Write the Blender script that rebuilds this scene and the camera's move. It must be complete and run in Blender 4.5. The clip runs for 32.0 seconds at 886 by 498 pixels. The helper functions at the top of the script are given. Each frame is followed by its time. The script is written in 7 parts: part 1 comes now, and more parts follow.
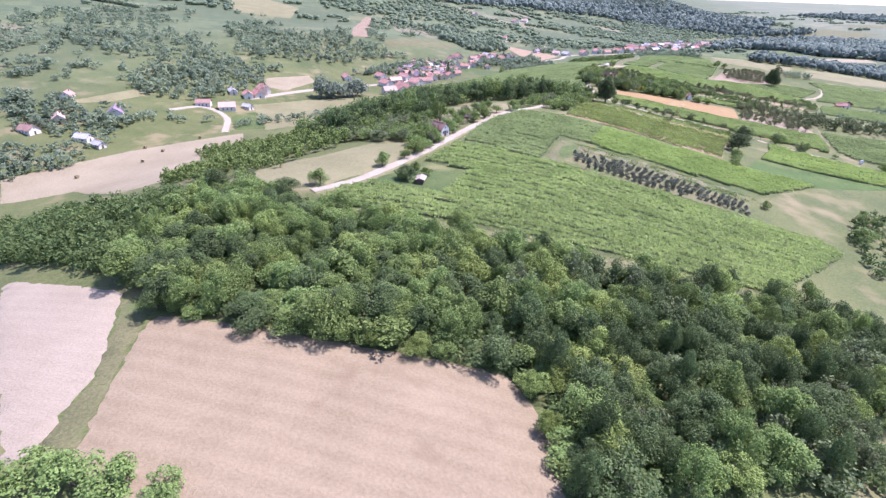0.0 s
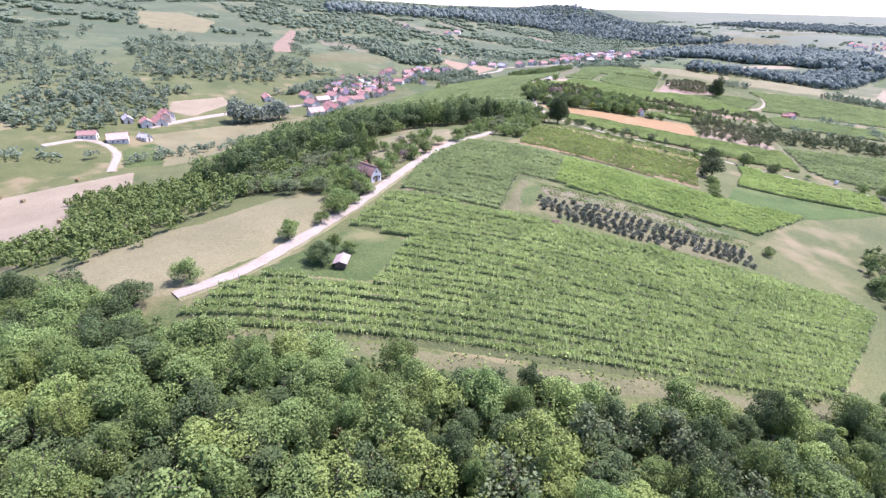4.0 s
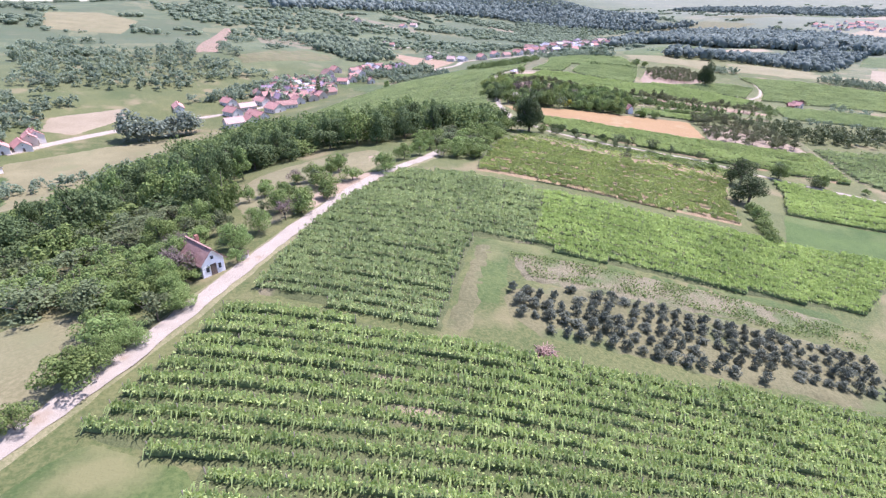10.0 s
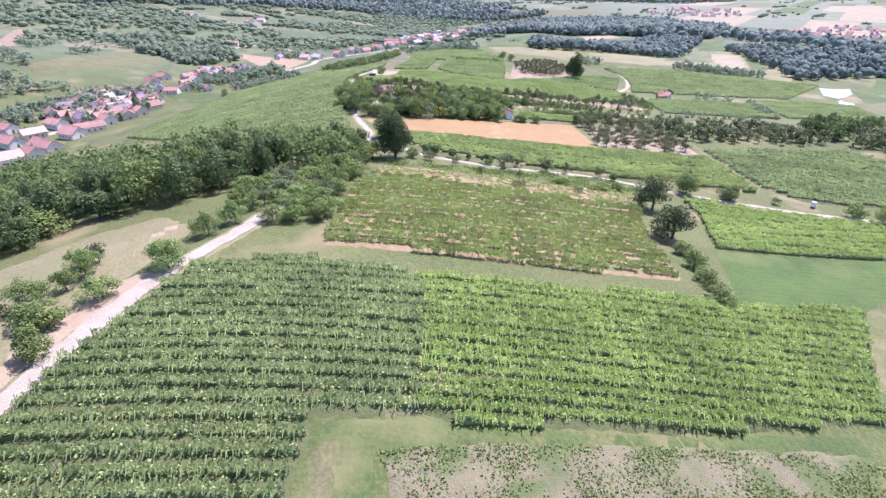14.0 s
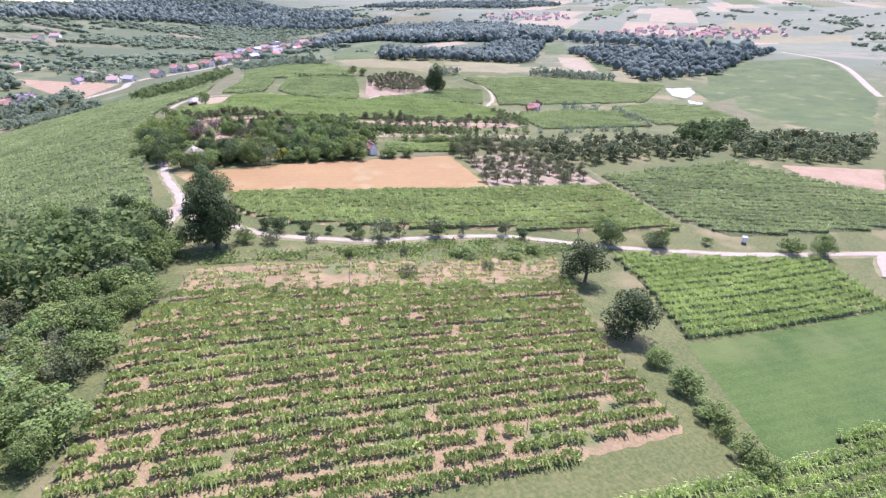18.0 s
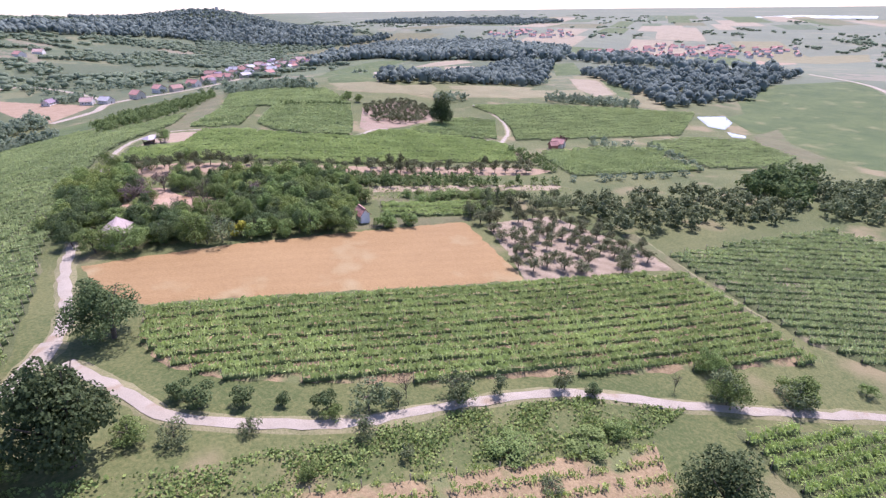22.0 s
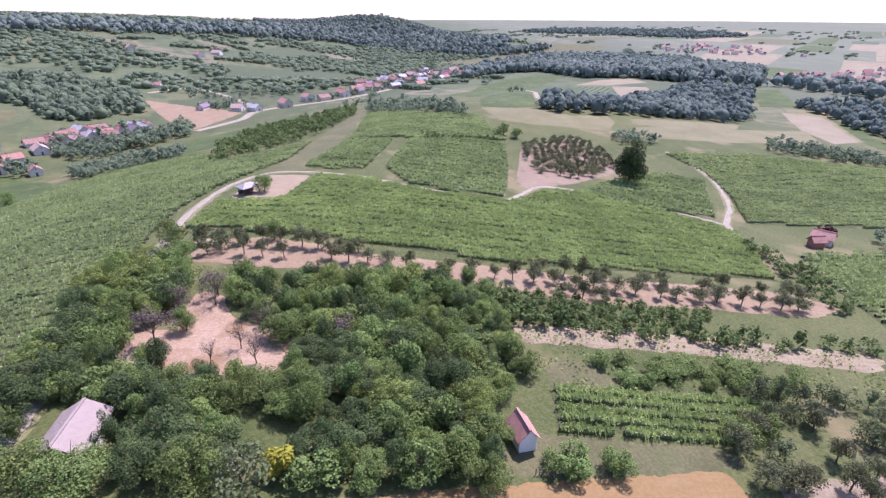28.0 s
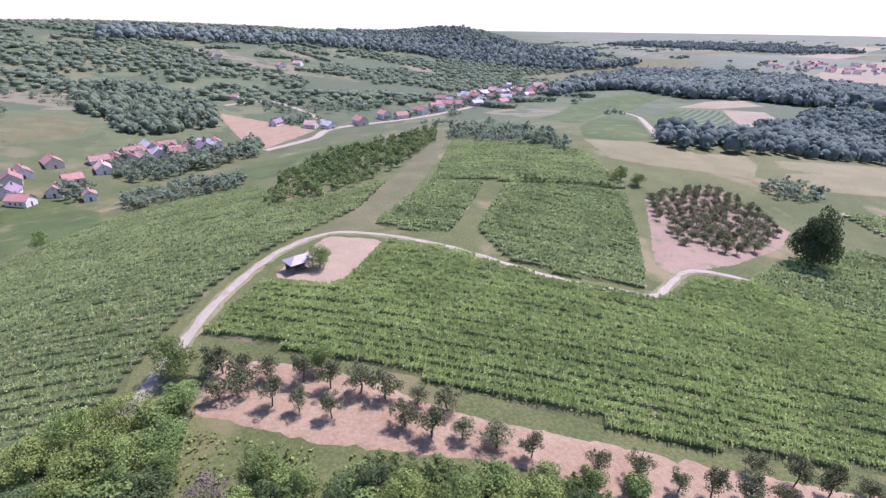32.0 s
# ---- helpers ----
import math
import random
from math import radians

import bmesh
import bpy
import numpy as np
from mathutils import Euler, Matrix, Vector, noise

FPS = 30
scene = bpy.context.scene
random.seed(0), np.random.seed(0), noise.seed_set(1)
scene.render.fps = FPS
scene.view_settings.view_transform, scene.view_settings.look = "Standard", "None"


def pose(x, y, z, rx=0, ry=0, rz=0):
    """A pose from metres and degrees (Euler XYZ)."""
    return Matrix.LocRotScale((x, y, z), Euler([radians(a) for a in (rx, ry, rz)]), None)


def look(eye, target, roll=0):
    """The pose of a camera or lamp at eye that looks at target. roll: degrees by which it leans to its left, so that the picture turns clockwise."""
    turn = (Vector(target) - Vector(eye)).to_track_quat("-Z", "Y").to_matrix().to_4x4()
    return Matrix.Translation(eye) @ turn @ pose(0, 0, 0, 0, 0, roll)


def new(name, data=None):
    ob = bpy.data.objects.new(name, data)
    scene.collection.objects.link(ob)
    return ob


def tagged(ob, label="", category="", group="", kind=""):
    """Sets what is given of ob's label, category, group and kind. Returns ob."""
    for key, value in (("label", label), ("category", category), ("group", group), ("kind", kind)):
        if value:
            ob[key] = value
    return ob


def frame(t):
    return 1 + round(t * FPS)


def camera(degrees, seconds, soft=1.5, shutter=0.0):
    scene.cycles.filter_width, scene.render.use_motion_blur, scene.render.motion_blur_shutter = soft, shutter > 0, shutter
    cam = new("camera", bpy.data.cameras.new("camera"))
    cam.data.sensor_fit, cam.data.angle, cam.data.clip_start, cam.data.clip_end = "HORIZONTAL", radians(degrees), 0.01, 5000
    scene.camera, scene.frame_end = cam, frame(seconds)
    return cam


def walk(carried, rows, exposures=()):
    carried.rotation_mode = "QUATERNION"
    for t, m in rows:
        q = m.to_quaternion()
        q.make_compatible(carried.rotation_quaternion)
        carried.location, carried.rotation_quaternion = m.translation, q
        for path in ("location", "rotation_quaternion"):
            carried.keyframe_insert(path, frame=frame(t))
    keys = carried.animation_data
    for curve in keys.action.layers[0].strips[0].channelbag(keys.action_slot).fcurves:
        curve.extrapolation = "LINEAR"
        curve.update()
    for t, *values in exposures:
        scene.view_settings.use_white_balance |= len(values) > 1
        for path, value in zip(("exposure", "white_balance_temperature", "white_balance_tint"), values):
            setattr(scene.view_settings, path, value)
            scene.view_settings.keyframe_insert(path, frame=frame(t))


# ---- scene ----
from mathutils import geometry

cam = camera(81.15, 32.0, soft=1.35)
PATH = [  # seconds, place, turn
    (0, 0.00, 0.00, 50.00, 63.093, -1.668, 0.790),
    (0.5, 0.63, 5.04, 49.93, 63.280, -1.746, 0.362),
    (1, 1.16, 10.09, 49.86, 63.497, -1.745, -0.695),
    (1.5, 1.52, 15.21, 49.79, 63.794, -1.684, -2.444),
    (2, 1.73, 20.38, 49.73, 63.997, -1.655, -3.526),
    (2.5, 1.84, 25.64, 49.66, 64.203, -1.651, -3.616),
    (3, 1.89, 30.88, 49.53, 64.372, -1.585, -5.367),
    (3.5, 1.90, 36.11, 49.34, 64.326, -1.490, -5.703),
    (5.5, 4.62, 56.62, 45.13, 64.678, -0.843, -10.025),
    (6, 6.40, 61.80, 44.09, 64.568, -0.574, -12.005),
    (6.5, 8.21, 66.99, 43.13, 64.414, -0.281, -14.601),
    (7, 10.09, 72.18, 42.36, 64.434, -0.193, -15.335),
    (7.5, 11.98, 77.37, 41.83, 64.402, -0.227, -14.886),
    (8, 13.83, 82.58, 41.52, 64.294, -0.272, -13.691),
    (8.5, 15.59, 87.76, 41.37, 64.145, -0.205, -12.548),
    (9, 17.34, 92.94, 41.30, 64.096, -0.133, -11.680),
    (9.5, 19.09, 98.08, 41.27, 64.037, -0.003, -10.818),
    (10, 20.87, 103.21, 41.20, 63.976, 0.124, -10.107),
    (10.5, 22.70, 108.32, 41.07, 63.842, 0.267, -9.784),
    (11, 24.64, 113.45, 40.90, 63.733, 0.413, -10.139),
    (11.5, 26.65, 118.60, 40.71, 63.596, 0.526, -12.084),
    (12, 28.74, 123.82, 40.53, 63.460, 0.597, -14.066),
    (12.5, 30.90, 129.04, 40.37, 63.336, 0.596, -15.725),
    (13, 33.13, 134.33, 40.29, 63.232, 0.615, -19.376),
    (13.5, 35.37, 139.64, 40.27, 63.157, 0.618, -22.576),
    (14, 37.62, 144.97, 40.30, 63.116, 0.587, -24.316),
    (14.5, 39.84, 150.19, 40.31, 63.083, 0.688, -25.866),
    (15, 42.04, 155.33, 40.27, 63.082, 0.733, -28.948),
    (15.5, 44.21, 160.40, 40.20, 63.065, 0.746, -31.219),
    (17.5, 56.01, 179.99, 39.46, 63.087, 1.000, -39.261),
    (18, 59.37, 184.64, 39.56, 63.544, 0.992, -40.217),
    (18.5, 62.74, 189.28, 39.64, 63.903, 0.973, -40.708),
    (19, 66.12, 193.91, 39.71, 64.249, 0.948, -40.795),
    (19.5, 69.52, 198.54, 39.76, 64.522, 0.931, -40.727),
    (20, 72.94, 203.19, 39.79, 64.837, 0.902, -40.628),
    (20.5, 76.35, 207.82, 39.83, 65.056, 0.913, -40.569),
    (21, 79.72, 212.47, 39.92, 65.103, 0.886, -40.417),
    (21.5, 83.03, 217.13, 40.03, 65.044, 0.824, -40.259),
    (22, 86.30, 221.90, 40.16, 65.001, 0.704, -40.148),
    (22.5, 89.50, 226.73, 40.28, 64.963, 0.589, -40.007),
    (23, 92.61, 231.63, 40.38, 65.027, 0.474, -39.811),
    (23.5, 95.61, 236.56, 40.47, 65.009, 0.393, -39.651),
    (24, 98.58, 241.60, 40.60, 65.003, 0.262, -39.395),
    (24.5, 101.53, 246.76, 40.74, 65.168, 0.267, -39.145),
    (26.5, 111.47, 267.78, 41.59, 65.503, 0.063, -32.613),
    (27, 113.57, 273.35, 41.64, 65.640, -0.053, -30.694),
    (27.5, 115.60, 278.94, 41.70, 65.775, -0.156, -27.239),
    (28, 117.48, 284.53, 41.76, 65.808, -0.268, -24.312),
    (28.5, 119.16, 290.15, 41.86, 65.883, -0.341, -22.044),
    (29, 120.60, 295.77, 42.02, 65.956, -0.404, -20.741),
    (29.5, 121.82, 301.41, 42.25, 66.136, -0.545, -19.687),
    (30, 122.85, 307.10, 42.51, 66.217, -0.570, -18.499),
    (30.5, 123.73, 312.84, 42.76, 66.401, -0.688, -17.090),
    (31, 124.50, 318.62, 42.98, 66.450, -0.758, -16.691),
    (31.5, 125.21, 324.45, 43.18, 66.636, -0.722, -16.516),
    (32, 125.89, 330.30, 43.38, 66.752, -0.706, -16.332),
]
walk(cam, [(t, pose(*place)) for t, *place in PATH], [(0, 1.38, 5850, 34), (3, 1.42, 5900, 36), (9, 1.36, 5900, 35), (14, 1.43, 5900, 34), (18, 1.32, 5900, 36), (22, 1.05, 5980, 38), (27, 0.95, 5950, 38), (32, 0.95, 5850, 39)])

# ---- world, sun ----
SUN = Vector((0.92 * math.cos(radians(60)), 0.40 * math.cos(radians(60)), math.sin(radians(60))))
sky = bpy.data.worlds.new("sky")
scene.world = sky
sky.use_nodes = True
sn = sky.node_tree.nodes
st = sn.new("ShaderNodeTexSky")
st.sky_type, st.sun_disc = "NISHITA", False
st.sun_elevation, st.sun_rotation = radians(60), math.atan2(0.92, 0.40)
st.altitude, st.air_density, st.dust_density, st.ozone_density = 200, 1.0, 0.7, 2.0
sky.node_tree.links.new(st.outputs[0], sn["Background"].inputs[0])
sn["Background"].inputs[1].default_value = 0.13
lamp = bpy.data.lights.new("sun", "SUN")
lamp.energy, lamp.angle, lamp.color = 4.4, radians(0.6), (1.0, 0.96, 0.90)
sun = new("sun", lamp)
sun.matrix_world = look(SUN * 300, (0, 0, 0))

# ---- relief: a ridge between a valley and a plain ----
KNOLLS = [-8.8, 4.7, 5.2, -4.7, -3.7, 0.8, -25.5, 18.7, 1.4, -2.1, -1.4, -0.6, -10.4, 0.2, 18.9, 1.2, 4.9, 4.9, 0.0, -10.3, 13.5, 5.1, 7.7, -0.7, 1.1, -6.7, 5.0, 16.9, 2.2, 6.5, 6.3, -3.4, -4.0, 10.4, 13.0, 10.3, -0.2, 12.9, -4.7, -2.8, 5.8, 10.7]
HILLS = [-7.4, 25.3, 21.1, -11.7, 0.8, -1.4, 0.4, 2.7, -3.7, 10.5, 40.5, 4.4, -17.0, 16.0, -22.0, 30.0, 11.4, 1.1, 6.3, -9.3, 0.6, 44.6, -5.4, -24.4, 17.8, -2.4, 24.4, 41.7, 11.6, 6.8]
KX, KY = np.meshgrid(np.linspace(-180, 340, 6), np.linspace(0, 640, 7))
HX, HY = np.meshgrid(np.linspace(-700, 1100, 5), np.linspace(-300, 1700, 6))


def mound(x, y, cx, cy, rx, ry, turn, top):
    c, s = math.cos(turn), math.sin(turn)
    u, v = (x - cx) * c + (y - cy) * s, (y - cy) * c - (x - cx) * s
    return top * np.exp(-((u / rx) ** 2) - (v / ry) ** 2)


def height(x, y):
    """The ground's height at a place, or at arrays of places."""
    x, y = np.asarray(x, float), np.asarray(y, float)
    h = np.full(np.broadcast(x, y).shape, -28.0)
    for cx, cy, top in zip(KX.ravel(), KY.ravel(), KNOLLS):
        h = h + top * np.exp(-((x - cx) ** 2 + (y - cy) ** 2) / 105.0**2)
    for cx, cy, top in zip(HX.ravel(), HY.ravel(), HILLS):
        h = h + top * np.exp(-((x - cx) ** 2 + (y - cy) ** 2) / 430.0**2)
    t = np.clip((np.hypot(x - 100, y - 300) - 1500) / 2900, 0, 1)
    h = h + 42 * t * t * (3 - 2 * t)
    return h + mound(x, y, 596, 1745, 150, 200, 0.25, 35) + mound(x, y, 420, 1830, 330, 220, 0.15, 11)


def ground_at(x, y):
    return float(height(x, y))


rng = np.random.default_rng(7)


# ---- materials ----
def material(name, dark, light, scale, rough=0.9, bump=0.0, fine=12.0, stripes=None, stain=None, translucent=0.0, vary=0.0, mid=0.5, hue=0.0, each=1.0, reach=0.17):
    """A procedural surface: two tones mixed by coarse and fine noise, with relief. stripes: (degrees, spacing in metres, strength)."""
    m = bpy.data.materials.new(name)
    m.use_nodes = True
    n, l = m.node_tree.nodes, m.node_tree.links
    p = n["Principled BSDF"]
    p.inputs["Roughness"].default_value = rough
    p.inputs["Specular IOR Level"].default_value = 0.08 if translucent else 0.25
    geo = n.new("ShaderNodeNewGeometry")
    co = geo.outputs["Position"]
    big = n.new("ShaderNodeTexNoise")
    big.inputs["Scale"].default_value, big.inputs["Detail"].default_value, big.inputs["Roughness"].default_value = scale, 4, 0.62
    small = n.new("ShaderNodeTexNoise")
    small.inputs["Scale"].default_value, small.inputs["Detail"].default_value, small.inputs["Roughness"].default_value = scale * fine, 3, 0.65
    for t in (big, small):
        l.new(co, t.inputs["Vector"])
    add = n.new("ShaderNodeMath")
    add.operation = "MULTIPLY_ADD"
    add.inputs[1].default_value = 0.55
    l.new(small.outputs[0], add.inputs[0])
    half = n.new("ShaderNodeMath")
    half.operation = "MULTIPLY"
    half.inputs[1].default_value = 0.45
    l.new(big.outputs[0], half.inputs[0])
    l.new(half.outputs[0], add.inputs[2])
    last = add.outputs[0]
    if stripes:
        turn = n.new("ShaderNodeMapping")
        turn.inputs["Rotation"].default_value = (0, 0, radians(-stripes[0]))
        l.new(co, turn.inputs[0])
        wave = n.new("ShaderNodeTexWave")
        wave.bands_direction = "Y"
        wave.inputs["Scale"].default_value = 0.314 / stripes[1]
        wave.inputs["Distortion"].default_value, wave.inputs["Detail"].default_value, wave.inputs["Detail Scale"].default_value = 1.6, 3, 0.6
        l.new(turn.outputs[0], wave.inputs["Vector"])
        more = n.new("ShaderNodeMath")
        more.operation = "MULTIPLY_ADD"
        more.inputs[1].default_value = stripes[2]
        l.new(wave.outputs["Fac"], more.inputs[0])
        shift = n.new("ShaderNodeMath")
        shift.operation = "SUBTRACT"
        shift.inputs[1].default_value = stripes[2] / 2
        l.new(last, shift.inputs[0])
        l.new(shift.outputs[0], more.inputs[2])
        last = more.outputs[0]
    if vary:
        info = n.new("ShaderNodeObjectInfo")
        span = n.new("ShaderNodeMath")
        span.operation = "MULTIPLY_ADD"
        span.inputs[1].default_value = vary * each
        l.new(info.outputs["Random"], span.inputs[0])
        isle = n.new("ShaderNodeMath")
        isle.operation = "MULTIPLY_ADD"
        isle.inputs[1].default_value = vary * 0.9
        l.new(geo.outputs["Random Per Island"], isle.inputs[0])
        low = n.new("ShaderNodeMath")
        low.operation = "SUBTRACT"
        low.inputs[1].default_value = vary * (0.45 + 0.5 * each)
        l.new(last, low.inputs[0])
        l.new(low.outputs[0], isle.inputs[2])
        l.new(isle.outputs[0], span.inputs[2])
        last = span.outputs[0]
    ramp = n.new("ShaderNodeValToRGB")
    ramp.color_ramp.elements[0].position, ramp.color_ramp.elements[1].position = mid - reach, mid + reach
    ramp.color_ramp.elements[0].color, ramp.color_ramp.elements[1].color = (*dark, 1), (*light, 1)
    l.new(last, ramp.inputs[0])
    colour = ramp.outputs[0]
    if stain:
        tone, at, size = stain
        patch = n.new("ShaderNodeTexNoise")
        patch.inputs["Scale"].default_value, patch.inputs["Detail"].default_value = size, 6
        l.new(co, patch.inputs["Vector"])
        edge = n.new("ShaderNodeMapRange")
        edge.inputs["From Min"].default_value, edge.inputs["From Max"].default_value = at, at + 0.12
        l.new(patch.outputs[0], edge.inputs["Value"])
        mix = n.new("ShaderNodeMix")
        mix.data_type = "RGBA"
        l.new(edge.outputs[0], mix.inputs[0])
        l.new(colour, mix.inputs[6])
        mix.inputs[7].default_value = (*tone, 1)
        colour = mix.outputs[2]
    if hue:
        info = n.new("ShaderNodeObjectInfo")
        span = n.new("ShaderNodeMapRange")
        span.inputs["To Min"].default_value, span.inputs["To Max"].default_value = 0.5 - hue, 0.5 + hue
        l.new(info.outputs["Random"], span.inputs["Value"])
        twist = n.new("ShaderNodeHueSaturation")
        l.new(span.outputs[0], twist.inputs["Hue"])
        l.new(colour, twist.inputs["Color"])
        colour = twist.outputs[0]
    l.new(colour, p.inputs["Base Color"])
    if bump:
        b = n.new("ShaderNodeBump")
        b.inputs["Strength"].default_value, b.inputs["Distance"].default_value = min(1.0, bump), 0.18
        l.new(small.outputs[0], b.inputs["Height"])
        l.new(b.outputs[0], p.inputs["Normal"])
    if translucent:
        thin = n.new("ShaderNodeBsdfTranslucent")
        l.new(colour, thin.inputs[0])
        both = n.new("ShaderNodeMixShader")
        both.inputs[0].default_value = translucent
        l.new(p.outputs[0], both.inputs[1])
        l.new(thin.outputs[0], both.inputs[2])
        l.new(both.outputs[0], n["Material Output"].inputs[0])
    return m


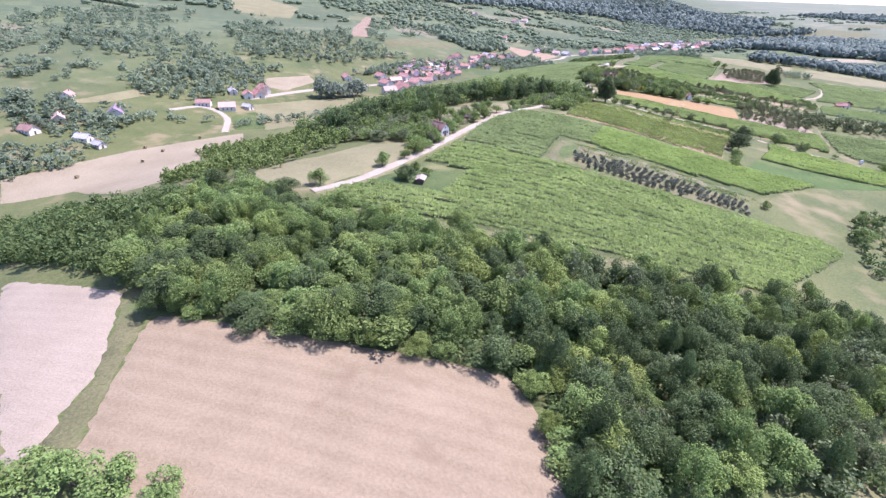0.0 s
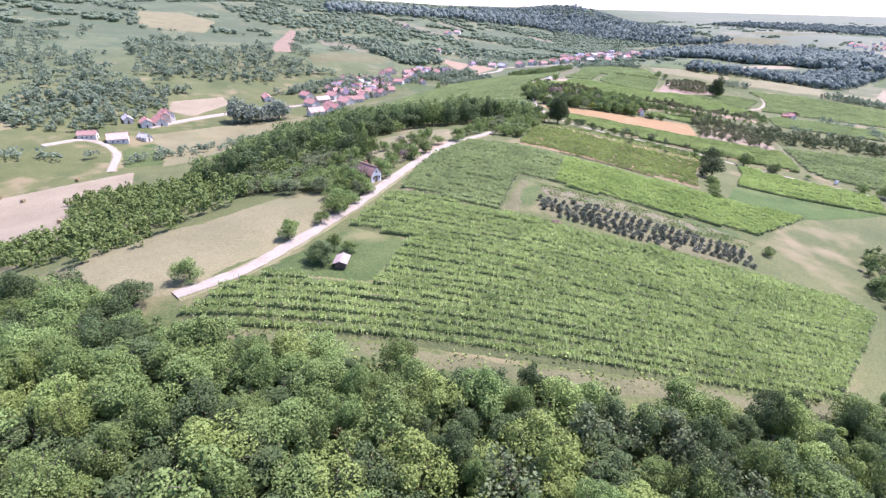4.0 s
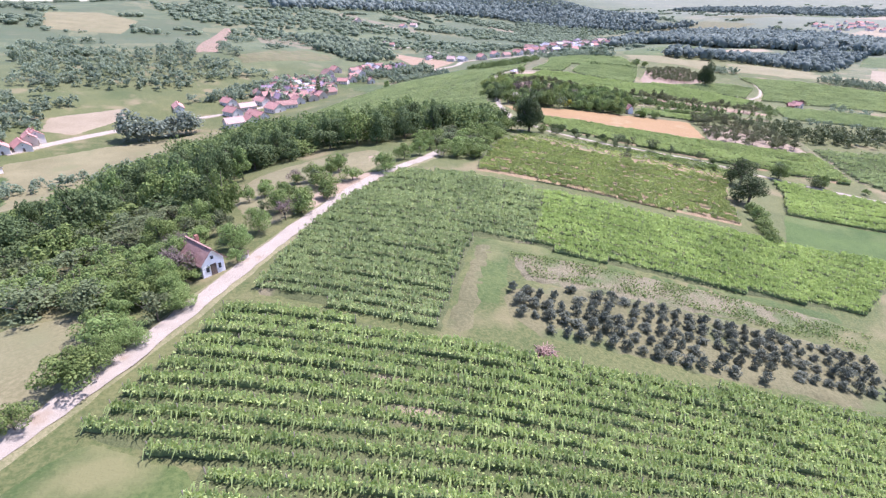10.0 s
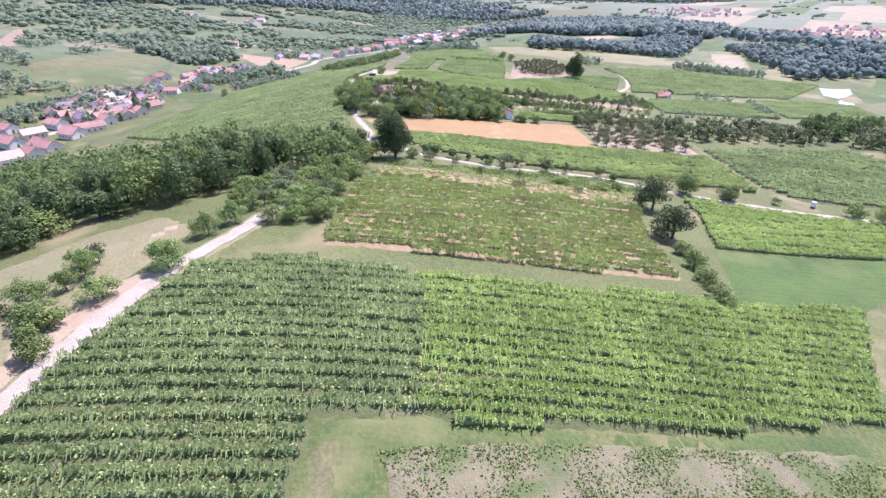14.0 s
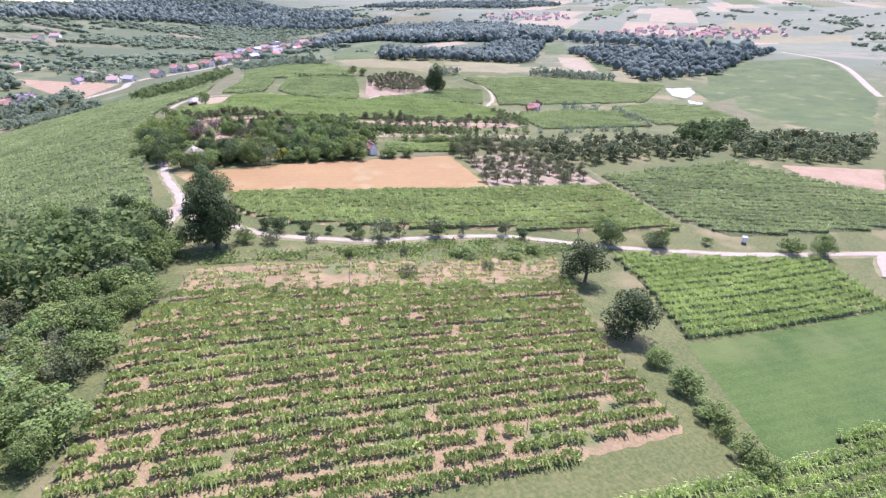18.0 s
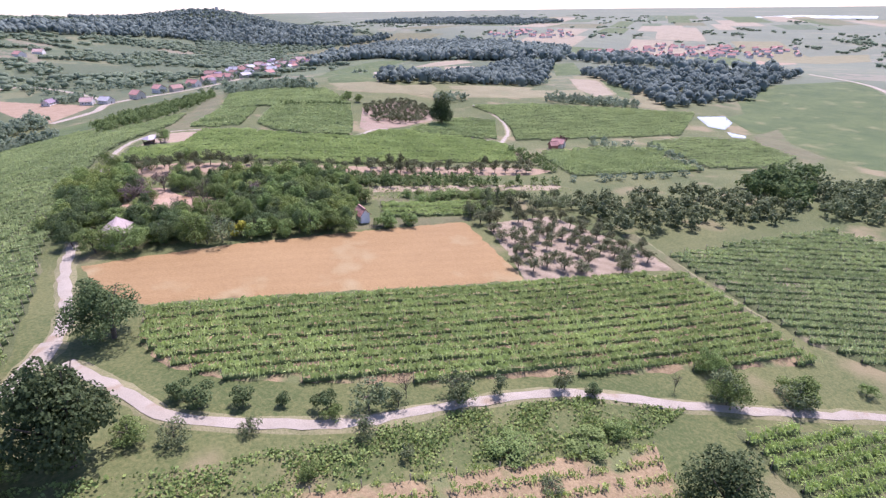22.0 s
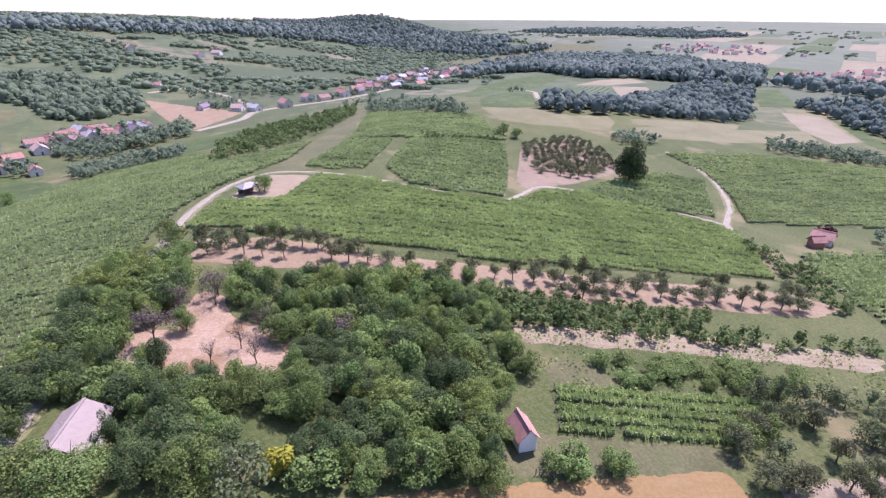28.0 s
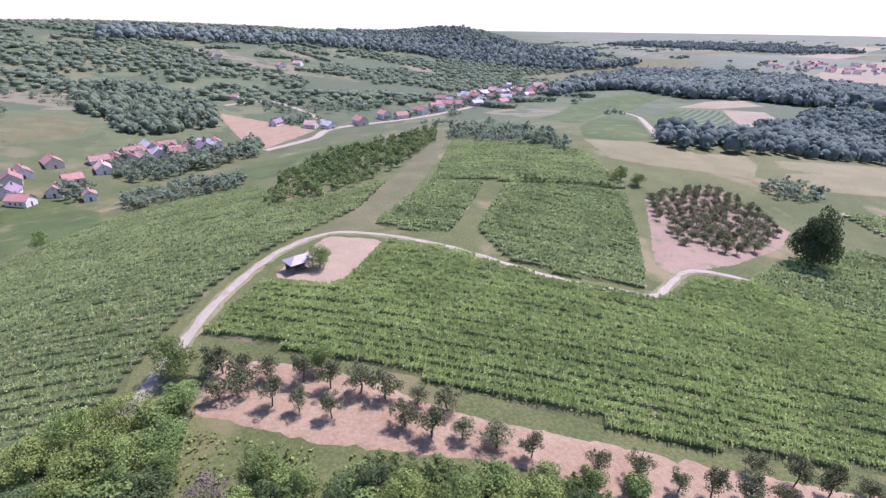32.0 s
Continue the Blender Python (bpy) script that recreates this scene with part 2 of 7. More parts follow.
MATS = dict(
    grass=material("grass", (0.038, 0.064, 0.0165), (0.073, 0.098, 0.029), 0.06, bump=0.6, stain=((0.125, 0.125, 0.052), 0.58, 0.07), reach=0.09, fine=34),
    grass_dry=material("grass_dry", (0.076, 0.078, 0.034), (0.125, 0.118, 0.057), 0.08, bump=0.5, stain=((0.077, 0.098, 0.035), 0.55, 0.12), reach=0.09, fine=30),
    hay=material("hay", (0.118, 0.111, 0.053), (0.18, 0.165, 0.086), 0.05, bump=0.4, stain=((0.133, 0.133, 0.063), 0.56, 0.06), reach=0.1, fine=40),
    hay_pink=material("hay_pink", (0.172, 0.143, 0.09), (0.235, 0.2, 0.132), 0.04, bump=0.3, reach=0.1, fine=40),
    wheat_pale=material("wheat_pale", (0.156, 0.121, 0.074), (0.225, 0.178, 0.115), 0.10, bump=0.7, fine=26, stripes=(-12, 2.8, 0.08), stain=((0.15, 0.113, 0.07), 0.62, 0.12)),
    wheat_light=material("wheat_light", (0.2, 0.165, 0.118), (0.268, 0.225, 0.168), 0.12, bump=0.7, fine=24, stripes=(-13, 2.2, 0.05)),
    wheat_ripe=material("wheat_ripe", (0.186, 0.118, 0.049), (0.248, 0.165, 0.074), 0.05, bump=0.6, fine=40, stripes=(-23, 3.2, 0.04), stain=((0.235, 0.18, 0.09), 0.56, 0.09)),
    clover=material("clover", (0.033, 0.064, 0.012), (0.062, 0.1, 0.0215), 0.10, bump=0.7, fine=30, stripes=(-20, 1.6, 0.04), stain=((0.078, 0.105, 0.03), 0.56, 0.06), reach=0.1),
    soil_red=material("soil_red", (0.147, 0.105, 0.070), (0.252, 0.175, 0.126), 0.22, bump=0.9, stain=((0.084, 0.105, 0.042), 0.54, 0.35)),
    soil_grey=material("soil_grey", (0.17, 0.135, 0.09), (0.26, 0.21, 0.148), 0.20, bump=0.9, stripes=(-60, 3.2, 0.14), stain=((0.13, 0.13, 0.06), 0.60, 0.2)),
    soil_pink=material("soil_pink", (0.194, 0.134, 0.0819), (0.259, 0.192, 0.127), 0.15, bump=0.6, stain=((0.189, 0.168, 0.084), 0.62, 0.12), reach=0.11),
    soil_clay=material("soil_clay", (0.225, 0.145, 0.085), (0.35, 0.26, 0.19), 0.22, bump=0.7, fine=10, stain=((0.2, 0.125, 0.065), 0.55, 0.16)),
    soil_brown=material("soil_brown", (0.166, 0.119, 0.084), (0.246, 0.189, 0.133), 0.15, bump=0.7, stain=((0.112, 0.119, 0.056), 0.58, 0.2)),
    soil_weedy=material("soil_weedy", (0.1, 0.096, 0.052), (0.17, 0.152, 0.09), 0.25, bump=0.9, fine=20, stain=((0.078, 0.098, 0.036), 0.5, 0.2)),
    soil_pale=material("soil_pale", (0.202, 0.151, 0.0986), (0.284, 0.227, 0.154), 0.2, bump=0.5),
    soil_vine=material("soil_vine", (0.043, 0.058, 0.019), (0.086, 0.096, 0.038), 0.25, bump=0.8, stain=((0.22, 0.175, 0.115), 0.62, 0.10)),
    soil_bare=material("soil_bare", (0.148, 0.109, 0.057), (0.228, 0.17, 0.094), 0.2, bump=0.8, stain=((0.10, 0.115, 0.045), 0.52, 0.18), reach=0.11),
    stubble=material("stubble", (0.197, 0.158, 0.0984), (0.284, 0.235, 0.155), 0.3, bump=0.8, stripes=(-23, 1.3, 0.10)),
    darkfield=material("darkfield", (0.035, 0.063, 0.028), (0.098, 0.119, 0.056), 0.1, stripes=(40, 6.0, 0.5)),
    gravel=material("gravel", (0.232, 0.203, 0.155), (0.32, 0.286, 0.228), 0.35, bump=0.6, fine=30, stain=((0.24, 0.19, 0.13), 0.58, 0.3)),
    verge=material("verge", (0.119, 0.122, 0.0536), (0.196, 0.18, 0.0952), 0.3, bump=0.7, reach=0.1),
    leaf=material("leaf", (0.088, 0.14, 0.041), (0.225, 0.298, 0.096), 0.5, rough=0.6, translucent=0.32, vary=0.18, hue=0.014),
    leaf_dark=material("leaf_dark", (0.0512, 0.0856, 0.0353), (0.139, 0.187, 0.0726), 0.5, rough=0.6, translucent=0.32, vary=0.16, hue=0.012),
    leaf_oak=material("leaf_oak", (0.034, 0.055, 0.024), (0.095, 0.125, 0.052), 0.5, rough=0.6, translucent=0.32, vary=0.14),
    leaf_light=material("leaf_light", (0.134, 0.193, 0.0486), (0.29, 0.363, 0.113), 0.5, rough=0.6, translucent=0.32, vary=0.18, hue=0.014),
    leaf_grey=material("leaf_grey", (0.085, 0.112, 0.05), (0.178, 0.216, 0.105), 0.5, rough=0.65, translucent=0.32, vary=0.16, hue=0.014),
    leaf_olive=material("leaf_olive", (0.085, 0.1, 0.046), (0.2, 0.215, 0.11), 0.5, rough=0.65, translucent=0.32, vary=0.16, hue=0.012),
    leaf_yellow=material("leaf_yellow", (0.22, 0.22, 0.03), (0.40, 0.38, 0.06), 0.6, rough=0.6, translucent=0.3, vary=0.1),
    leaf_red=material("leaf_red", (0.035, 0.015, 0.018), (0.085, 0.03, 0.035), 0.6, rough=0.6, translucent=0.2, vary=0.1),
    leaf_brown=material("leaf_brown", (0.125, 0.10, 0.085), (0.215, 0.17, 0.148), 0.6, rough=0.7, translucent=0.3, vary=0.14),
    # distance haze put into the colour: paler far leaves, bluer forest leaves
    leaf_far_haze=material("leaf_far_haze", (0.15, 0.195, 0.13), (0.255, 0.315, 0.2), 0.012, rough=0.8, translucent=0.5, vary=0.12, fine=6),
    leaf_blue_haze=material("leaf_blue_haze", (0.115, 0.15, 0.128), (0.205, 0.25, 0.212), 0.01, rough=0.85, translucent=0.3, vary=0.12, fine=6),
    leaf_dusk=material("leaf_dusk", (0.08, 0.095, 0.066), (0.19, 0.212, 0.152), 0.5, rough=0.6, translucent=0.28, vary=0.16),
    leaf_silver=material("leaf_silver", (0.105, 0.135, 0.098), (0.205, 0.245, 0.18), 0.2, rough=0.7, translucent=0.35, vary=0.14),
    leaf_mixed=material("leaf_mixed", (0.06, 0.098, 0.037), (0.175, 0.236, 0.084), 0.12, rough=0.7, translucent=0.45, vary=0.14),
    straw=material("straw", (0.217, 0.178, 0.096), (0.319, 0.261, 0.153), 0.4, translucent=0.2, vary=0.1),
    brush=material("brush", (0.22, 0.14, 0.105), (0.33, 0.23, 0.185), 2.0),
    plaster=material("plaster", (0.527, 0.49, 0.434), (0.663, 0.62, 0.554), 0.6, bump=0.2),
    plaster_white=material("plaster_white", (0.70, 0.68, 0.65), (0.82, 0.80, 0.78), 0.8, bump=0.2),
    plaster_warm=material("plaster_warm", (0.442, 0.374, 0.289), (0.578, 0.510, 0.425), 0.6, bump=0.2),
    plaster_shade=material("plaster_shade", (0.408, 0.379, 0.351), (0.561, 0.524, 0.475), 0.6, bump=0.3),
    roof_red=material("roof_red", (0.3, 0.15, 0.125), (0.43, 0.25, 0.21), 0.8, bump=0.6, vary=0.16),
    roof_pink=material("roof_pink", (0.348, 0.237, 0.202), (0.446, 0.335, 0.293), 0.8, bump=0.6, vary=0.12),
    roof_brown=material("roof_brown", (0.2, 0.115, 0.095), (0.33, 0.21, 0.175), 0.8, bump=0.6, vary=0.14),
    roof_purple=material("roof_purple", (0.145, 0.111, 0.145), (0.255, 0.196, 0.230), 0.8, bump=0.6),
    roof_worn=material("roof_worn", (0.245, 0.195, 0.175), (0.335, 0.275, 0.25), 1.2, rough=0.7, bump=0.5),
    roof_grey=material("roof_grey", (0.289, 0.281, 0.297), (0.442, 0.433, 0.442), 0.8, bump=0.4),
    roof_sheet=material("roof_sheet", (0.22, 0.2, 0.22), (0.34, 0.31, 0.33), 1.5, rough=0.5),
    brick=material("brick", (0.25, 0.11, 0.08), (0.40, 0.20, 0.15), 2.5, bump=0.7),
    wood_dark=material("wood_dark", (0.07, 0.05, 0.04), (0.16, 0.12, 0.09), 3.0, bump=0.4),
    frame_white=material("frame_white", (0.612, 0.612, 0.612), (0.697, 0.697, 0.697), 2.0, rough=0.5),
    glass_dark=material("glass_dark", (0.03, 0.035, 0.04), (0.06, 0.065, 0.07), 2.0, rough=0.08),
    # pale base colour: the bright sky's reflection is painted into the water
    water=material("water", (0.234, 0.239, 0.239), (0.297, 0.297, 0.293), 0.1, rough=0.12),
    bark=material("bark", (0.07, 0.055, 0.042), (0.17, 0.14, 0.11), 2.0, bump=0.8),
    vine=material("vine", (0.185, 0.255, 0.084), (0.5, 0.6, 0.225), 0.09, rough=0.55, translucent=0.45, vary=0.16, each=0.3),
    vine_old=material("vine_old", (0.158, 0.208, 0.06), (0.47, 0.555, 0.182), 0.09, rough=0.55, translucent=0.42, vary=0.16, each=0.3),
    vine_dark=material("vine_dark", (0.185, 0.243, 0.1), (0.48, 0.565, 0.24), 0.09, rough=0.55, translucent=0.45, vary=0.16, each=0.3),
    vine_bright=material("vine_bright", (0.205, 0.29, 0.08), (0.53, 0.65, 0.22), 0.09, rough=0.55, translucent=0.48, vary=0.16, each=0.3),
    # dark green: the shade inside the vine rows is put into this colour
    vine_core_shade=material("vine_core_shade", (0.06, 0.085, 0.03), (0.12, 0.155, 0.055), 0.6, rough=0.8),
    stake=material("stake", (0.10, 0.08, 0.065), (0.22, 0.19, 0.16), 3.0),
)


# ---- mesh helpers ----
def part(name, data, mat, parent=None, label=""):
    """Links a bmesh or mesh as one object, under a thing or part if given."""
    if isinstance(data, bmesh.types.BMesh):
        bm, data = data, bpy.data.meshes.new(name)
        bm.to_mesh(data)
        bm.free()
    if mat and not data.materials:
        data.materials.append(MATS[mat] if isinstance(mat, str) else mat)
    ob = new(name, data)
    ob.parent = parent
    return tagged(ob, label) if label else ob


def mesh_from(name, verts, faces):
    """A mesh from an array of places and an array of faces with equally many corners."""
    verts, faces = np.asarray(verts, np.float32), np.asarray(faces, np.int32)
    me = bpy.data.meshes.new(name)
    k = faces.shape[1]
    me.vertices.add(len(verts))
    me.vertices.foreach_set("co", verts.ravel())
    me.loops.add(faces.size)
    me.loops.foreach_set("vertex_index", faces.ravel())
    me.polygons.add(len(faces))
    me.polygons.foreach_set("loop_start", np.arange(0, faces.size, k, dtype=np.int32))
    me.update(calc_edges=True)
    return me


def leaf_quads(centres, size, normals):
    """Corner places of leaf-like quads, turned at random about their normals."""
    n = len(centres)
    a = rng.normal(size=(n, 3))
    nn = normals / (np.linalg.norm(normals, axis=1, keepdims=True) + 1e-9)
    u = np.cross(nn, a)
    u /= np.linalg.norm(u, axis=1, keepdims=True) + 1e-9
    v = np.cross(nn, u)
    s = np.asarray(size).reshape(-1, 1) * 0.5
    w = s * rng.uniform(0.42, 0.85, (n, 1))
    bend = nn * s * 0.35
    return np.stack([centres - u * s, centres - v * w + bend, centres + u * s, centres + v * w - bend], 1).reshape(-1, 3)


def quad_faces(n):
    return np.arange(4 * n, dtype=np.int32).reshape(-1, 4)


def inside(poly, x, y):
    """Which of the places lie in the polygon."""
    p = np.asarray(poly)
    hit = np.zeros(np.shape(x), bool)
    for (x0, y0), (x1, y1) in zip(p, np.roll(p, -1, 0)):
        if y0 != y1:
            hit ^= ((y0 > y) != (y1 > y)) & (x < (x1 - x0) * (y - y0) / (y1 - y0) + x0)
    return hit


def smooth_line(points, step):
    """Places along a smooth curve through the points."""
    p = np.asarray(points, float)
    p = np.vstack([2 * p[0] - p[1], p, 2 * p[-1] - p[-2]])
    out = []
    for i in range(1, len(p) - 2):
        k = max(2, int(np.linalg.norm(p[i + 1] - p[i]) / step))
        t = np.linspace(0, 1, k, endpoint=False)[:, None]
        a, b, c, d = p[i - 1 : i + 3]
        out.append(0.5 * (2 * b + (c - a) * t + (2 * a - 5 * b + 4 * c - d) * t**2 + (3 * b - a - 3 * c + d) * t**3))
    return np.vstack(out + [p[-2:-1]])


LIFT = [0.09]
FIELD_LABELS = dict(
    grass="green mown grass field with dry patches", grass_dry="dry yellowish grass with trodden green patches", hay="straw-coloured hay meadow on a slope",
    hay_pink="pale mown hay field with pinkish stubble", wheat_pale="ripe pale wheat field with faint wheel lines", wheat_light="pale harvested wheat field beside a grass path",
    wheat_ripe="ripe orange-brown wheat field with flattened patches", clover="smooth bright green clover field", soil_red="bare reddish soil strip with low weeds",
    soil_grey="tilled grey soil beneath young fruit trees", soil_pink="bare dry pinkish soil", soil_brown="bare brown soil beneath orchard rows",
    soil_clay="bare trodden reddish clay with pale dusty patches", soil_weedy="dry weedy soil strip beside young orchard rows", soil_pale="pale trodden soil beside a track", soil_bare="bare brownish soil strip with low weeds", stubble="pale dry stubble strip with wheel tracks", darkfield="distant dark green field planted in rows", water="still water, its pale colour holding the bright sky's reflection",
)
OPEN = []


def plot(name, mat, poly, parent=None, ragged=0.22, label=""):
    """A field: a sheet draped over the ground within the polygon, with a ragged edge."""
    p = np.asarray(poly, float)
    OPEN.append(poly)
    span = max(np.ptp(p[:, 0]), np.ptp(p[:, 1]))
    step = max(2.0, span / 60)
    ring = []
    for a, b in zip(p, np.roll(p, -1, 0)):
        k = max(1, int(np.linalg.norm(b - a) / (step * 0.6)))
        for t in np.linspace(0, 1, k, endpoint=False):
            ring.append(a + (b - a) * t + rng.normal(0, ragged, 2) * (1.0 if span < 150 else span / 150))
    ring = np.array(ring)
    gx, gy = np.meshgrid(np.arange(p[:, 0].min(), p[:, 0].max(), step), np.arange(p[:, 1].min(), p[:, 1].max(), step))
    keep = inside(ring, gx, gy)
    pts = np.vstack([ring, np.stack([gx[keep], gy[keep]], 1)])
    edges = [(i, (i + 1) % len(ring)) for i in range(len(ring))]
    v, _, f, *_ = geometry.delaunay_2d_cdt([Vector(q) for q in pts], edges, [], 1, 1e-4)
    LIFT[0] += 0.0015
    v = np.array([(a, b) for a, b in v])
    z = height(v[:, 0], v[:, 1]) + LIFT[0]
    z[: len(ring)] -= LIFT[0] + 0.01  # the rim dips into the ground
    me = mesh_from(name, np.column_stack([v, z]), np.array(f))
    return tagged(part(name, me, mat), label or FIELD_LABELS[mat], "water" if mat == "water" else "field", "", "structure")


def lane(name, width, points, mat="gravel", verge=0.8):
    """A track that follows the ground, with worn verges."""
    c = smooth_line(points, 2.0)
    d = np.gradient(c, axis=0)
    d /= np.linalg.norm(d, axis=1, keepdims=True)
    side = np.column_stack([-d[:, 1], d[:, 0]])
    for what, half, m, up in ((name + "_verge", width / 2 + verge, "verge", 0.0), (name, width / 2, mat, 0.06)):
        LIFT[0] += 0.0015
        rows = []
        for k in np.linspace(-1, 1, 5):
            off = half * k + (rng.normal(0, 0.16, len(c)) if abs(k) == 1 else 0)
            q = c + side * np.reshape(off, (-1, 1))
            rise = LIFT[0] + up - {0.5: 0.02, 1.0: 0.05}.get(abs(k), 0)
            if abs(k) == 1 and m == "verge":
                rise = -0.02  # the outer rim dips into the ground
            rows.append(np.column_stack([q, height(q[:, 0], q[:, 1]) + rise]))
        n = len(c)
        f = [(r * n + i, (r + 1) * n + i, (r + 1) * n + i + 1, r * n + i + 1) for r in range(4) for i in range(n - 1)]
        ob = part(what, mesh_from(what, np.vstack(rows), np.array(f)[:, ::-1]), m)
        tagged(ob, "pale dusty gravel farm track" if m == mat else "dry trodden grass verge beside a track", "road" if m == mat else "verge", "", "structure")


# ---- the ground, one sheet out to the horizon ----
def axis(lo, hi, step, far_lo, far_hi):
    mid = list(np.arange(lo, hi + 0.1, step))
    s = step
    while mid[-1] < far_hi:
        s *= 1.07
        mid.append(mid[-1] + s)
    s = step
    while mid[0] > far_lo:
        s *= 1.07
        mid.insert(0, mid[0] - s)
    return np.array(mid)


gxs, gys = axis(-200, 330, 3.0, -4700, 4800), axis(20, 520, 3.0, -4500, 4900)
gx, gy = np.meshgrid(gxs, gys)
gz = height(gx, gy)
nx, ny = len(gxs), len(gys)
ii = (np.arange(ny - 1)[:, None] * nx + np.arange(nx - 1)).ravel()
me = mesh_from("ground", np.column_stack([gx.ravel(), gy.ravel(), gz.ravel()]), np.column_stack([ii, ii + 1, ii + nx + 1, ii + nx]))
me.polygons.foreach_set("use_smooth", [True] * len(me.polygons))


def ground_material():
    m = material("ground_cover", (0.05, 0.07, 0.02), (0.108, 0.113, 0.042), 0.04, bump=0.6, fine=50, reach=0.1, stain=((0.16, 0.137, 0.07), 0.555, 0.055))
    n, l = m.node_tree.nodes, m.node_tree.links
    p = n["Principled BSDF"]
    near = p.inputs["Base Color"].links[0].from_socket
    geo = n.new("ShaderNodeNewGeometry")
    warp = n.new("ShaderNodeTexNoise")
    warp.inputs["Scale"].default_value, warp.inputs["Detail"].default_value = 0.012, 3
    l.new(geo.outputs["Position"], warp.inputs["Vector"])
    shift = n.new("ShaderNodeVectorMath")
    shift.operation = "MULTIPLY_ADD"
    shift.inputs[1].default_value = (70, 70, 0)
    l.new(warp.outputs["Color"], shift.inputs[0])
    l.new(geo.outputs["Position"], shift.inputs[2])
    flat = n.new("ShaderNodeMapping")
    flat.inputs["Rotation"].default_value, flat.inputs["Scale"].default_value = (0, 0, 0.5), (1, 0.5, 0)
    l.new(shift.outputs[0], flat.inputs[0])
    cells = n.new("ShaderNodeTexVoronoi")
    cells.inputs["Scale"].default_value = 0.015
    l.new(flat.outputs[0], cells.inputs["Vector"])
    tone = n.new("ShaderNodeSeparateColor")
    l.new(cells.outputs["Color"], tone.inputs[0])
    ramp = n.new("ShaderNodeValToRGB")
    ramp.color_ramp.interpolation = "CONSTANT"
    stops = [(0.0, (0.06, 0.08, 0.043)), (0.25, (0.088, 0.11, 0.057)), (0.48, (0.068, 0.088, 0.048)), (0.70, (0.118, 0.125, 0.066)), (0.80, (0.09, 0.115, 0.058)), (0.94, (0.165, 0.145, 0.098))]
    e = ramp.color_ramp.elements
    e[0].position, e[0].color = 0.0, (*stops[0][1], 1)
    e[1].position, e[1].color = stops[1][0], (*stops[1][1], 1)
    for at, c in stops[2:]:
        e.new(at).color = (*c, 1)
    l.new(tone.outputs[0], ramp.inputs[0])
    grain = n.new("ShaderNodeMix")
    grain.data_type, grain.blend_type = "RGBA", "MIX"
    grain.inputs[0].default_value = 0.75
    l.new(near, grain.inputs[6])
    l.new(ramp.outputs[0], grain.inputs[7])
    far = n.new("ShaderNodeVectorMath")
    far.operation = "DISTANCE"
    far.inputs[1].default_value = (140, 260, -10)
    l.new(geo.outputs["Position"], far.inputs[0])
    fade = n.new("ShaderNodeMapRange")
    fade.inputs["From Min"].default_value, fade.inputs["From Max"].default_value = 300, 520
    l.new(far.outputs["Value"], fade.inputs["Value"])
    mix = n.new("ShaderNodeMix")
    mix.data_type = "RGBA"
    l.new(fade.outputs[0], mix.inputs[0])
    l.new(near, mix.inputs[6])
    scrub = n.new("ShaderNodeTexNoise")
    scrub.inputs["Scale"].default_value, scrub.inputs["Detail"].default_value, scrub.inputs["Roughness"].default_value = 0.035, 6, 0.7
    l.new(geo.outputs["Position"], scrub.inputs["Vector"])
    edge = n.new("ShaderNodeMapRange")
    edge.inputs["From Min"].default_value, edge.inputs["From Max"].default_value = 0.50, 0.56
    l.new(scrub.outputs[0], edge.inputs["Value"])
    bushy = n.new("ShaderNodeMix")
    bushy.data_type = "RGBA"
    bushy.inputs[7].default_value = (0.062, 0.085, 0.042, 1)
    l.new(edge.outputs[0], bushy.inputs[0])
    l.new(grain.outputs[2], bushy.inputs[6])
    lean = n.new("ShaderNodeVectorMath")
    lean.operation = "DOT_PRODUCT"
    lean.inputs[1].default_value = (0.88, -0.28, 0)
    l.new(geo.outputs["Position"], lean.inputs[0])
    plain = n.new("ShaderNodeMapRange")  # haze over the plain, mixed into the ground colour as a paler tone
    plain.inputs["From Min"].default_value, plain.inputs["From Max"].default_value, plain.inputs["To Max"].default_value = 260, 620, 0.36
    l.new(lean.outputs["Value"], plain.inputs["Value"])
    haze_tone = n.new("ShaderNodeMix")
    haze_tone.data_type = "RGBA"
    haze_tone.inputs[7].default_value = (0.175, 0.185, 0.145, 1)
    l.new(plain.outputs[0], haze_tone.inputs[0])
    l.new(bushy.outputs[2], haze_tone.inputs[6])
    l.new(haze_tone.outputs[2], mix.inputs[7])
    l.new(mix.outputs[2], p.inputs["Base Color"])
    return m


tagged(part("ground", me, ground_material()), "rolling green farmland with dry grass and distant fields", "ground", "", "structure")


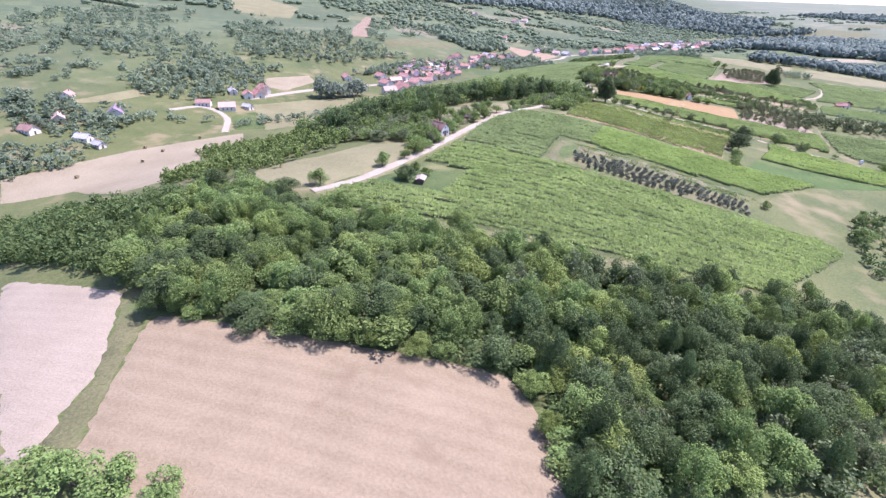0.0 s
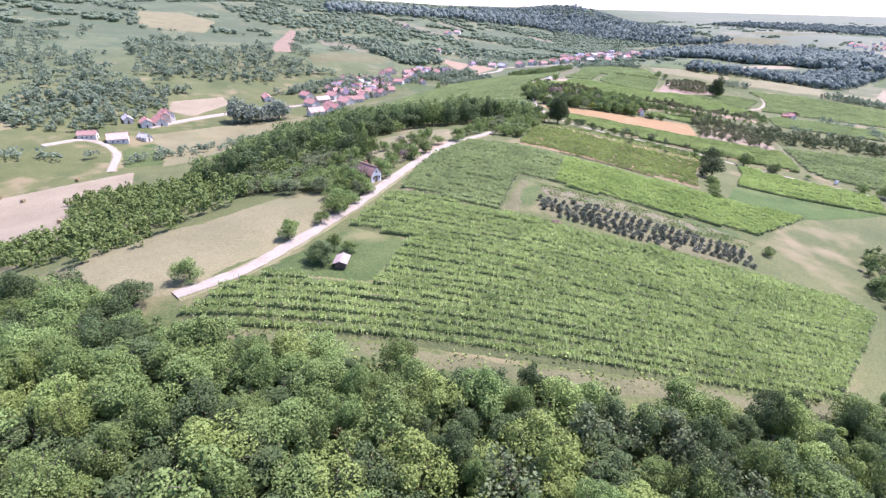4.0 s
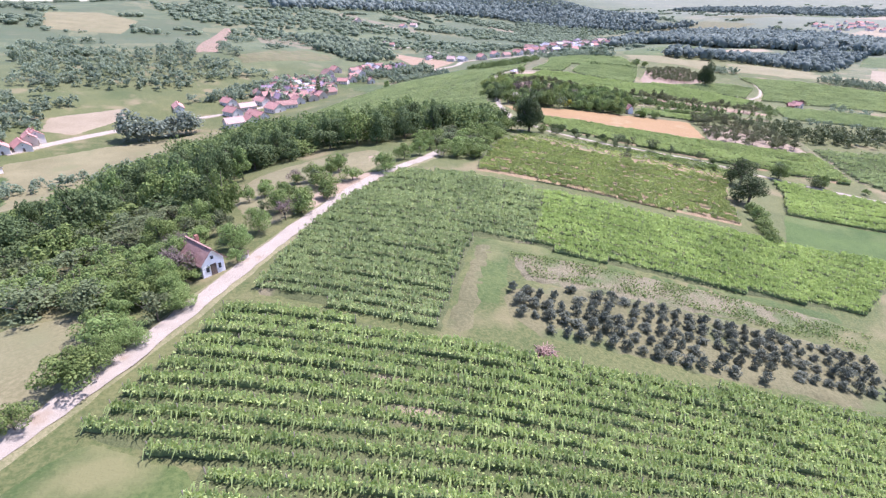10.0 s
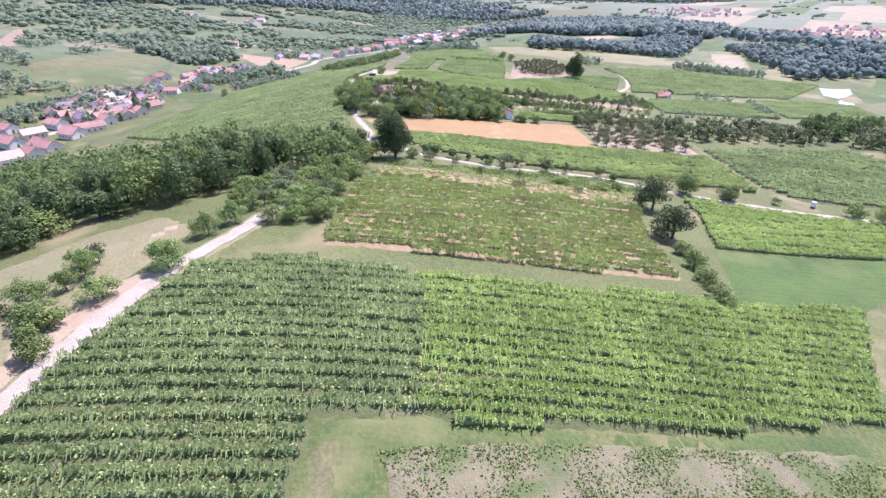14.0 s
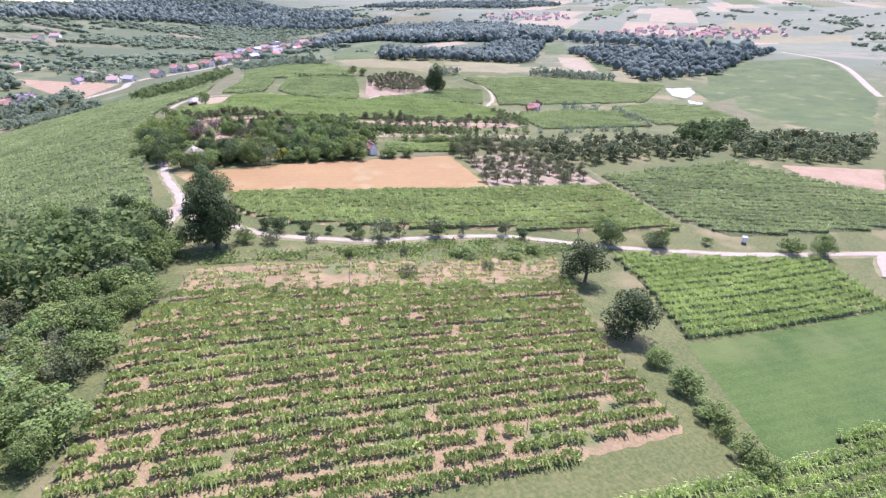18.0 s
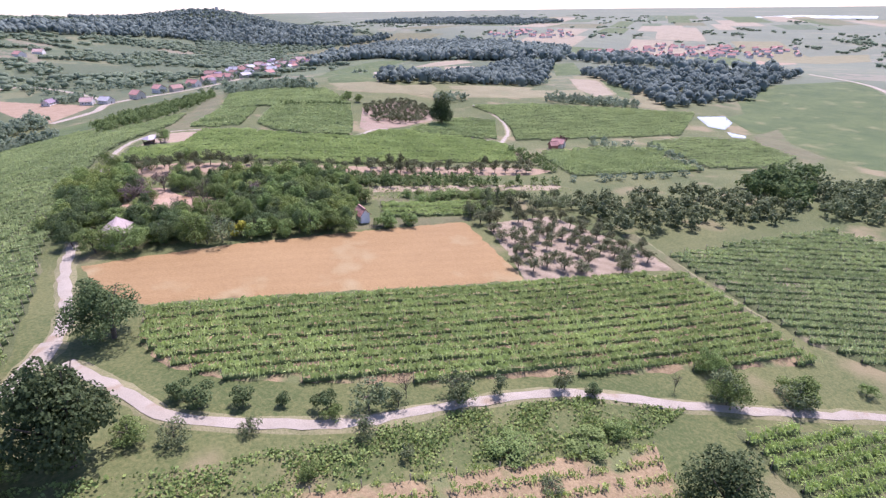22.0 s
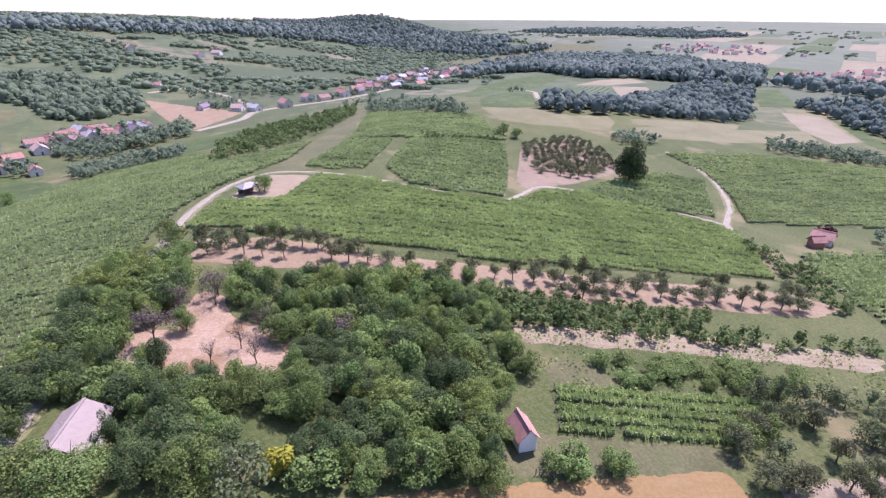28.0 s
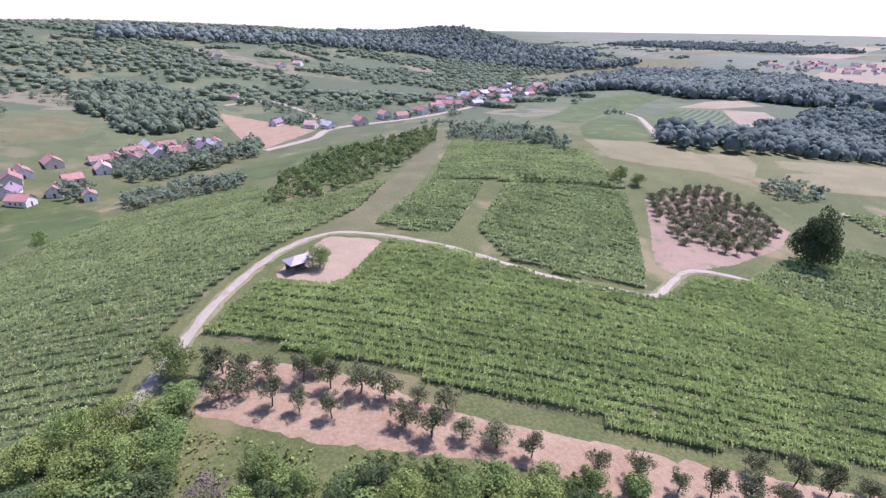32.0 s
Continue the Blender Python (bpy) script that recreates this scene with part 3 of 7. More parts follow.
# ---- vineyards ----
STYLES = {  # leaf material, row spacing, height, share of gaps, leaves a metre, soil, label
    "lush": ("vine", 1.95, 1.3, 0.0, 28, "soil_vine", "dense green vineyard in long trellised rows on grassy soil"),
    "dark": ("vine_dark", 2.2, 1.3, 0.0, 26, "soil_vine", "blue-green vineyard in long trellised rows beside a gravel track"),
    "bright": ("vine_bright", 1.95, 1.3, 0.0, 28, "soil_vine", "bright yellow-green vineyard in long trellised rows"),
    "sparse": ("vine_old", 2.3, 1.3, 0.03, 48, "soil_bare", "older vineyard with thin rows on bare brown soil"),
    "poor": ("vine_old", 2.4, 0.95, 0.22, 16, "soil_bare", "failing vineyard with many missing vines on bare soil"),
    "mixed": ("vine", 2.3, 1.4, 0.0, 32, "soil_bare", "green vineyard rows on dry soil beside a wheat field"),
    "dense": ("vine_dark", 2.5, 1.4, 0.0, 17, "soil_vine", "dense green vineyard in straight rows"),
    "flank": ("vine_dark", 2.3, 1.4, 0.0, 13, "soil_vine", "large vineyard falling down the side of the ridge"),
    "mid": ("vine_dark", 2.25, 1.45, 0.0, 10, "soil_vine", "green vineyard in rows on the hilltop"),
}


def row_spans(poly, angle, spacing):
    """Where parallel rows at that angle cross the polygon: pairs of ends."""
    p = np.asarray(poly, float)
    d = np.array([math.cos(radians(angle)), math.sin(radians(angle))])
    e = np.array([-d[1], d[0]])
    u, v = p @ d, p @ e
    for at in np.arange(v.min() + 0.6, v.max(), spacing):
        cuts = []
        for i in range(len(p)):
            j = (i + 1) % len(p)
            if (v[i] > at) != (v[j] > at):
                cuts.append(u[i] + (u[j] - u[i]) * (at - v[i]) / (v[j] - v[i]))
        cuts.sort()
        for a, b in zip(cuts[::2], cuts[1::2]):
            a, b = a + rng.uniform(0, 0.8), b - rng.uniform(0, 0.8)
            if b - a > 3:
                yield d * a + e * at, d * b + e * at


def fan_spans(poly, low, high, count):
    """Rows that fan out between two lines, each given as slope and height at x = 0, clipped to the polygon."""
    p = np.asarray(poly, float)
    for f in (np.arange(count) + 0.35) / count:
        m, c = low[0] + (high[0] - low[0]) * f, low[1] + (high[1] - low[1]) * f
        g = p[:, 1] - m * p[:, 0] - c
        cuts = []
        for i in range(len(p)):
            j = (i + 1) % len(p)
            if (g[i] > 0) != (g[j] > 0):
                cuts.append(p[i, 0] + (p[j, 0] - p[i, 0]) * g[i] / (g[i] - g[j]))
        cuts.sort()
        for a, b in zip(cuts[::2], cuts[1::2]):
            a, b = a + rng.uniform(0, 0.8), b - rng.uniform(0, 0.8)
            if b - a > 3:
                yield np.array([a, m * a + c]), np.array([b, m * b + c])


def vine_row(a, b, tall, gaps, dense):
    """One trellised row from a to b: the leaves with their shoots, and a solid core coloured dark as the canopy's inner
    shade.
    """
    length = np.linalg.norm(b - a)
    d = (b - a) / length
    e = np.array([-d[1], d[0]])
    cells = max(2, int(length / 1.1))
    alive = rng.random(cells) > gaps
    swell = ((0.66 + 0.40 * rng.random(cells) if gaps < 0.01 else 0.48 + 0.65 * rng.random(cells)) + 0.12 * np.sin(np.arange(cells) * 0.23 + rng.uniform(0, 6))) * rng.uniform(0.88, 1.1)
    n = int(length * dense * 0.8)
    t = rng.random(n) * length
    c = np.minimum((t / length * cells).astype(int), cells - 1)
    t, c = t[alive[c]], c[alive[c]]
    n = len(t)
    wide = 0.34 if gaps > 0.01 else 0.45
    z = tall * swell[c] * (0.16 + 0.84 * np.sqrt(rng.random(n)))
    off = rng.normal(0, wide, n) * (1.15 - 0.4 * z / tall)
    xy = a + d * t[:, None] + e * off[:, None]
    nor = np.column_stack([e[0] * off * 1.6, e[1] * off * 1.6, 0.8 + 0 * off]) + rng.normal(0, 0.55, (n, 3))
    base = height(xy[:, 0], xy[:, 1])
    quads = leaf_quads(np.column_stack([xy, base + z]), rng.uniform(0.20, 0.42, n) * (1.0 if dense > 12 else 1.55), nor)
    # long shoots that arch out of the top to either side
    m = int(length * dense * 0.6)
    ts = rng.random(m) * length
    cs = np.minimum((ts / length * cells).astype(int), cells - 1)
    ts, cs = ts[alive[cs]], cs[alive[cs]]
    m = len(ts)
    out = rng.normal(0, 0.42 if gaps > 0.01 else 0.58, m)
    along = rng.normal(0, 0.24, m)
    foot = a + d * ts[:, None] + e * rng.normal(0, 0.16, (m, 1))
    top = height(foot[:, 0], foot[:, 1]) + tall * swell[cs]
    w = d * (rng.uniform(0.05, 0.085, (m, 1)) * (1.0 if dense > 12 else 1.5))
    shoots = []
    for share, lift in ((0.0, -0.35), (0.5, 0.12), (1.0, -0.22)):
        q = foot + e * (out * share)[:, None] + d * (along * share)[:, None]
        z = top + lift * (1 + 0.5 * rng.random(m)) * tall * (0.45 + 0.5 * np.abs(out))
        k = 1.0 if share < 0.9 else 0.4
        shoots.append(np.stack([np.column_stack([q - w * k, z]), np.column_stack([q + w * k, z])], 1))
    lower = np.concatenate([shoots[0], shoots[1][:, ::-1]], 1)
    upper = np.concatenate([shoots[1], shoots[2][:, ::-1]], 1)
    shoots = np.concatenate([lower, upper]).reshape(-1, 3)
    leaves = np.vstack([quads, shoots])
    # solid core that fills the canopy and carries its painted shade, cell by cell
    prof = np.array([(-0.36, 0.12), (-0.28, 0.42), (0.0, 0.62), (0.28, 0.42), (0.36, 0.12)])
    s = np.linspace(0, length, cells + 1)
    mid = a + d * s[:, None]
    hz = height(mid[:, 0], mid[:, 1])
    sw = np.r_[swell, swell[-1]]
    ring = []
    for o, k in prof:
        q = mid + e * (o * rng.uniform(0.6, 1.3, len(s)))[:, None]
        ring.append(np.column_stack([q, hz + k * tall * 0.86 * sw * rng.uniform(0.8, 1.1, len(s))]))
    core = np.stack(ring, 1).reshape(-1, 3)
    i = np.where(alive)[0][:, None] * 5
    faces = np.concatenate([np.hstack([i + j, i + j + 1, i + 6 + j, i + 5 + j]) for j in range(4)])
    return leaves, core, faces


def stake_mesh(places, tall):
    w = 0.035
    box = np.array([(-w, -w, 0), (w, -w, 0), (w, w, 0), (-w, w, 0), (-w, -w, tall), (w, -w, tall), (w, w, tall), (-w, w, tall)])
    v = (places[:, None, :] + box[None]).reshape(-1, 3)
    f = np.array([(0, 1, 5, 4), (1, 2, 6, 5), (2, 3, 7, 6), (3, 0, 4, 7), (4, 5, 6, 7)])
    return v, (np.arange(len(places))[:, None, None] * 8 + f[None]).reshape(-1, 4)


def vineyard(name, style, angle, poly, fan=None):
    mat, spacing, tall, gaps, dense, soil, label = STYLES[style]
    c = np.mean(poly, axis=0)
    plot(name + "_soil", soil, poly, label="grassy soil between vine rows" if soil == "soil_vine" else "bare dry soil between vine rows")
    thing = tagged(new("vineyard"), label, "vineyard")
    for a, b in fan_spans(poly, *fan) if fan else row_spans(poly, angle, spacing):
        leaves, core, faces = vine_row(a, b, tall, gaps, dense)
        if len(leaves) < 8 or not len(faces):
            continue
        row = tagged(part("leaf_wall", mesh_from("leaf_wall", leaves, quad_faces(len(leaves) // 4)), mat, thing), kind="stuff")
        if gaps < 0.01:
            part("inner_canopy", mesh_from("inner_canopy", core, faces), "vine_core_shade", row)
        if dense >= 12:
            k = max(2, int(np.linalg.norm(b - a) / (4.5 if gaps > 0.01 else 6.0)))
            at = a + (b - a) * np.linspace(0, 1, k)[:, None]
            v, f = stake_mesh(np.column_stack([at, height(at[:, 0], at[:, 1]) - 0.1]), tall + 0.3)
            tagged(part("trellis", mesh_from("trellis", v, f), "stake", row), kind="stuff")


# ---- trees ----
def limb(bm, a, b, r0, r1, sides=6):
    a, b = Vector(a), Vector(b)
    q = (b - a).to_track_quat("Z", "Y")
    rings = []
    for p, r in ((a, r0), (b, r1)):
        rings.append([bm.verts.new(p + q @ Vector((r * math.cos(6.283 * k / sides), r * math.sin(6.283 * k / sides), 0))) for k in range(sides)])
    for k in range(sides):
        bm.faces.new((rings[0][k], rings[0][(k + 1) % sides], rings[1][(k + 1) % sides], rings[1][k]))


def trunk_mesh(tall, thick, spread, limbs, fork, twigs=0):
    """A tapered trunk with limbs, standing at the origin."""
    bm = bmesh.new()
    knee = Vector((rng.normal(0, 0.05) * tall, rng.normal(0, 0.05) * tall, fork * tall))
    limb(bm, (0, 0, -0.3), knee, thick, thick * 0.75, 8)
    top = Vector((rng.normal(0, 0.06) * tall, rng.normal(0, 0.06) * tall, tall * 0.82))
    limb(bm, knee, top, thick * 0.75, thick * 0.15)
    for k in range(limbs):
        ang = 6.283 * (k + rng.uniform(-0.3, 0.3)) / limbs
        start = knee.lerp(top, rng.uniform(0, 0.5))
        r = spread * rng.uniform(0.5, 0.9)
        end = Vector((math.cos(ang) * r, math.sin(ang) * r, tall * rng.uniform(0.55, 0.9)))
        limb(bm, start, end, thick * 0.45, thick * 0.1)
        for j in range(twigs):
            s2 = start.lerp(end, rng.uniform(0.35, 0.95))
            e2 = s2 + Vector(rng.normal(0, 1, 3)) * spread * 0.3 + Vector((0, 0, spread * 0.2))
            limb(bm, s2, e2, thick * 0.12, thick * 0.03, 4)
    me = bpy.data.meshes.new("trunk")
    bm.to_mesh(me)
    bm.free()
    me.materials.append(MATS["bark"])
    return me


def crown_points(blobs, leaves, loose=0.25):
    """Places and outward directions of leaf clumps on uneven boughs, in a ball of radius 1."""
    c = rng.normal(size=(blobs, 3))
    c /= np.linalg.norm(c, axis=1, keepdims=True)
    c *= (rng.random((blobs, 1)) ** 0.42) * 0.8
    br = rng.uniform(0.17, 0.40, blobs)
    pick = rng.choice(blobs, leaves, p=br**2 / (br**2).sum())
    d = rng.normal(size=(leaves, 3))
    d /= np.linalg.norm(d, axis=1, keepdims=True)
    p = c[pick] + d * (br[pick] * rng.uniform(1 - loose, 1.08, leaves))[:, None]
    p[:, :2] *= 1.12 - 0.35 * np.clip(p[:, 2:], -0.2, 1)
    return p, d


def crown_mesh(radius, low, high, blobs, leaves, leaf, mat, loose=0.25):
    """A crown of leaf clumps between two heights."""
    p, d = crown_points(blobs, leaves, loose)
    p = p * np.array([radius, radius, (high - low) / 2])
    p[:, 2] += (high + low) / 2
    p[:, 2] = np.maximum(p[:, 2], low * 0.6 + 0.05)
    v = leaf_quads(p, leaf * rng.uniform(0.6, 1.3, leaves), d + rng.normal(0, 0.5, (leaves, 3)) + np.array([0, 0, 0.5]))
    me = mesh_from("crown", v, quad_faces(leaves))
    me.materials.append(MATS[mat])
    return me


def tree_kind(name, mat, label, category, variants, blobs, leaves, leaf, low, fork, thick, limbs, twigs=0, loose=0.25):
    """Unit trees, 1 m high with a crown radius of 0.5 m before scaling; kept apart as models."""
    out = []
    for _ in range(variants):
        out.append((trunk_mesh(1.0, thick, 0.42, limbs, fork, twigs), crown_mesh(0.5, low, 1.0, blobs, leaves, leaf, mat, loose) if leaves else None))
    return dict(name=name, label=label, category=category, models=out)


KINDS = dict(
    oak=tree_kind("oak_tree", "leaf_oak", "large dark green oak standing alone beside a farm track", "tree", 2, 40, 11000, 0.038, 0.02, 0.22, 0.05, 7),
    broad=tree_kind("tree", "leaf", "leafy green broadleaf tree", "tree", 5, 24, 6500, 0.034, 0.06, 0.2, 0.03, 5),
    pale=tree_kind("leafy_tree", "leaf_light", "light green broadleaf tree with fresh foliage", "tree", 4, 24, 6500, 0.034, 0.06, 0.2, 0.028, 5),
    dark=tree_kind("dense_tree", "leaf_dark", "dark green broadleaf tree in a dense wood", "tree", 5, 26, 6500, 0.034, 0.06, 0.2, 0.03, 5),
    slope=tree_kind("hillside_tree", "leaf_dark", "dark green tree in the wood on the slope", "tree", 4, 22, 2200, 0.058, 0.05, 0.2, 0.03, 4),
    slope_pale=tree_kind("hillside_tree", "leaf", "green broadleaf tree in the wood on the slope", "tree", 3, 22, 2200, 0.058, 0.05, 0.2, 0.03, 4),
    bush=tree_kind("bush", "leaf", "rounded green bush on grass", "bush", 5, 20, 2500, 0.054, 0.02, 0.15, 0.03, 5),
    round=tree_kind("shrub", "leaf_dark", "small dark rounded shrub beside the lane", "shrub", 2, 18, 1500, 0.075, 0.10, 0.15, 0.035, 4),
    big=tree_kind("tree", "leaf_dark", "large rounded green tree beside the farm track", "tree", 2, 44, 10000, 0.034, 0.02, 0.2, 0.04, 6),
    lone=tree_kind("tree", "leaf_oak", "dark green broadleaf tree on the grass between vineyards", "tree", 3, 30, 5200, 0.038, 0.03, 0.2, 0.04, 5),
    shrub=tree_kind("shrub", "leaf_grey", "thin grey-green shrub with loose branches", "shrub", 3, 24, 1100, 0.065, 0.08, 0.2, 0.025, 7, 3, 0.6),
    fruit=tree_kind("fruit_tree", "leaf_olive", "pruned plum tree with an open crown on bare soil", "tree", 4, 22, 2000, 0.05, 0.2, 0.26, 0.035, 6, 3, 0.6),
    sapling=tree_kind("orchard_bush", "leaf_dusk", "low dusky green orchard bush in a planted row", "bush", 4, 18, 1200, 0.085, 0.05, 0.2, 0.03, 5),
    bare=tree_kind("bare_tree", "leaf_brown", "dead leafless tree with thin grey branches", "tree", 3, 8, 0, 0.1, 0.3, 0.2, 0.022, 11, 16),
    brownt=tree_kind("withered_tree", "leaf_brown", "withered brownish tree with thin foliage", "tree", 3, 22, 900, 0.045, 0.2, 0.2, 0.025, 11, 10, 0.8),
    red=tree_kind("tree", "leaf_red", "dark red-leaved tree beside a small hut", "tree", 1, 18, 900, 0.10, 0.15, 0.2, 0.03, 5),
    yellow=tree_kind("bush", "leaf_yellow", "yellow flowering bush at the edge of a wood", "bush", 1, 16, 800, 0.11, 0.02, 0.15, 0.03, 5),
)


def tree(kind, x, y, tall, radius, group=""):
    """One tree as a thing with a trunk and a crown."""
    k = KINDS[kind]
    trunk, crown = k["models"][rng.integers(len(k["models"]))]
    thing = tagged(new(k["name"]), k["label"], k["category"], group)
    m = pose(x, y, ground_at(x, y), rng.normal(0, 2), rng.normal(0, 2), rng.uniform(0, 360)) @ Matrix.Diagonal((2 * radius, 2 * radius, tall, 1))
    thing.matrix_world = m
    part("trunk", trunk, None, thing)
    if crown:
        part("crown", crown, None, thing)
    return thing


def scatter(poly, gap):
    """Places inside a polygon, about gap metres apart."""
    p = np.asarray(poly, float)
    x, y = np.meshgrid(np.arange(p[:, 0].min(), p[:, 0].max(), gap), np.arange(p[:, 1].min(), p[:, 1].max(), gap * 0.87))
    x = x + (np.arange(x.shape[0]) % 2)[:, None] * gap / 2 + rng.uniform(-0.33, 0.33, x.shape) * gap
    y = y + rng.uniform(-0.33, 0.33, x.shape) * gap
    keep = inside(poly, x, y)
    return np.column_stack([x[keep], y[keep]])


def wood(gap, low, high, poly, mix, group, wide=0.62, bare=()):
    for x, y in scatter(poly, gap):
        if any(inside(p, np.array([x]), np.array([y]))[0] for p in bare):
            continue
        tall = rng.uniform(low, high)
        tree(rng.choice(mix), x, y, tall, gap * wide * rng.uniform(0.6, 1.4), group)


def far_trees(name, places, tall, label, mat="leaf_far_haze", quads=26, spread=0.48, up=0.9):
    """A distant wood or scatter of trees, as one mesh of leaf clumps."""
    n = len(places)
    h = rng.uniform(0.6, 1.3, n) * tall
    k = 2.1 / math.sqrt(quads)
    shapes = [crown_points(max(5, quads // 14), quads, 0.3) for _ in range(8)]
    pick = rng.integers(0, 8, n)
    p0 = np.stack([q for q, _ in shapes])[pick]
    d = np.stack([q for _, q in shapes])[pick]
    turn = rng.uniform(0, 6.28, n)[:, None]
    c, s = np.cos(turn), np.sin(turn)
    spin = lambda q: np.stack([q[..., 0] * c - q[..., 1] * s, q[..., 0] * s + q[..., 1] * c, q[..., 2]], -1)
    p0, d = spin(p0), spin(d)
    r = h * spread * rng.uniform(0.75, 1.25, n)
    rad = np.stack([r, r, h * 0.5], 1)
    at = np.column_stack([places, height(places[:, 0], places[:, 1]) + h * 0.5])
    p = (at[:, None] + p0 * rad[:, None]).reshape(-1, 3)
    v = leaf_quads(p, np.repeat(h * k, quads) * rng.uniform(0.6, 1.3, n * quads), (d + rng.normal(0, 0.4, d.shape) + np.array([0, 0, up])).reshape(-1, 3))
    if quads > 60:  # seen from near: leaves alone
        return tagged(part(name, mesh_from(name, v, quad_faces(n * quads)), mat), label, "trees", "", "stuff")
    turn5 = np.arange(5) * 1.2566
    rings = []
    for rr, zz in ((0.55, -0.75), (0.74, -0.1), (0.56, 0.4), (0.12, 0.68)):
        k = rng.uniform(0.72, 1.12, (n, 5, 1))
        ring = np.stack([np.cos(turn5) * rr, np.sin(turn5) * rr, np.full(5, zz)], -1)[None] * k
        rings.append(at[:, None] + ring * rad[:, None])
    dome = np.stack(rings, 1).reshape(-1, 3)
    f = np.array([(r * 5 + i, r * 5 + (i + 1) % 5, r * 5 + 5 + (i + 1) % 5, r * 5 + 5 + i) for r in range(3) for i in range(5)])
    f = (np.arange(n)[:, None, None] * 20 + f[None]).reshape(-1, 4)
    faces = np.vstack([quad_faces(n * quads), f + len(v)])
    ob = part(name, mesh_from(name, np.vstack([v, dome]), faces), mat)
    return tagged(ob, label, "trees", "", "stuff")


def wood_edge(gap, low, high, poly, mix, group, middle, count):
    """A wood whose trees nearest to a place stand singly; the rest is joined."""
    at = scatter(poly, gap)
    at = at[np.argsort(np.hypot(*(at - np.array(middle)).T))]
    for x, y in at[:count]:
        tree(rng.choice(mix), x, y, rng.uniform(low, high), gap * 0.62 * rng.uniform(0.6, 1.4), group)
    far_trees("slope_wood", at[count:], (low + high) / 2, "dense dark green wood on the slope above the valley", "leaf_mixed", 420, 0.55, 0.6)


# ---- fields and tracks ----
plot("wheat_field_front", "wheat_pale", [(-42.5, 63.1), (-27.3, 60.6), (-14.0, 58.3), (1.8, 57.0), (10.0, 55.4), (12.4, 50.4), (14.1, 43.4), (14.0, 34.2), (14.1, 30.2), (-6.3, 28.1), (-24.0, 26.9), (-30.2, 31.9), (-37.7, 37.3), (-39.8, 47.3)])
plot("wheat_field_west", "wheat_light", [(-80.4, 80.3), (-62.7, 73.9), (-50.6, 69.6), (-46.5, 59.9), (-42.7, 49.3), (-42.1, 38.3), (-44.2, 36.2)])
plot("field_path", "grass_dry", [(-50.0, 69.2), (-43.4, 63.7), (-39.8, 47.3), (-37.7, 37.3), (-42.0, 38.2), (-42.7, 49.3), (-46.5, 59.9)])
plot("meadow_dry", "hay", [(-48.1, 148.1), (-38.2, 151.0), (-23.5, 165.9), (-11.7, 167.1), (-7.4, 157.2), (-10.8, 145.1), (-21.3, 129.8), (-33.3, 119.6)])
plot("lawn_plot", "grass", [(5.7, 137.8), (-0.5, 119.5), (-20.2, 122.9), (-15.5, 129.9), (-5.2, 142.7)])
plot("headland_south", "grass_dry", [(-27.1, 106.8), (-11.6, 104.6), (7.3, 101.1), (28.3, 99.1), (65.0, 97.8), (73.4, 98.4), (68.0, 94.2), (26.7, 95.7), (4.5, 97.9), (-15.8, 102.0), (-26.1, 104.8)])
plot("bare_strip", "soil_weedy", [(45.7, 178.9), (55.7, 176.8), (72.4, 171.9), (89.1, 167.2), (98.8, 164.5), (94.0, 159.6), (69.9, 164.2), (54.5, 167.6), (45.7, 170.3)])
plot("orchard_lane", "grass", [(41.5, 184.3), (51.3, 181.9), (66.5, 175.3), (79.9, 171.3), (101.0, 166.4), (100.4, 163.0), (89.1, 167.2), (72.4, 171.9), (55.7, 176.8), (45.8, 179.1), (42.8, 170.3), (39.7, 163.4), (34.5, 164.7)])
plot("clover_field", "clover", [(130.1, 210.7), (179.5, 193.7), (132.9, 183.3), (114.0, 191.4), (118.8, 197.5)])
plot("wheat_field_ripe", "wheat_ripe", [(89.9, 332.1), (112.2, 327.8), (143.3, 320.4), (169.9, 313.2), (158.4, 282.0), (124.5, 296.6), (95.3, 309.3), (90.4, 320.1)])
plot("orchard_tilled", "soil_grey", [(173.1, 309.4), (193.2, 304.2), (193.7, 282.3), (192.0, 266.2), (175.2, 274.5), (158.0, 281.8), (165.3, 294.0)])
plot("plum_soil", "soil_pink", [(111.1, 402.8), (126.5, 396.7), (144.2, 382.5), (165.7, 371.4), (187.9, 361.3), (211.2, 351.7), (228.1, 343.6), (232.8, 335.1), (222.8, 334.2), (201.9, 343.8), (180.0, 351.7), (166.0, 360.2), (146.2, 373.4), (126.5, 380.5), (110.4, 389.9)])
CLEARING = [(111.1, 377.1), (115.4, 373.2), (116.2, 365.7), (122.8, 358.7), (126.8, 354.0), (124.6, 351.3), (119.7, 349.0), (108.4, 352.0), (99.8, 359.4), (102.2, 367.4), (107.8, 364.2), (109.0, 370.7)]
plot("clearing", "soil_clay", CLEARING)
plot("orchard3_soil", "soil_brown", [(236.1, 467.6), (266.5, 474.3), (267.3, 454.5), (266.6, 439.2), (253.9, 430.1), (229.3, 422.0), (207.8, 418.6), (206.4, 423.0)])
plot("stubble_strip", "stubble", [(160.2, 349.5), (174.1, 344.4), (197.9, 334.3), (220.4, 321.4), (214.4, 318.3), (183.7, 334.1), (157.5, 345.1)])
plot("hut_grass", "grass_dry", [(144.2, 325.1), (149.8, 326.7), (152.3, 325.3), (173.0, 315.6), (174.6, 311.9), (155.7, 316.7), (141.5, 321.8)])
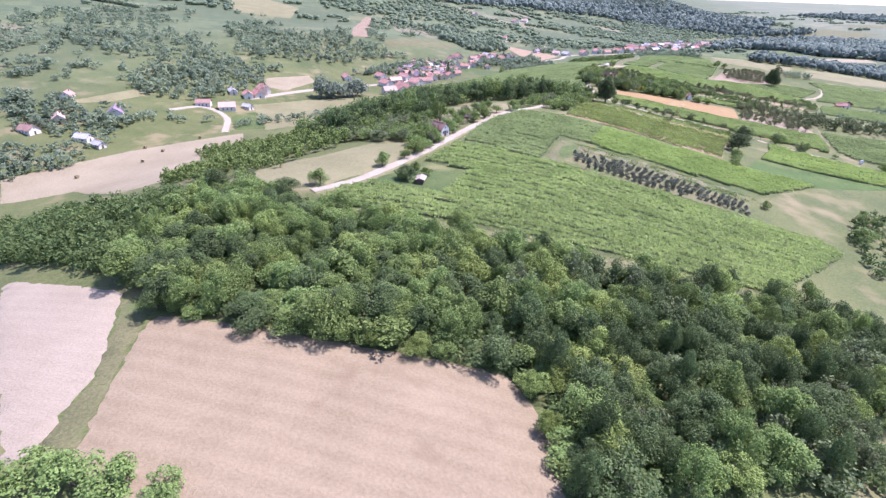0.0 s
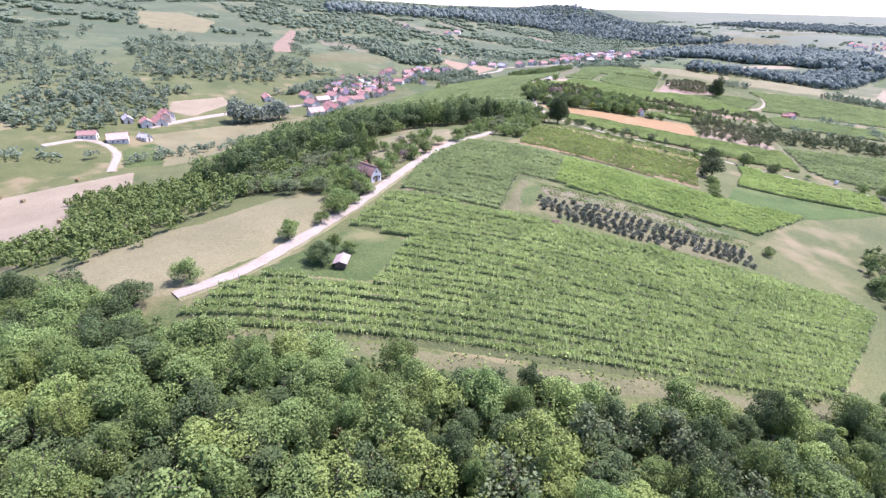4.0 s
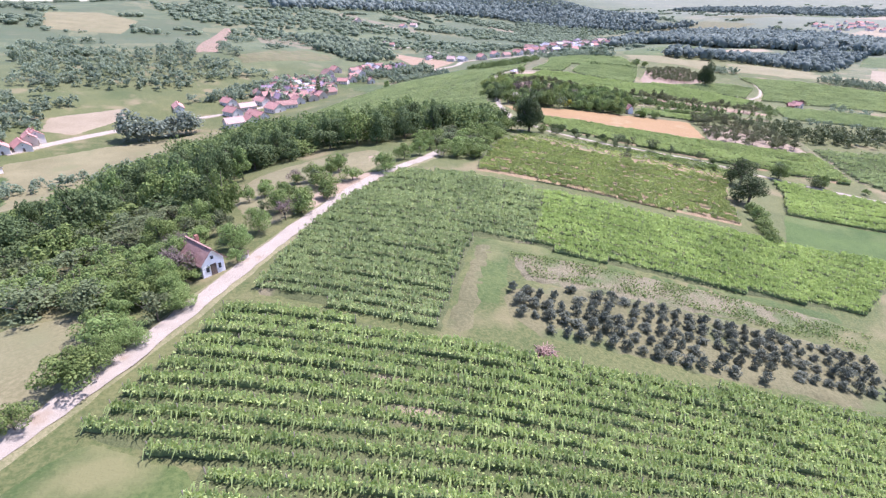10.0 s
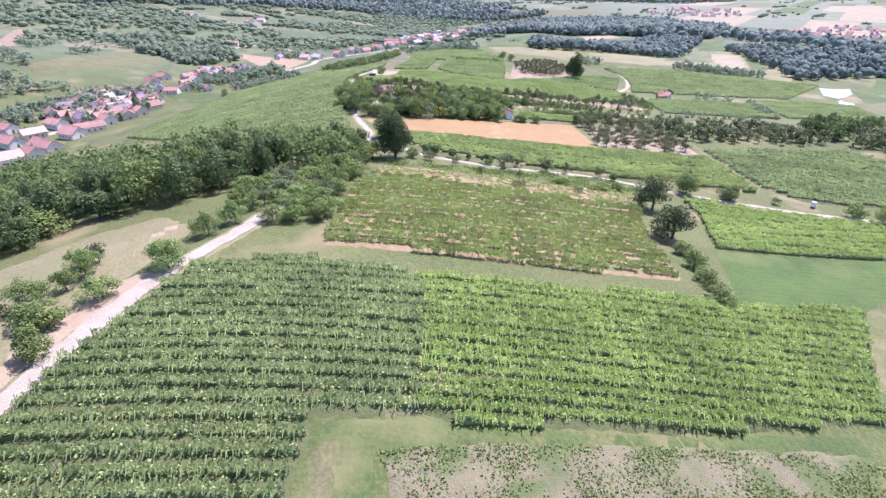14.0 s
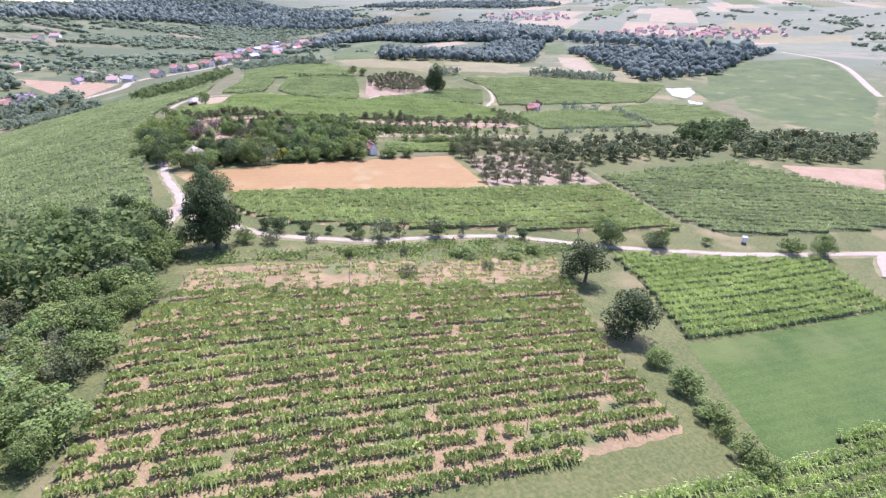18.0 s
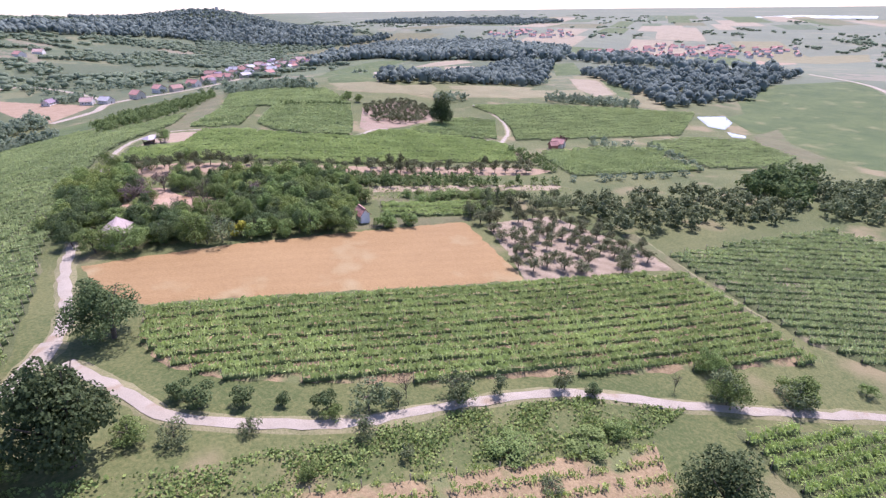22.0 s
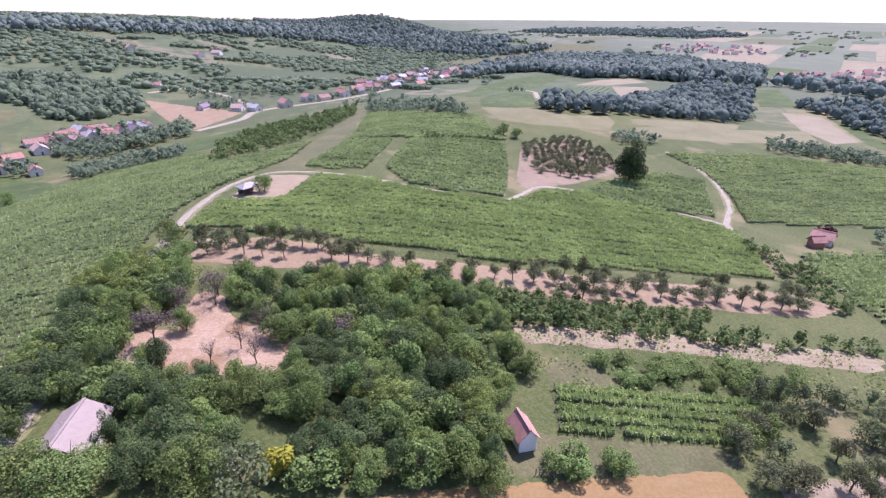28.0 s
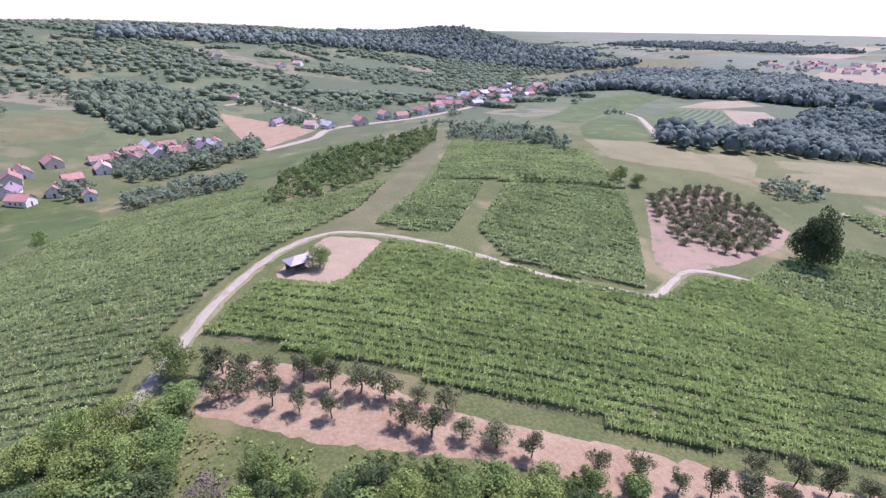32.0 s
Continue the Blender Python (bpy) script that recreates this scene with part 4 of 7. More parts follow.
plot("thicket_grass", "grass_dry", [(158.7, 337.8), (164.0, 337.7), (167.8, 335.3), (167.6, 330.0), (157.1, 333.2)])
plot("ridge_pad", "soil_pale", [(132.4, 449.9), (145.0, 443.2), (132.2, 421.8), (123.9, 426.8), (119.5, 429.8)])
plot("ridge_track", "grass_dry", [(129.7, 450.1), (161.4, 510.7), (212.3, 637.4), (216.9, 625.1), (180.1, 524.1), (146.4, 451.0)])
plot("far_round_field", "grass", [(286.0, 650.2), (390.8, 797.0), (467.7, 858.8), (539.4, 902.6), (556.5, 859.6), (489.2, 805.0), (413.2, 733.6), (384.7, 716.7), (284.8, 594.6)])
plot("far_lower_field", "grass", [(278.8, 584.1), (345.7, 656.7), (373.1, 679.1), (291.7, 537.4), (271.1, 540.2), (263.2, 553.5)])
plot("far_meadow", "grass", [(378.2, 682.7), (475.0, 742.1), (371.8, 599.3), (401.0, 591.0), (385.8, 562.8), (323.4, 547.2), (314.9, 569.3)])
plot("far_dark_vines", "darkfield", [(481.2, 750.0), (512.7, 733.1), (445.6, 638.8), (378.0, 606.4)])
plot("far_pink_field", "hay_pink", [(519.3, 735.2), (545.3, 711.9), (495.2, 638.3), (471.6, 619.4), (424.2, 609.3), (446.2, 638.2)])
plot("far_hay_top", "hay_pink", [(491.3, 762.6), (555.5, 797.4), (603.1, 799.5), (582.6, 748.5), (522.1, 743.6)])
plot("far_hay_field", "hay", [(260.0, 547.8), (289.0, 533.6), (292.5, 529.6), (296.1, 513.8), (319.3, 511.1), (312.7, 497.2), (293.5, 480.1), (280.5, 491.1), (262.5, 500.4), (251.3, 512.9)])
plot("far_hay_strip", "hay", [(328.4, 503.4), (418.6, 503.8), (386.1, 481.9), (351.3, 479.4), (332.8, 486.0), (321.5, 493.4)])
plot("stubble_gap", "soil_pink", [(258.0, 242.3), (280.9, 217.7), (256.4, 211.8), (248.5, 228.6)])
plot("east_meadow", "grass", [(564.9, 412.3), (692.6, 353.2), (491.9, 264.4), (350.0, 236.2), (348.1, 266.3), (415.7, 337.5)])
plot("east_tan", "hay", [(539.6, 558.5), (557.2, 527.9), (529.9, 487.5), (458.1, 448.8), (466.6, 487.6)])
plot("valley_beige", "hay_pink", [(-194.5, 213.2), (-159.3, 253.0), (-116.1, 291.9), (-62.1, 157.0), (-100.5, 178.7), (-120.0, 181.1), (-153.9, 200.1), (-178.1, 191.1)])
plot("valley_meadow", "hay", [(-54.4, 124.4), (-57.9, 141.4), (-38.3, 148.7), (-12.7, 165.1), (-8.1, 149.4), (-26.6, 123.7), (-33.0, 115.0)])
plot("valley_green", "grass", [(-136.9, 330.2), (-97.0, 390.3), (-62.4, 411.8), (-61.8, 333.5), (-98.4, 308.7), (-123.9, 299.7)])
plot("valley_pale", "hay", [(-228.4, 300.6), (-205.7, 349.2), (-191.4, 349.4), (-204.7, 320.7)])
plot("valley_field_b", "hay_pink", [(-145.7, 431.4), (-119.3, 461.6), (-110.5, 447.0), (-125.1, 408.3), (-141.1, 409.3)])
plot("scar", "soil_red", [(-110.0, 623.4), (-126.7, 738.3), (-131.8, 873.3), (-120.5, 870.9), (-92.9, 632.5)])
plot("brown_field", "hay", [(-346.1, 887.5), (-292.7, 921.1), (-229.3, 863.3), (-213.1, 751.6), (-282.9, 744.3)])
plot("hill_field_a", "grass_dry", [(-75.4, 627.8), (-42.7, 705.2), (3.3, 726.1), (6.5, 688.1), (-67.4, 602.2)])
plot("village_pink", "soil_pink", [(76.0, 777.5), (131.1, 737.4), (144.7, 719.4), (110.5, 671.8), (95.6, 696.2), (76.9, 763.2)])
plot("village_meadow", "grass", [(10.3, 571.7), (22.6, 585.1), (52.3, 551.2), (63.3, 502.1), (41.7, 512.8), (39.6, 492.7)])
plot("valley_green_b", "grass", [(109.4, 632.6), (147.5, 656.2), (187.9, 684.3), (144.5, 565.1), (77.3, 568.0), (79.0, 592.2)])
plot("hill_field_w", "grass_dry", [(-36.2, 699.9), (-27.3, 739.1), (7.8, 713.8), (-2.2, 677.6), (-19.2, 654.0)])
plot("pond_water", "water", [(423.5, 373.5), (441.2, 363.0), (422.4, 350.5), (396.9, 344.1), (397.7, 353.9)])
plot("pond_water", "water", [(392.4, 341.0), (389.7, 329.9), (381.2, 327.0), (379.4, 333.4)])
plot("lake_water", "water", [(2614.5, 1275.8), (2854.0, 1119.0), (2834.1, 824.0), (2647.1, 781.4), (2587.3, 1070.4)])
plot("bank_meadow", "hay", [(-6.1, 215.6), (-3.5, 231.1), (2.8, 238.4), (15.9, 246.2), (23.7, 245.6), (32.6, 239.2), (22.7, 220.9), (11.2, 202.3), (7.0, 194.1), (2.9, 190.5)])
plot("bank_hay", "hay", [(11.6, 206.0), (4.7, 232.4), (8.0, 236.9), (14.1, 242.6), (20.7, 246.7), (26.3, 247.6), (29.3, 242.2), (21.8, 226.7), (16.0, 214.0)])
plot("bank_edge", "soil_pale", [(13.0, 200.4), (10.9, 208.7), (15.7, 216.3), (20.2, 227.5), (26.5, 242.9), (29.6, 240.1), (22.1, 225.2), (16.5, 211.9)])
plot("bank_soil", "soil_pale", [(28.1, 222.6), (22.7, 221.8), (13.2, 210.8), (8.6, 199.8), (12.0, 198.3), (17.4, 207.0), (24.6, 216.4)])
plot("orchard_soil", "grass_dry", [(41.5, 167.7), (53.3, 168.1), (74.5, 162.8), (97.6, 154.9), (91.8, 143.9), (85.7, 143.9), (72.9, 147.4), (65.1, 149.0), (55.7, 152.8), (43.7, 156.1), (40.1, 160.7)])
plot("east_hay_strip", "hay", [(315.8, 486.8), (458.7, 487.7), (421.4, 454.5), (351.2, 458.1), (301.8, 470.9)])
plot("east_tan_field", "hay_pink", [(519.0, 545.8), (528.1, 518.6), (460.7, 456.6), (432.3, 454.9), (456.1, 488.5)])
plot("east_green_field", "grass", [(528.9, 517.9), (512.3, 475.6), (447.9, 435.4), (456.6, 452.7)])
plot("east_round_field", "hay", [(496.9, 461.6), (503.7, 446.4), (423.4, 393.1), (417.8, 415.9)])
plot("east_clover", "grass", [(437.7, 361.6), (512.8, 352.7), (544.2, 324.7), (440.7, 300.9), (408.5, 313.1), (400.2, 330.5)])
plot("east_tan_patch", "grass_dry", [(391.4, 327.5), (431.7, 327.5), (386.9, 307.1), (360.6, 284.5), (342.3, 284.1), (357.6, 307.3)])
plot("east_pink", "soil_pink", [(1103.2, 596.4), (1214.7, 573.8), (954.4, 486.6), (806.5, 486.4)])
plot("east_far_strip", "hay", [(1208.3, 546.2), (1279.3, 478.2), (1120.3, 438.2), (1001.5, 480.1)])
plot("east_far_strip", "hay_pink", [(1099.6, 826.9), (1322.0, 766.3), (1212.9, 714.5), (964.0, 731.2)])
plot("plain_field", "hay", [(928.3, 690.7), (1215.4, 678.0), (1074.3, 611.7), (730.1, 574.8)])
plot("plain_field", "grass", [(619.3, 648.7), (652.0, 640.6), (556.5, 556.9), (529.2, 570.1)])
plot("slope_meadow", "hay", [(-134.3, 360.0), (-103.9, 392.6), (-66.6, 412.5), (-47.4, 417.8), (-67.1, 377.6), (-80.4, 337.5), (-92.7, 308.7), (-105.7, 300.0)])
lane("road", 3.0, [(-31.4, 115.6), (-26.4, 119.8), (-20.9, 126.2), (-12.1, 142.1), (-2.4, 162.3), (10.1, 189.8), (25.0, 216.7), (42.6, 237.4), (55.0, 259.0), (71.0, 283.0), (83.0, 304.0)])
lane("ridge_road", 1.9, [(83.0, 304.0), (85.3, 311.9), (87.9, 334.9), (95.0, 363.0), (102.0, 392.0), (108.7, 417.0), (111.4, 424.9), (119.4, 440.9), (127.0, 449.1)])
lane("ridge_lane", 1.4, [(127.0, 449.1), (135.3, 451.4), (148.0, 444.4), (159.4, 435.2), (169.2, 424.9), (178.7, 416.6), (189.1, 411.3), (195.8, 409.0), (205.1, 415.2), (212.4, 419.3), (219.1, 418.4), (228.1, 412.1), (235.7, 403.8), (243.8, 395.8), (253.4, 380.2)])
lane("east_track", 1.5, [(242.8, 365.7), (253.7, 380.1), (271.8, 393.9), (288.5, 413.6), (298.0, 432.9), (300.7, 449.5)])
lane("cross_lane", 1.7, [(83.5, 297.0), (88.6, 285.0), (90.7, 279.1), (95.6, 273.8), (101.6, 269.4), (108.6, 265.0), (116.7, 262.6), (126.2, 259.3), (134.9, 255.3), (141.9, 249.5), (148.3, 243.2), (155.4, 237.3), (166.4, 228.4), (178.7, 218.8), (206.1, 200.2)])
lane("east_loop", 3.0, [(206.1, 199.5), (201.6, 199.9), (191.9, 196.7)])
lane("valley_road", 5, [(-140.0, 372.6), (-125.8, 396.1), (-107.4, 421.2), (-74.9, 451.3), (-43.8, 474.9), (-26.8, 495.3)])
lane("farm_lane", 3.5, [(-172.1, 322.9), (-157.9, 338.5), (-138.5, 325.1), (-126.6, 292.4)])
lane("village_road", 6, [(110.5, 666.2), (140.8, 692.5), (159.8, 723.5), (229.1, 750.6), (305.1, 820.6), (406.4, 935.2)])
lane("quarry_road", 4, [(76.2, 807.4), (110.3, 833.1), (138.3, 795.6), (155.3, 744.4)])
lane("hill_road", 4, [(721.9, 403.1), (650.5, 332.7), (492.1, 264.1)])
lane("far_path", 3, [(411.7, 758.7), (397.8, 703.0), (327.5, 593.0), (293.8, 535.7)])
plot("trodden_strip", "grass_dry", [(30.5, 157.1), (40.9, 182.1), (43.4, 181.1), (37.7, 166.2), (33.9, 156.7)])
lane("tilled_path", 2.6, [(199.6, 284.1), (193.5, 270.9), (187.7, 259.2), (183.2, 245.8)], "grass_dry")

# ---- vineyards ----
vineyard("vineyard_south", "lush", -4.9, [(3.0, 164.5), (11.1, 162.6), (28.7, 155.9), (50.8, 149.2), (90.2, 142.9), (109.1, 134.6), (112.1, 128.5), (74.6, 98.8), (65.8, 98.5), (28.6, 99.9), (7.4, 101.9), (-11.7, 105.2), (-27.4, 107.4), (-28.6, 109.9), (-25.3, 117.1), (-19.7, 122.0), (-0.5, 118.9), (6.2, 138.5), (-6.2, 143.2)], ((-0.083, 103.9), (-0.282, 166.3), 26))
vineyard("vineyard_sparse", "sparse", -20.1, [(65.5, 255.6), (70.5, 259.8), (130.2, 232.9), (118.4, 218.2), (110.2, 200.7), (82.6, 209.4), (49.9, 222.5), (54.9, 233.6)])
vineyard("vineyard_old", "poor", -24.1, [(74.9, 268.8), (91.7, 261.9), (137.1, 242.1), (130.8, 233.7), (70.8, 260.1)])
vineyard("vineyard_east", "bright", -20.8, [(148.4, 237.5), (189.0, 209.1), (178.6, 193.5), (131.1, 211.8), (143.5, 226.3)])
vineyard("vineyard_north", "mixed", -23.1, [(95.0, 307.7), (123.6, 295.2), (157.1, 281.6), (190.2, 264.8), (183.9, 247.8), (177.1, 235.4), (142.2, 255.8), (112.1, 272.1), (99.2, 281.3), (94.0, 288.2), (92.0, 296.4)])
vineyard("vineyard_far_east", "dense", -42.6, [(195.6, 271.7), (220.2, 263.4), (246.8, 252.9), (248.5, 228.6), (250.4, 210.4), (222.5, 203.6), (184.3, 226.4), (182.9, 239.0)])
vineyard("vineyard_top", "mid", -27.7, [(144.2, 454.8), (169.9, 494.5), (187.0, 486.9), (162.4, 444.9), (151.7, 448.4)])
vineyard("vineyard_top", "mid", -30.9, [(169.0, 445.7), (193.7, 486.5), (215.3, 479.8), (231.4, 471.5), (213.3, 439.2), (196.4, 412.1), (179.8, 418.6), (170.2, 427.1)])
vineyard("vineyard_top", "mid", -13.3, [(171.0, 496.0), (206.7, 587.0), (223.3, 552.1), (245.8, 525.1), (235.0, 476.5), (216.0, 483.0), (194.0, 489.0)])
vineyard("vineyard_knoll", "mid", -43.4, [(224.0, 413.3), (245.7, 422.5), (269.8, 427.8), (286.5, 417.1), (255.9, 385.3), (238.6, 396.0)])
vineyard("vineyard_slope", "mid", -12.8, [(297.6, 447.0), (342.9, 439.1), (400.5, 407.5), (432.6, 378.6), (357.1, 349.6), (262.0, 379.9), (282.0, 402.4), (295.3, 425.9)])
vineyard("vineyard_hut", "lush", -24.1, [(156.7, 332.8), (167.2, 329.5), (174.9, 325.9), (186.1, 320.1), (179.0, 314.4), (173.5, 316.0), (160.7, 322.4), (152.7, 325.7)])
vineyard("vineyard_redhut", "mid", -25.1, [(252.9, 358.5), (289.1, 349.8), (314.9, 333.8), (266.1, 315.8), (238.0, 328.9)])
vineyard("vineyard_pond", "mid", -22.2, [(248.3, 354.3), (298.5, 339.7), (286.5, 304.7), (232.7, 326.7)])
vineyard("vineyard_west", "dark", -20.4, [(32.1, 222.8), (46.9, 217.9), (61.0, 210.6), (62.2, 206.7), (51.9, 182.0), (41.2, 184.7), (30.0, 157.5), (5.7, 167.6), (10.9, 187.3), (17.6, 202.7)])
vineyard("vineyard_middle", "bright", -20.0, [(60.7, 210.6), (79.4, 203.0), (105.4, 196.2), (138.7, 185.0), (108.7, 166.4), (80.1, 171.5), (66.8, 175.8), (56.6, 178.6), (50.8, 182.0), (61.3, 206.6)])
vineyard("vineyard_flank", "flank", -4.0, [(157.0, 502.0), (140.0, 492.0), (122.0, 490.0), (112.0, 535.0), (78.0, 542.0), (60.0, 525.0), (42.0, 485.0), (20.0, 450.0), (2.0, 415.0), (20.0, 365.0), (45.0, 345.0), (56.0, 318.0), (64.0, 301.0), (77.0, 301.0), (82.0, 322.0), (85.0, 345.0), (92.0, 366.0), (98.0, 392.0), (104.0, 415.0), (109.0, 429.0), (118.0, 444.0), (126.0, 453.0), (143.0, 470.0)])
vineyard("vineyard_crown", "lush", -27.3, [(117.4, 427.0), (132.2, 421.3), (145.3, 441.2), (158.9, 433.6), (168.6, 423.5), (178.2, 415.7), (193.6, 408.0), (202.2, 409.8), (212.4, 416.5), (225.7, 411.5), (241.4, 394.1), (250.1, 378.6), (249.2, 372.3), (231.2, 348.9), (215.9, 355.6), (196.6, 362.2), (172.5, 371.1), (151.0, 383.7), (126.8, 399.3), (108.3, 410.4)])
vineyard("vineyard_young", "flank", -22.2, [(319.7, 348.4), (356.1, 342.2), (374.5, 321.8), (348.3, 292.8), (319.8, 288.9), (291.0, 304.6)])

for _ in range(46):  # narrow fields on the plain
    fx, fy, fl, fw = rng.uniform(700, 2600), rng.uniform(150, 2000), rng.uniform(90, 260), rng.uniform(22, 70)
    ca, sa = math.cos(0.5), math.sin(0.5)
    plot("plain_strip", rng.choice(["hay", "grass", "hay_pink", "grass_dry", "darkfield"]), [(fx + u * fl * ca - v * fw * sa, fy + u * fl * sa + v * fw * ca) for u, v in ((-1, -1), (1, -1), (1, 1), (-1, 1))])

# ---- woods ----
FRONT_WOOD = [(-93.8, 95.2), (-72.2, 84.1), (-52.4, 73.0), (-44.8, 66.4), (-40.3, 64.0), (-26.8, 61.4), (-14.2, 59.2), (1.8, 58.0), (9.7, 56.3), (13.1, 52.6), (15.3, 44.5), (15.2, 37.6), (56.5, 44.5), (92.8, 89.2), (79.8, 93.8), (61.2, 92.5), (42.3, 91.1), (13.4, 93.5), (-9.9, 98.0), (-27.7, 104.1), (-38.5, 115.4), (-61.6, 120.6), (-91.9, 126.9), (-161.1, 169.6)]
FAR_END = [(-170, 60), (-58, 60), (-58, 180), (-170, 180)]
EAST, WEST = [(14, 0), (200, 0), (200, 200), (2, 200)], [(-200, 0), (14, 0), (2, 200), (-200, 200)]
wood(4.5, 3.6, 7.6, FRONT_WOOD, ["broad", "broad", "pale", "dark", "bush", "broad", "dark"], "trees of the front wood", 0.7, [FAR_END, EAST])
wood(4.5, 3.8, 9.0, FRONT_WOOD, ["dark", "dark", "broad", "dark", "shrub", "dark", "pale"], "trees of the front wood", 0.68, [WEST])
at = scatter(FRONT_WOOD, 4.5)
far_trees("wood_end", at[at[:, 0] < -58], 5.5, "green trees at the far end of the wood", "leaf_mixed", 420, 0.5, 0.5)
far_trees("understory", scatter(FRONT_WOOD, 2.3), 2.6, "tangled green undergrowth between the trees of the wood", "leaf_mixed", 90, 0.7, 0.5)
wood_edge(6.0, 5, 11.5, [(-69.2, 235.7), (-55.2, 235.5), (-69.3, 308.8), (-60.8, 355.8), (-24.0, 377.7), (19.1, 310.4), (54.7, 299.9), (72.7, 282.4), (66.0, 275.0), (53.0, 268.5), (38.0, 258.0), (23.6, 256.0), (10.3, 255.0), (0.0, 246.0), (-7.0, 228.0), (-10.0, 214.0), (-0.6, 196.4), (-9.7, 204.0), (-25.4, 210.5), (-28.2, 189.5), (-40.7, 186.5)], ["slope", "slope", "slope_pale", "slope"], "trees of the slope wood", (20, 200), 130)
wood(4.2, 2.6, 5, [(40.0, 242.0), (57.0, 246.0), (70.0, 263.0), (66.0, 273.0), (53.0, 266.0), (37.0, 253.0)], ["slope_pale", "shrub", "bush"], "young trees above the track")
wood(5.0, 3, 4.5, [(-42.7, 189.4), (-29.5, 191.8), (-26.5, 213.2), (-10.3, 205.8), (-2.2, 198.5), (0.9, 183.5), (-4.7, 182.5), (-9.2, 171.5), (-12.6, 164.1), (-21.0, 167.1), (-34.1, 175.1)], ["bush", "shrub"], "trees of the hillside orchard")
wood(3.7, 3.5, 6.3, [(92.5, 378.3), (98.8, 381.8), (106.7, 391.0), (111.1, 376.2), (109.7, 364.7), (106.7, 359.2), (107.5, 353.1), (114.4, 347.3), (119.0, 343.8), (123.2, 347.5), (125.8, 350.9), (121.9, 360.3), (117.5, 369.4), (118.1, 375.8), (131.6, 372.4), (145.7, 368.4), (160.8, 355.7), (155.6, 343.4), (148.8, 331.7), (142.1, 320.5), (129.7, 323.6), (121.1, 326.6), (121.6, 334.3), (118.7, 341.6), (113.3, 341.3), (113.0, 329.6), (103.0, 331.9), (101.6, 338.0), (100.1, 348.5), (96.6, 352.3), (91.0, 353.6), (92.1, 343.6), (91.3, 344.0), (87.3, 360.4), (89.4, 366.8)], ["broad", "pale", "dark", "dark", "bush", "broad"], "trees of the hut wood", 0.7, [CLEARING])
wood(3.4, 1.8, 3, [(167.6, 336.7), (177.2, 334.2), (201.3, 322.4), (194.1, 319.7), (175.2, 326.5), (166.9, 332.5)], ["bush"], "trees of the thicket strip")
wood(3.0, 2, 4.2, [(-44.7, 66.1), (-27.1, 62.2), (-14.3, 59.9), (1.8, 58.6), (9.8, 56.9), (13.4, 52.1), (15.6, 44.1), (16.1, 37.7), (14.2, 37.4), (14.3, 43.5), (12.6, 50.2), (10.2, 55.5), (1.8, 57.0), (-14.0, 58.3), (-27.3, 60.6), (-42.5, 63.1)], ["bush", "bush", "broad", "pale"], "trees of the edge scrub")

# ---- single trees: kind, place, height, crown radius ----
for one in [
    ('oak', 251.3, 419.4, 16.0, 5.9),
    ('oak', 81.9, 275.6, 12.8, 5.0),
    ('big', 89.4, 301.1, 9.0, 5.0),
    ('lone', 133.2, 232.6, 8.5, 4.7),
    ('lone', 123.7, 217.1, 8.0, 5.0),
    ('bush', 120.2, 210.6, 3.0, 2.2),
    ('bush', 117.7, 205.1, 4.0, 2.4),
    ('bush', 115.1, 200.6, 3.0, 2.2),
    ('bush', 113.9, 198.4, 2.6, 1.8),
    ('bush', 112.0, 194.8, 3.2, 2.2),
    ('bush', 111.3, 193.0, 2.5, 2.0),
    ('broad', 154.3, 240.4, 6.0, 2.8),
    ('bush', 163.8, 233.6, 4.5, 2.8),
    ('bush', 187.1, 214.4, 4.5, 2.6),
    ('broad', 192.0, 209.4, 5.5, 3.0),
    ('bush', 174.5, 228.0, 2.2, 1.3),
    ('round', 93.3, 280.8, 3.0, 1.5),
    ('round', 94.9, 277.8, 3.6, 1.9),
]:
    tree(*one)
for one in [
    ('round', 98.9, 275.4, 3.0, 1.4),
    ('round', 102.9, 272.9, 2.0, 0.9),
    ('round', 106.6, 269.2, 3.4, 1.5),
    ('shrub', 111.0, 266.2, 5.0, 2.6),
    ('shrub', 114.2, 265.0, 3.0, 1.6),
    ('bare', 116.2, 265.8, 4.5, 1.5),
    ('shrub', 121.6, 262.0, 5.2, 2.4),
    ('shrub', 127.4, 259.8, 3.6, 1.4),
    ('shrub', 136.1, 255.5, 4.2, 1.8),
    ('round', 138.4, 252.1, 2.6, 1.2),
    ('bare', 150.2, 246.2, 3.5, 1.2),
    ('shrub', 153.5, 240.5, 5.5, 3.0),
    ('shrub', 161.8, 233.9, 4.5, 2.4),
    ('bush', 106.4, 267.2, 2.5, 1.3),
    ('bush', 100.2, 260.5, 2.2, 1.2),
    ('shrub', 110.2, 257.2, 2.2, 1.0),
    ('bush', 120.7, 251.4, 2.4, 2.6),
    ('bush', 129.2, 246.9, 1.8, 3.0),
]:
    tree(*one)
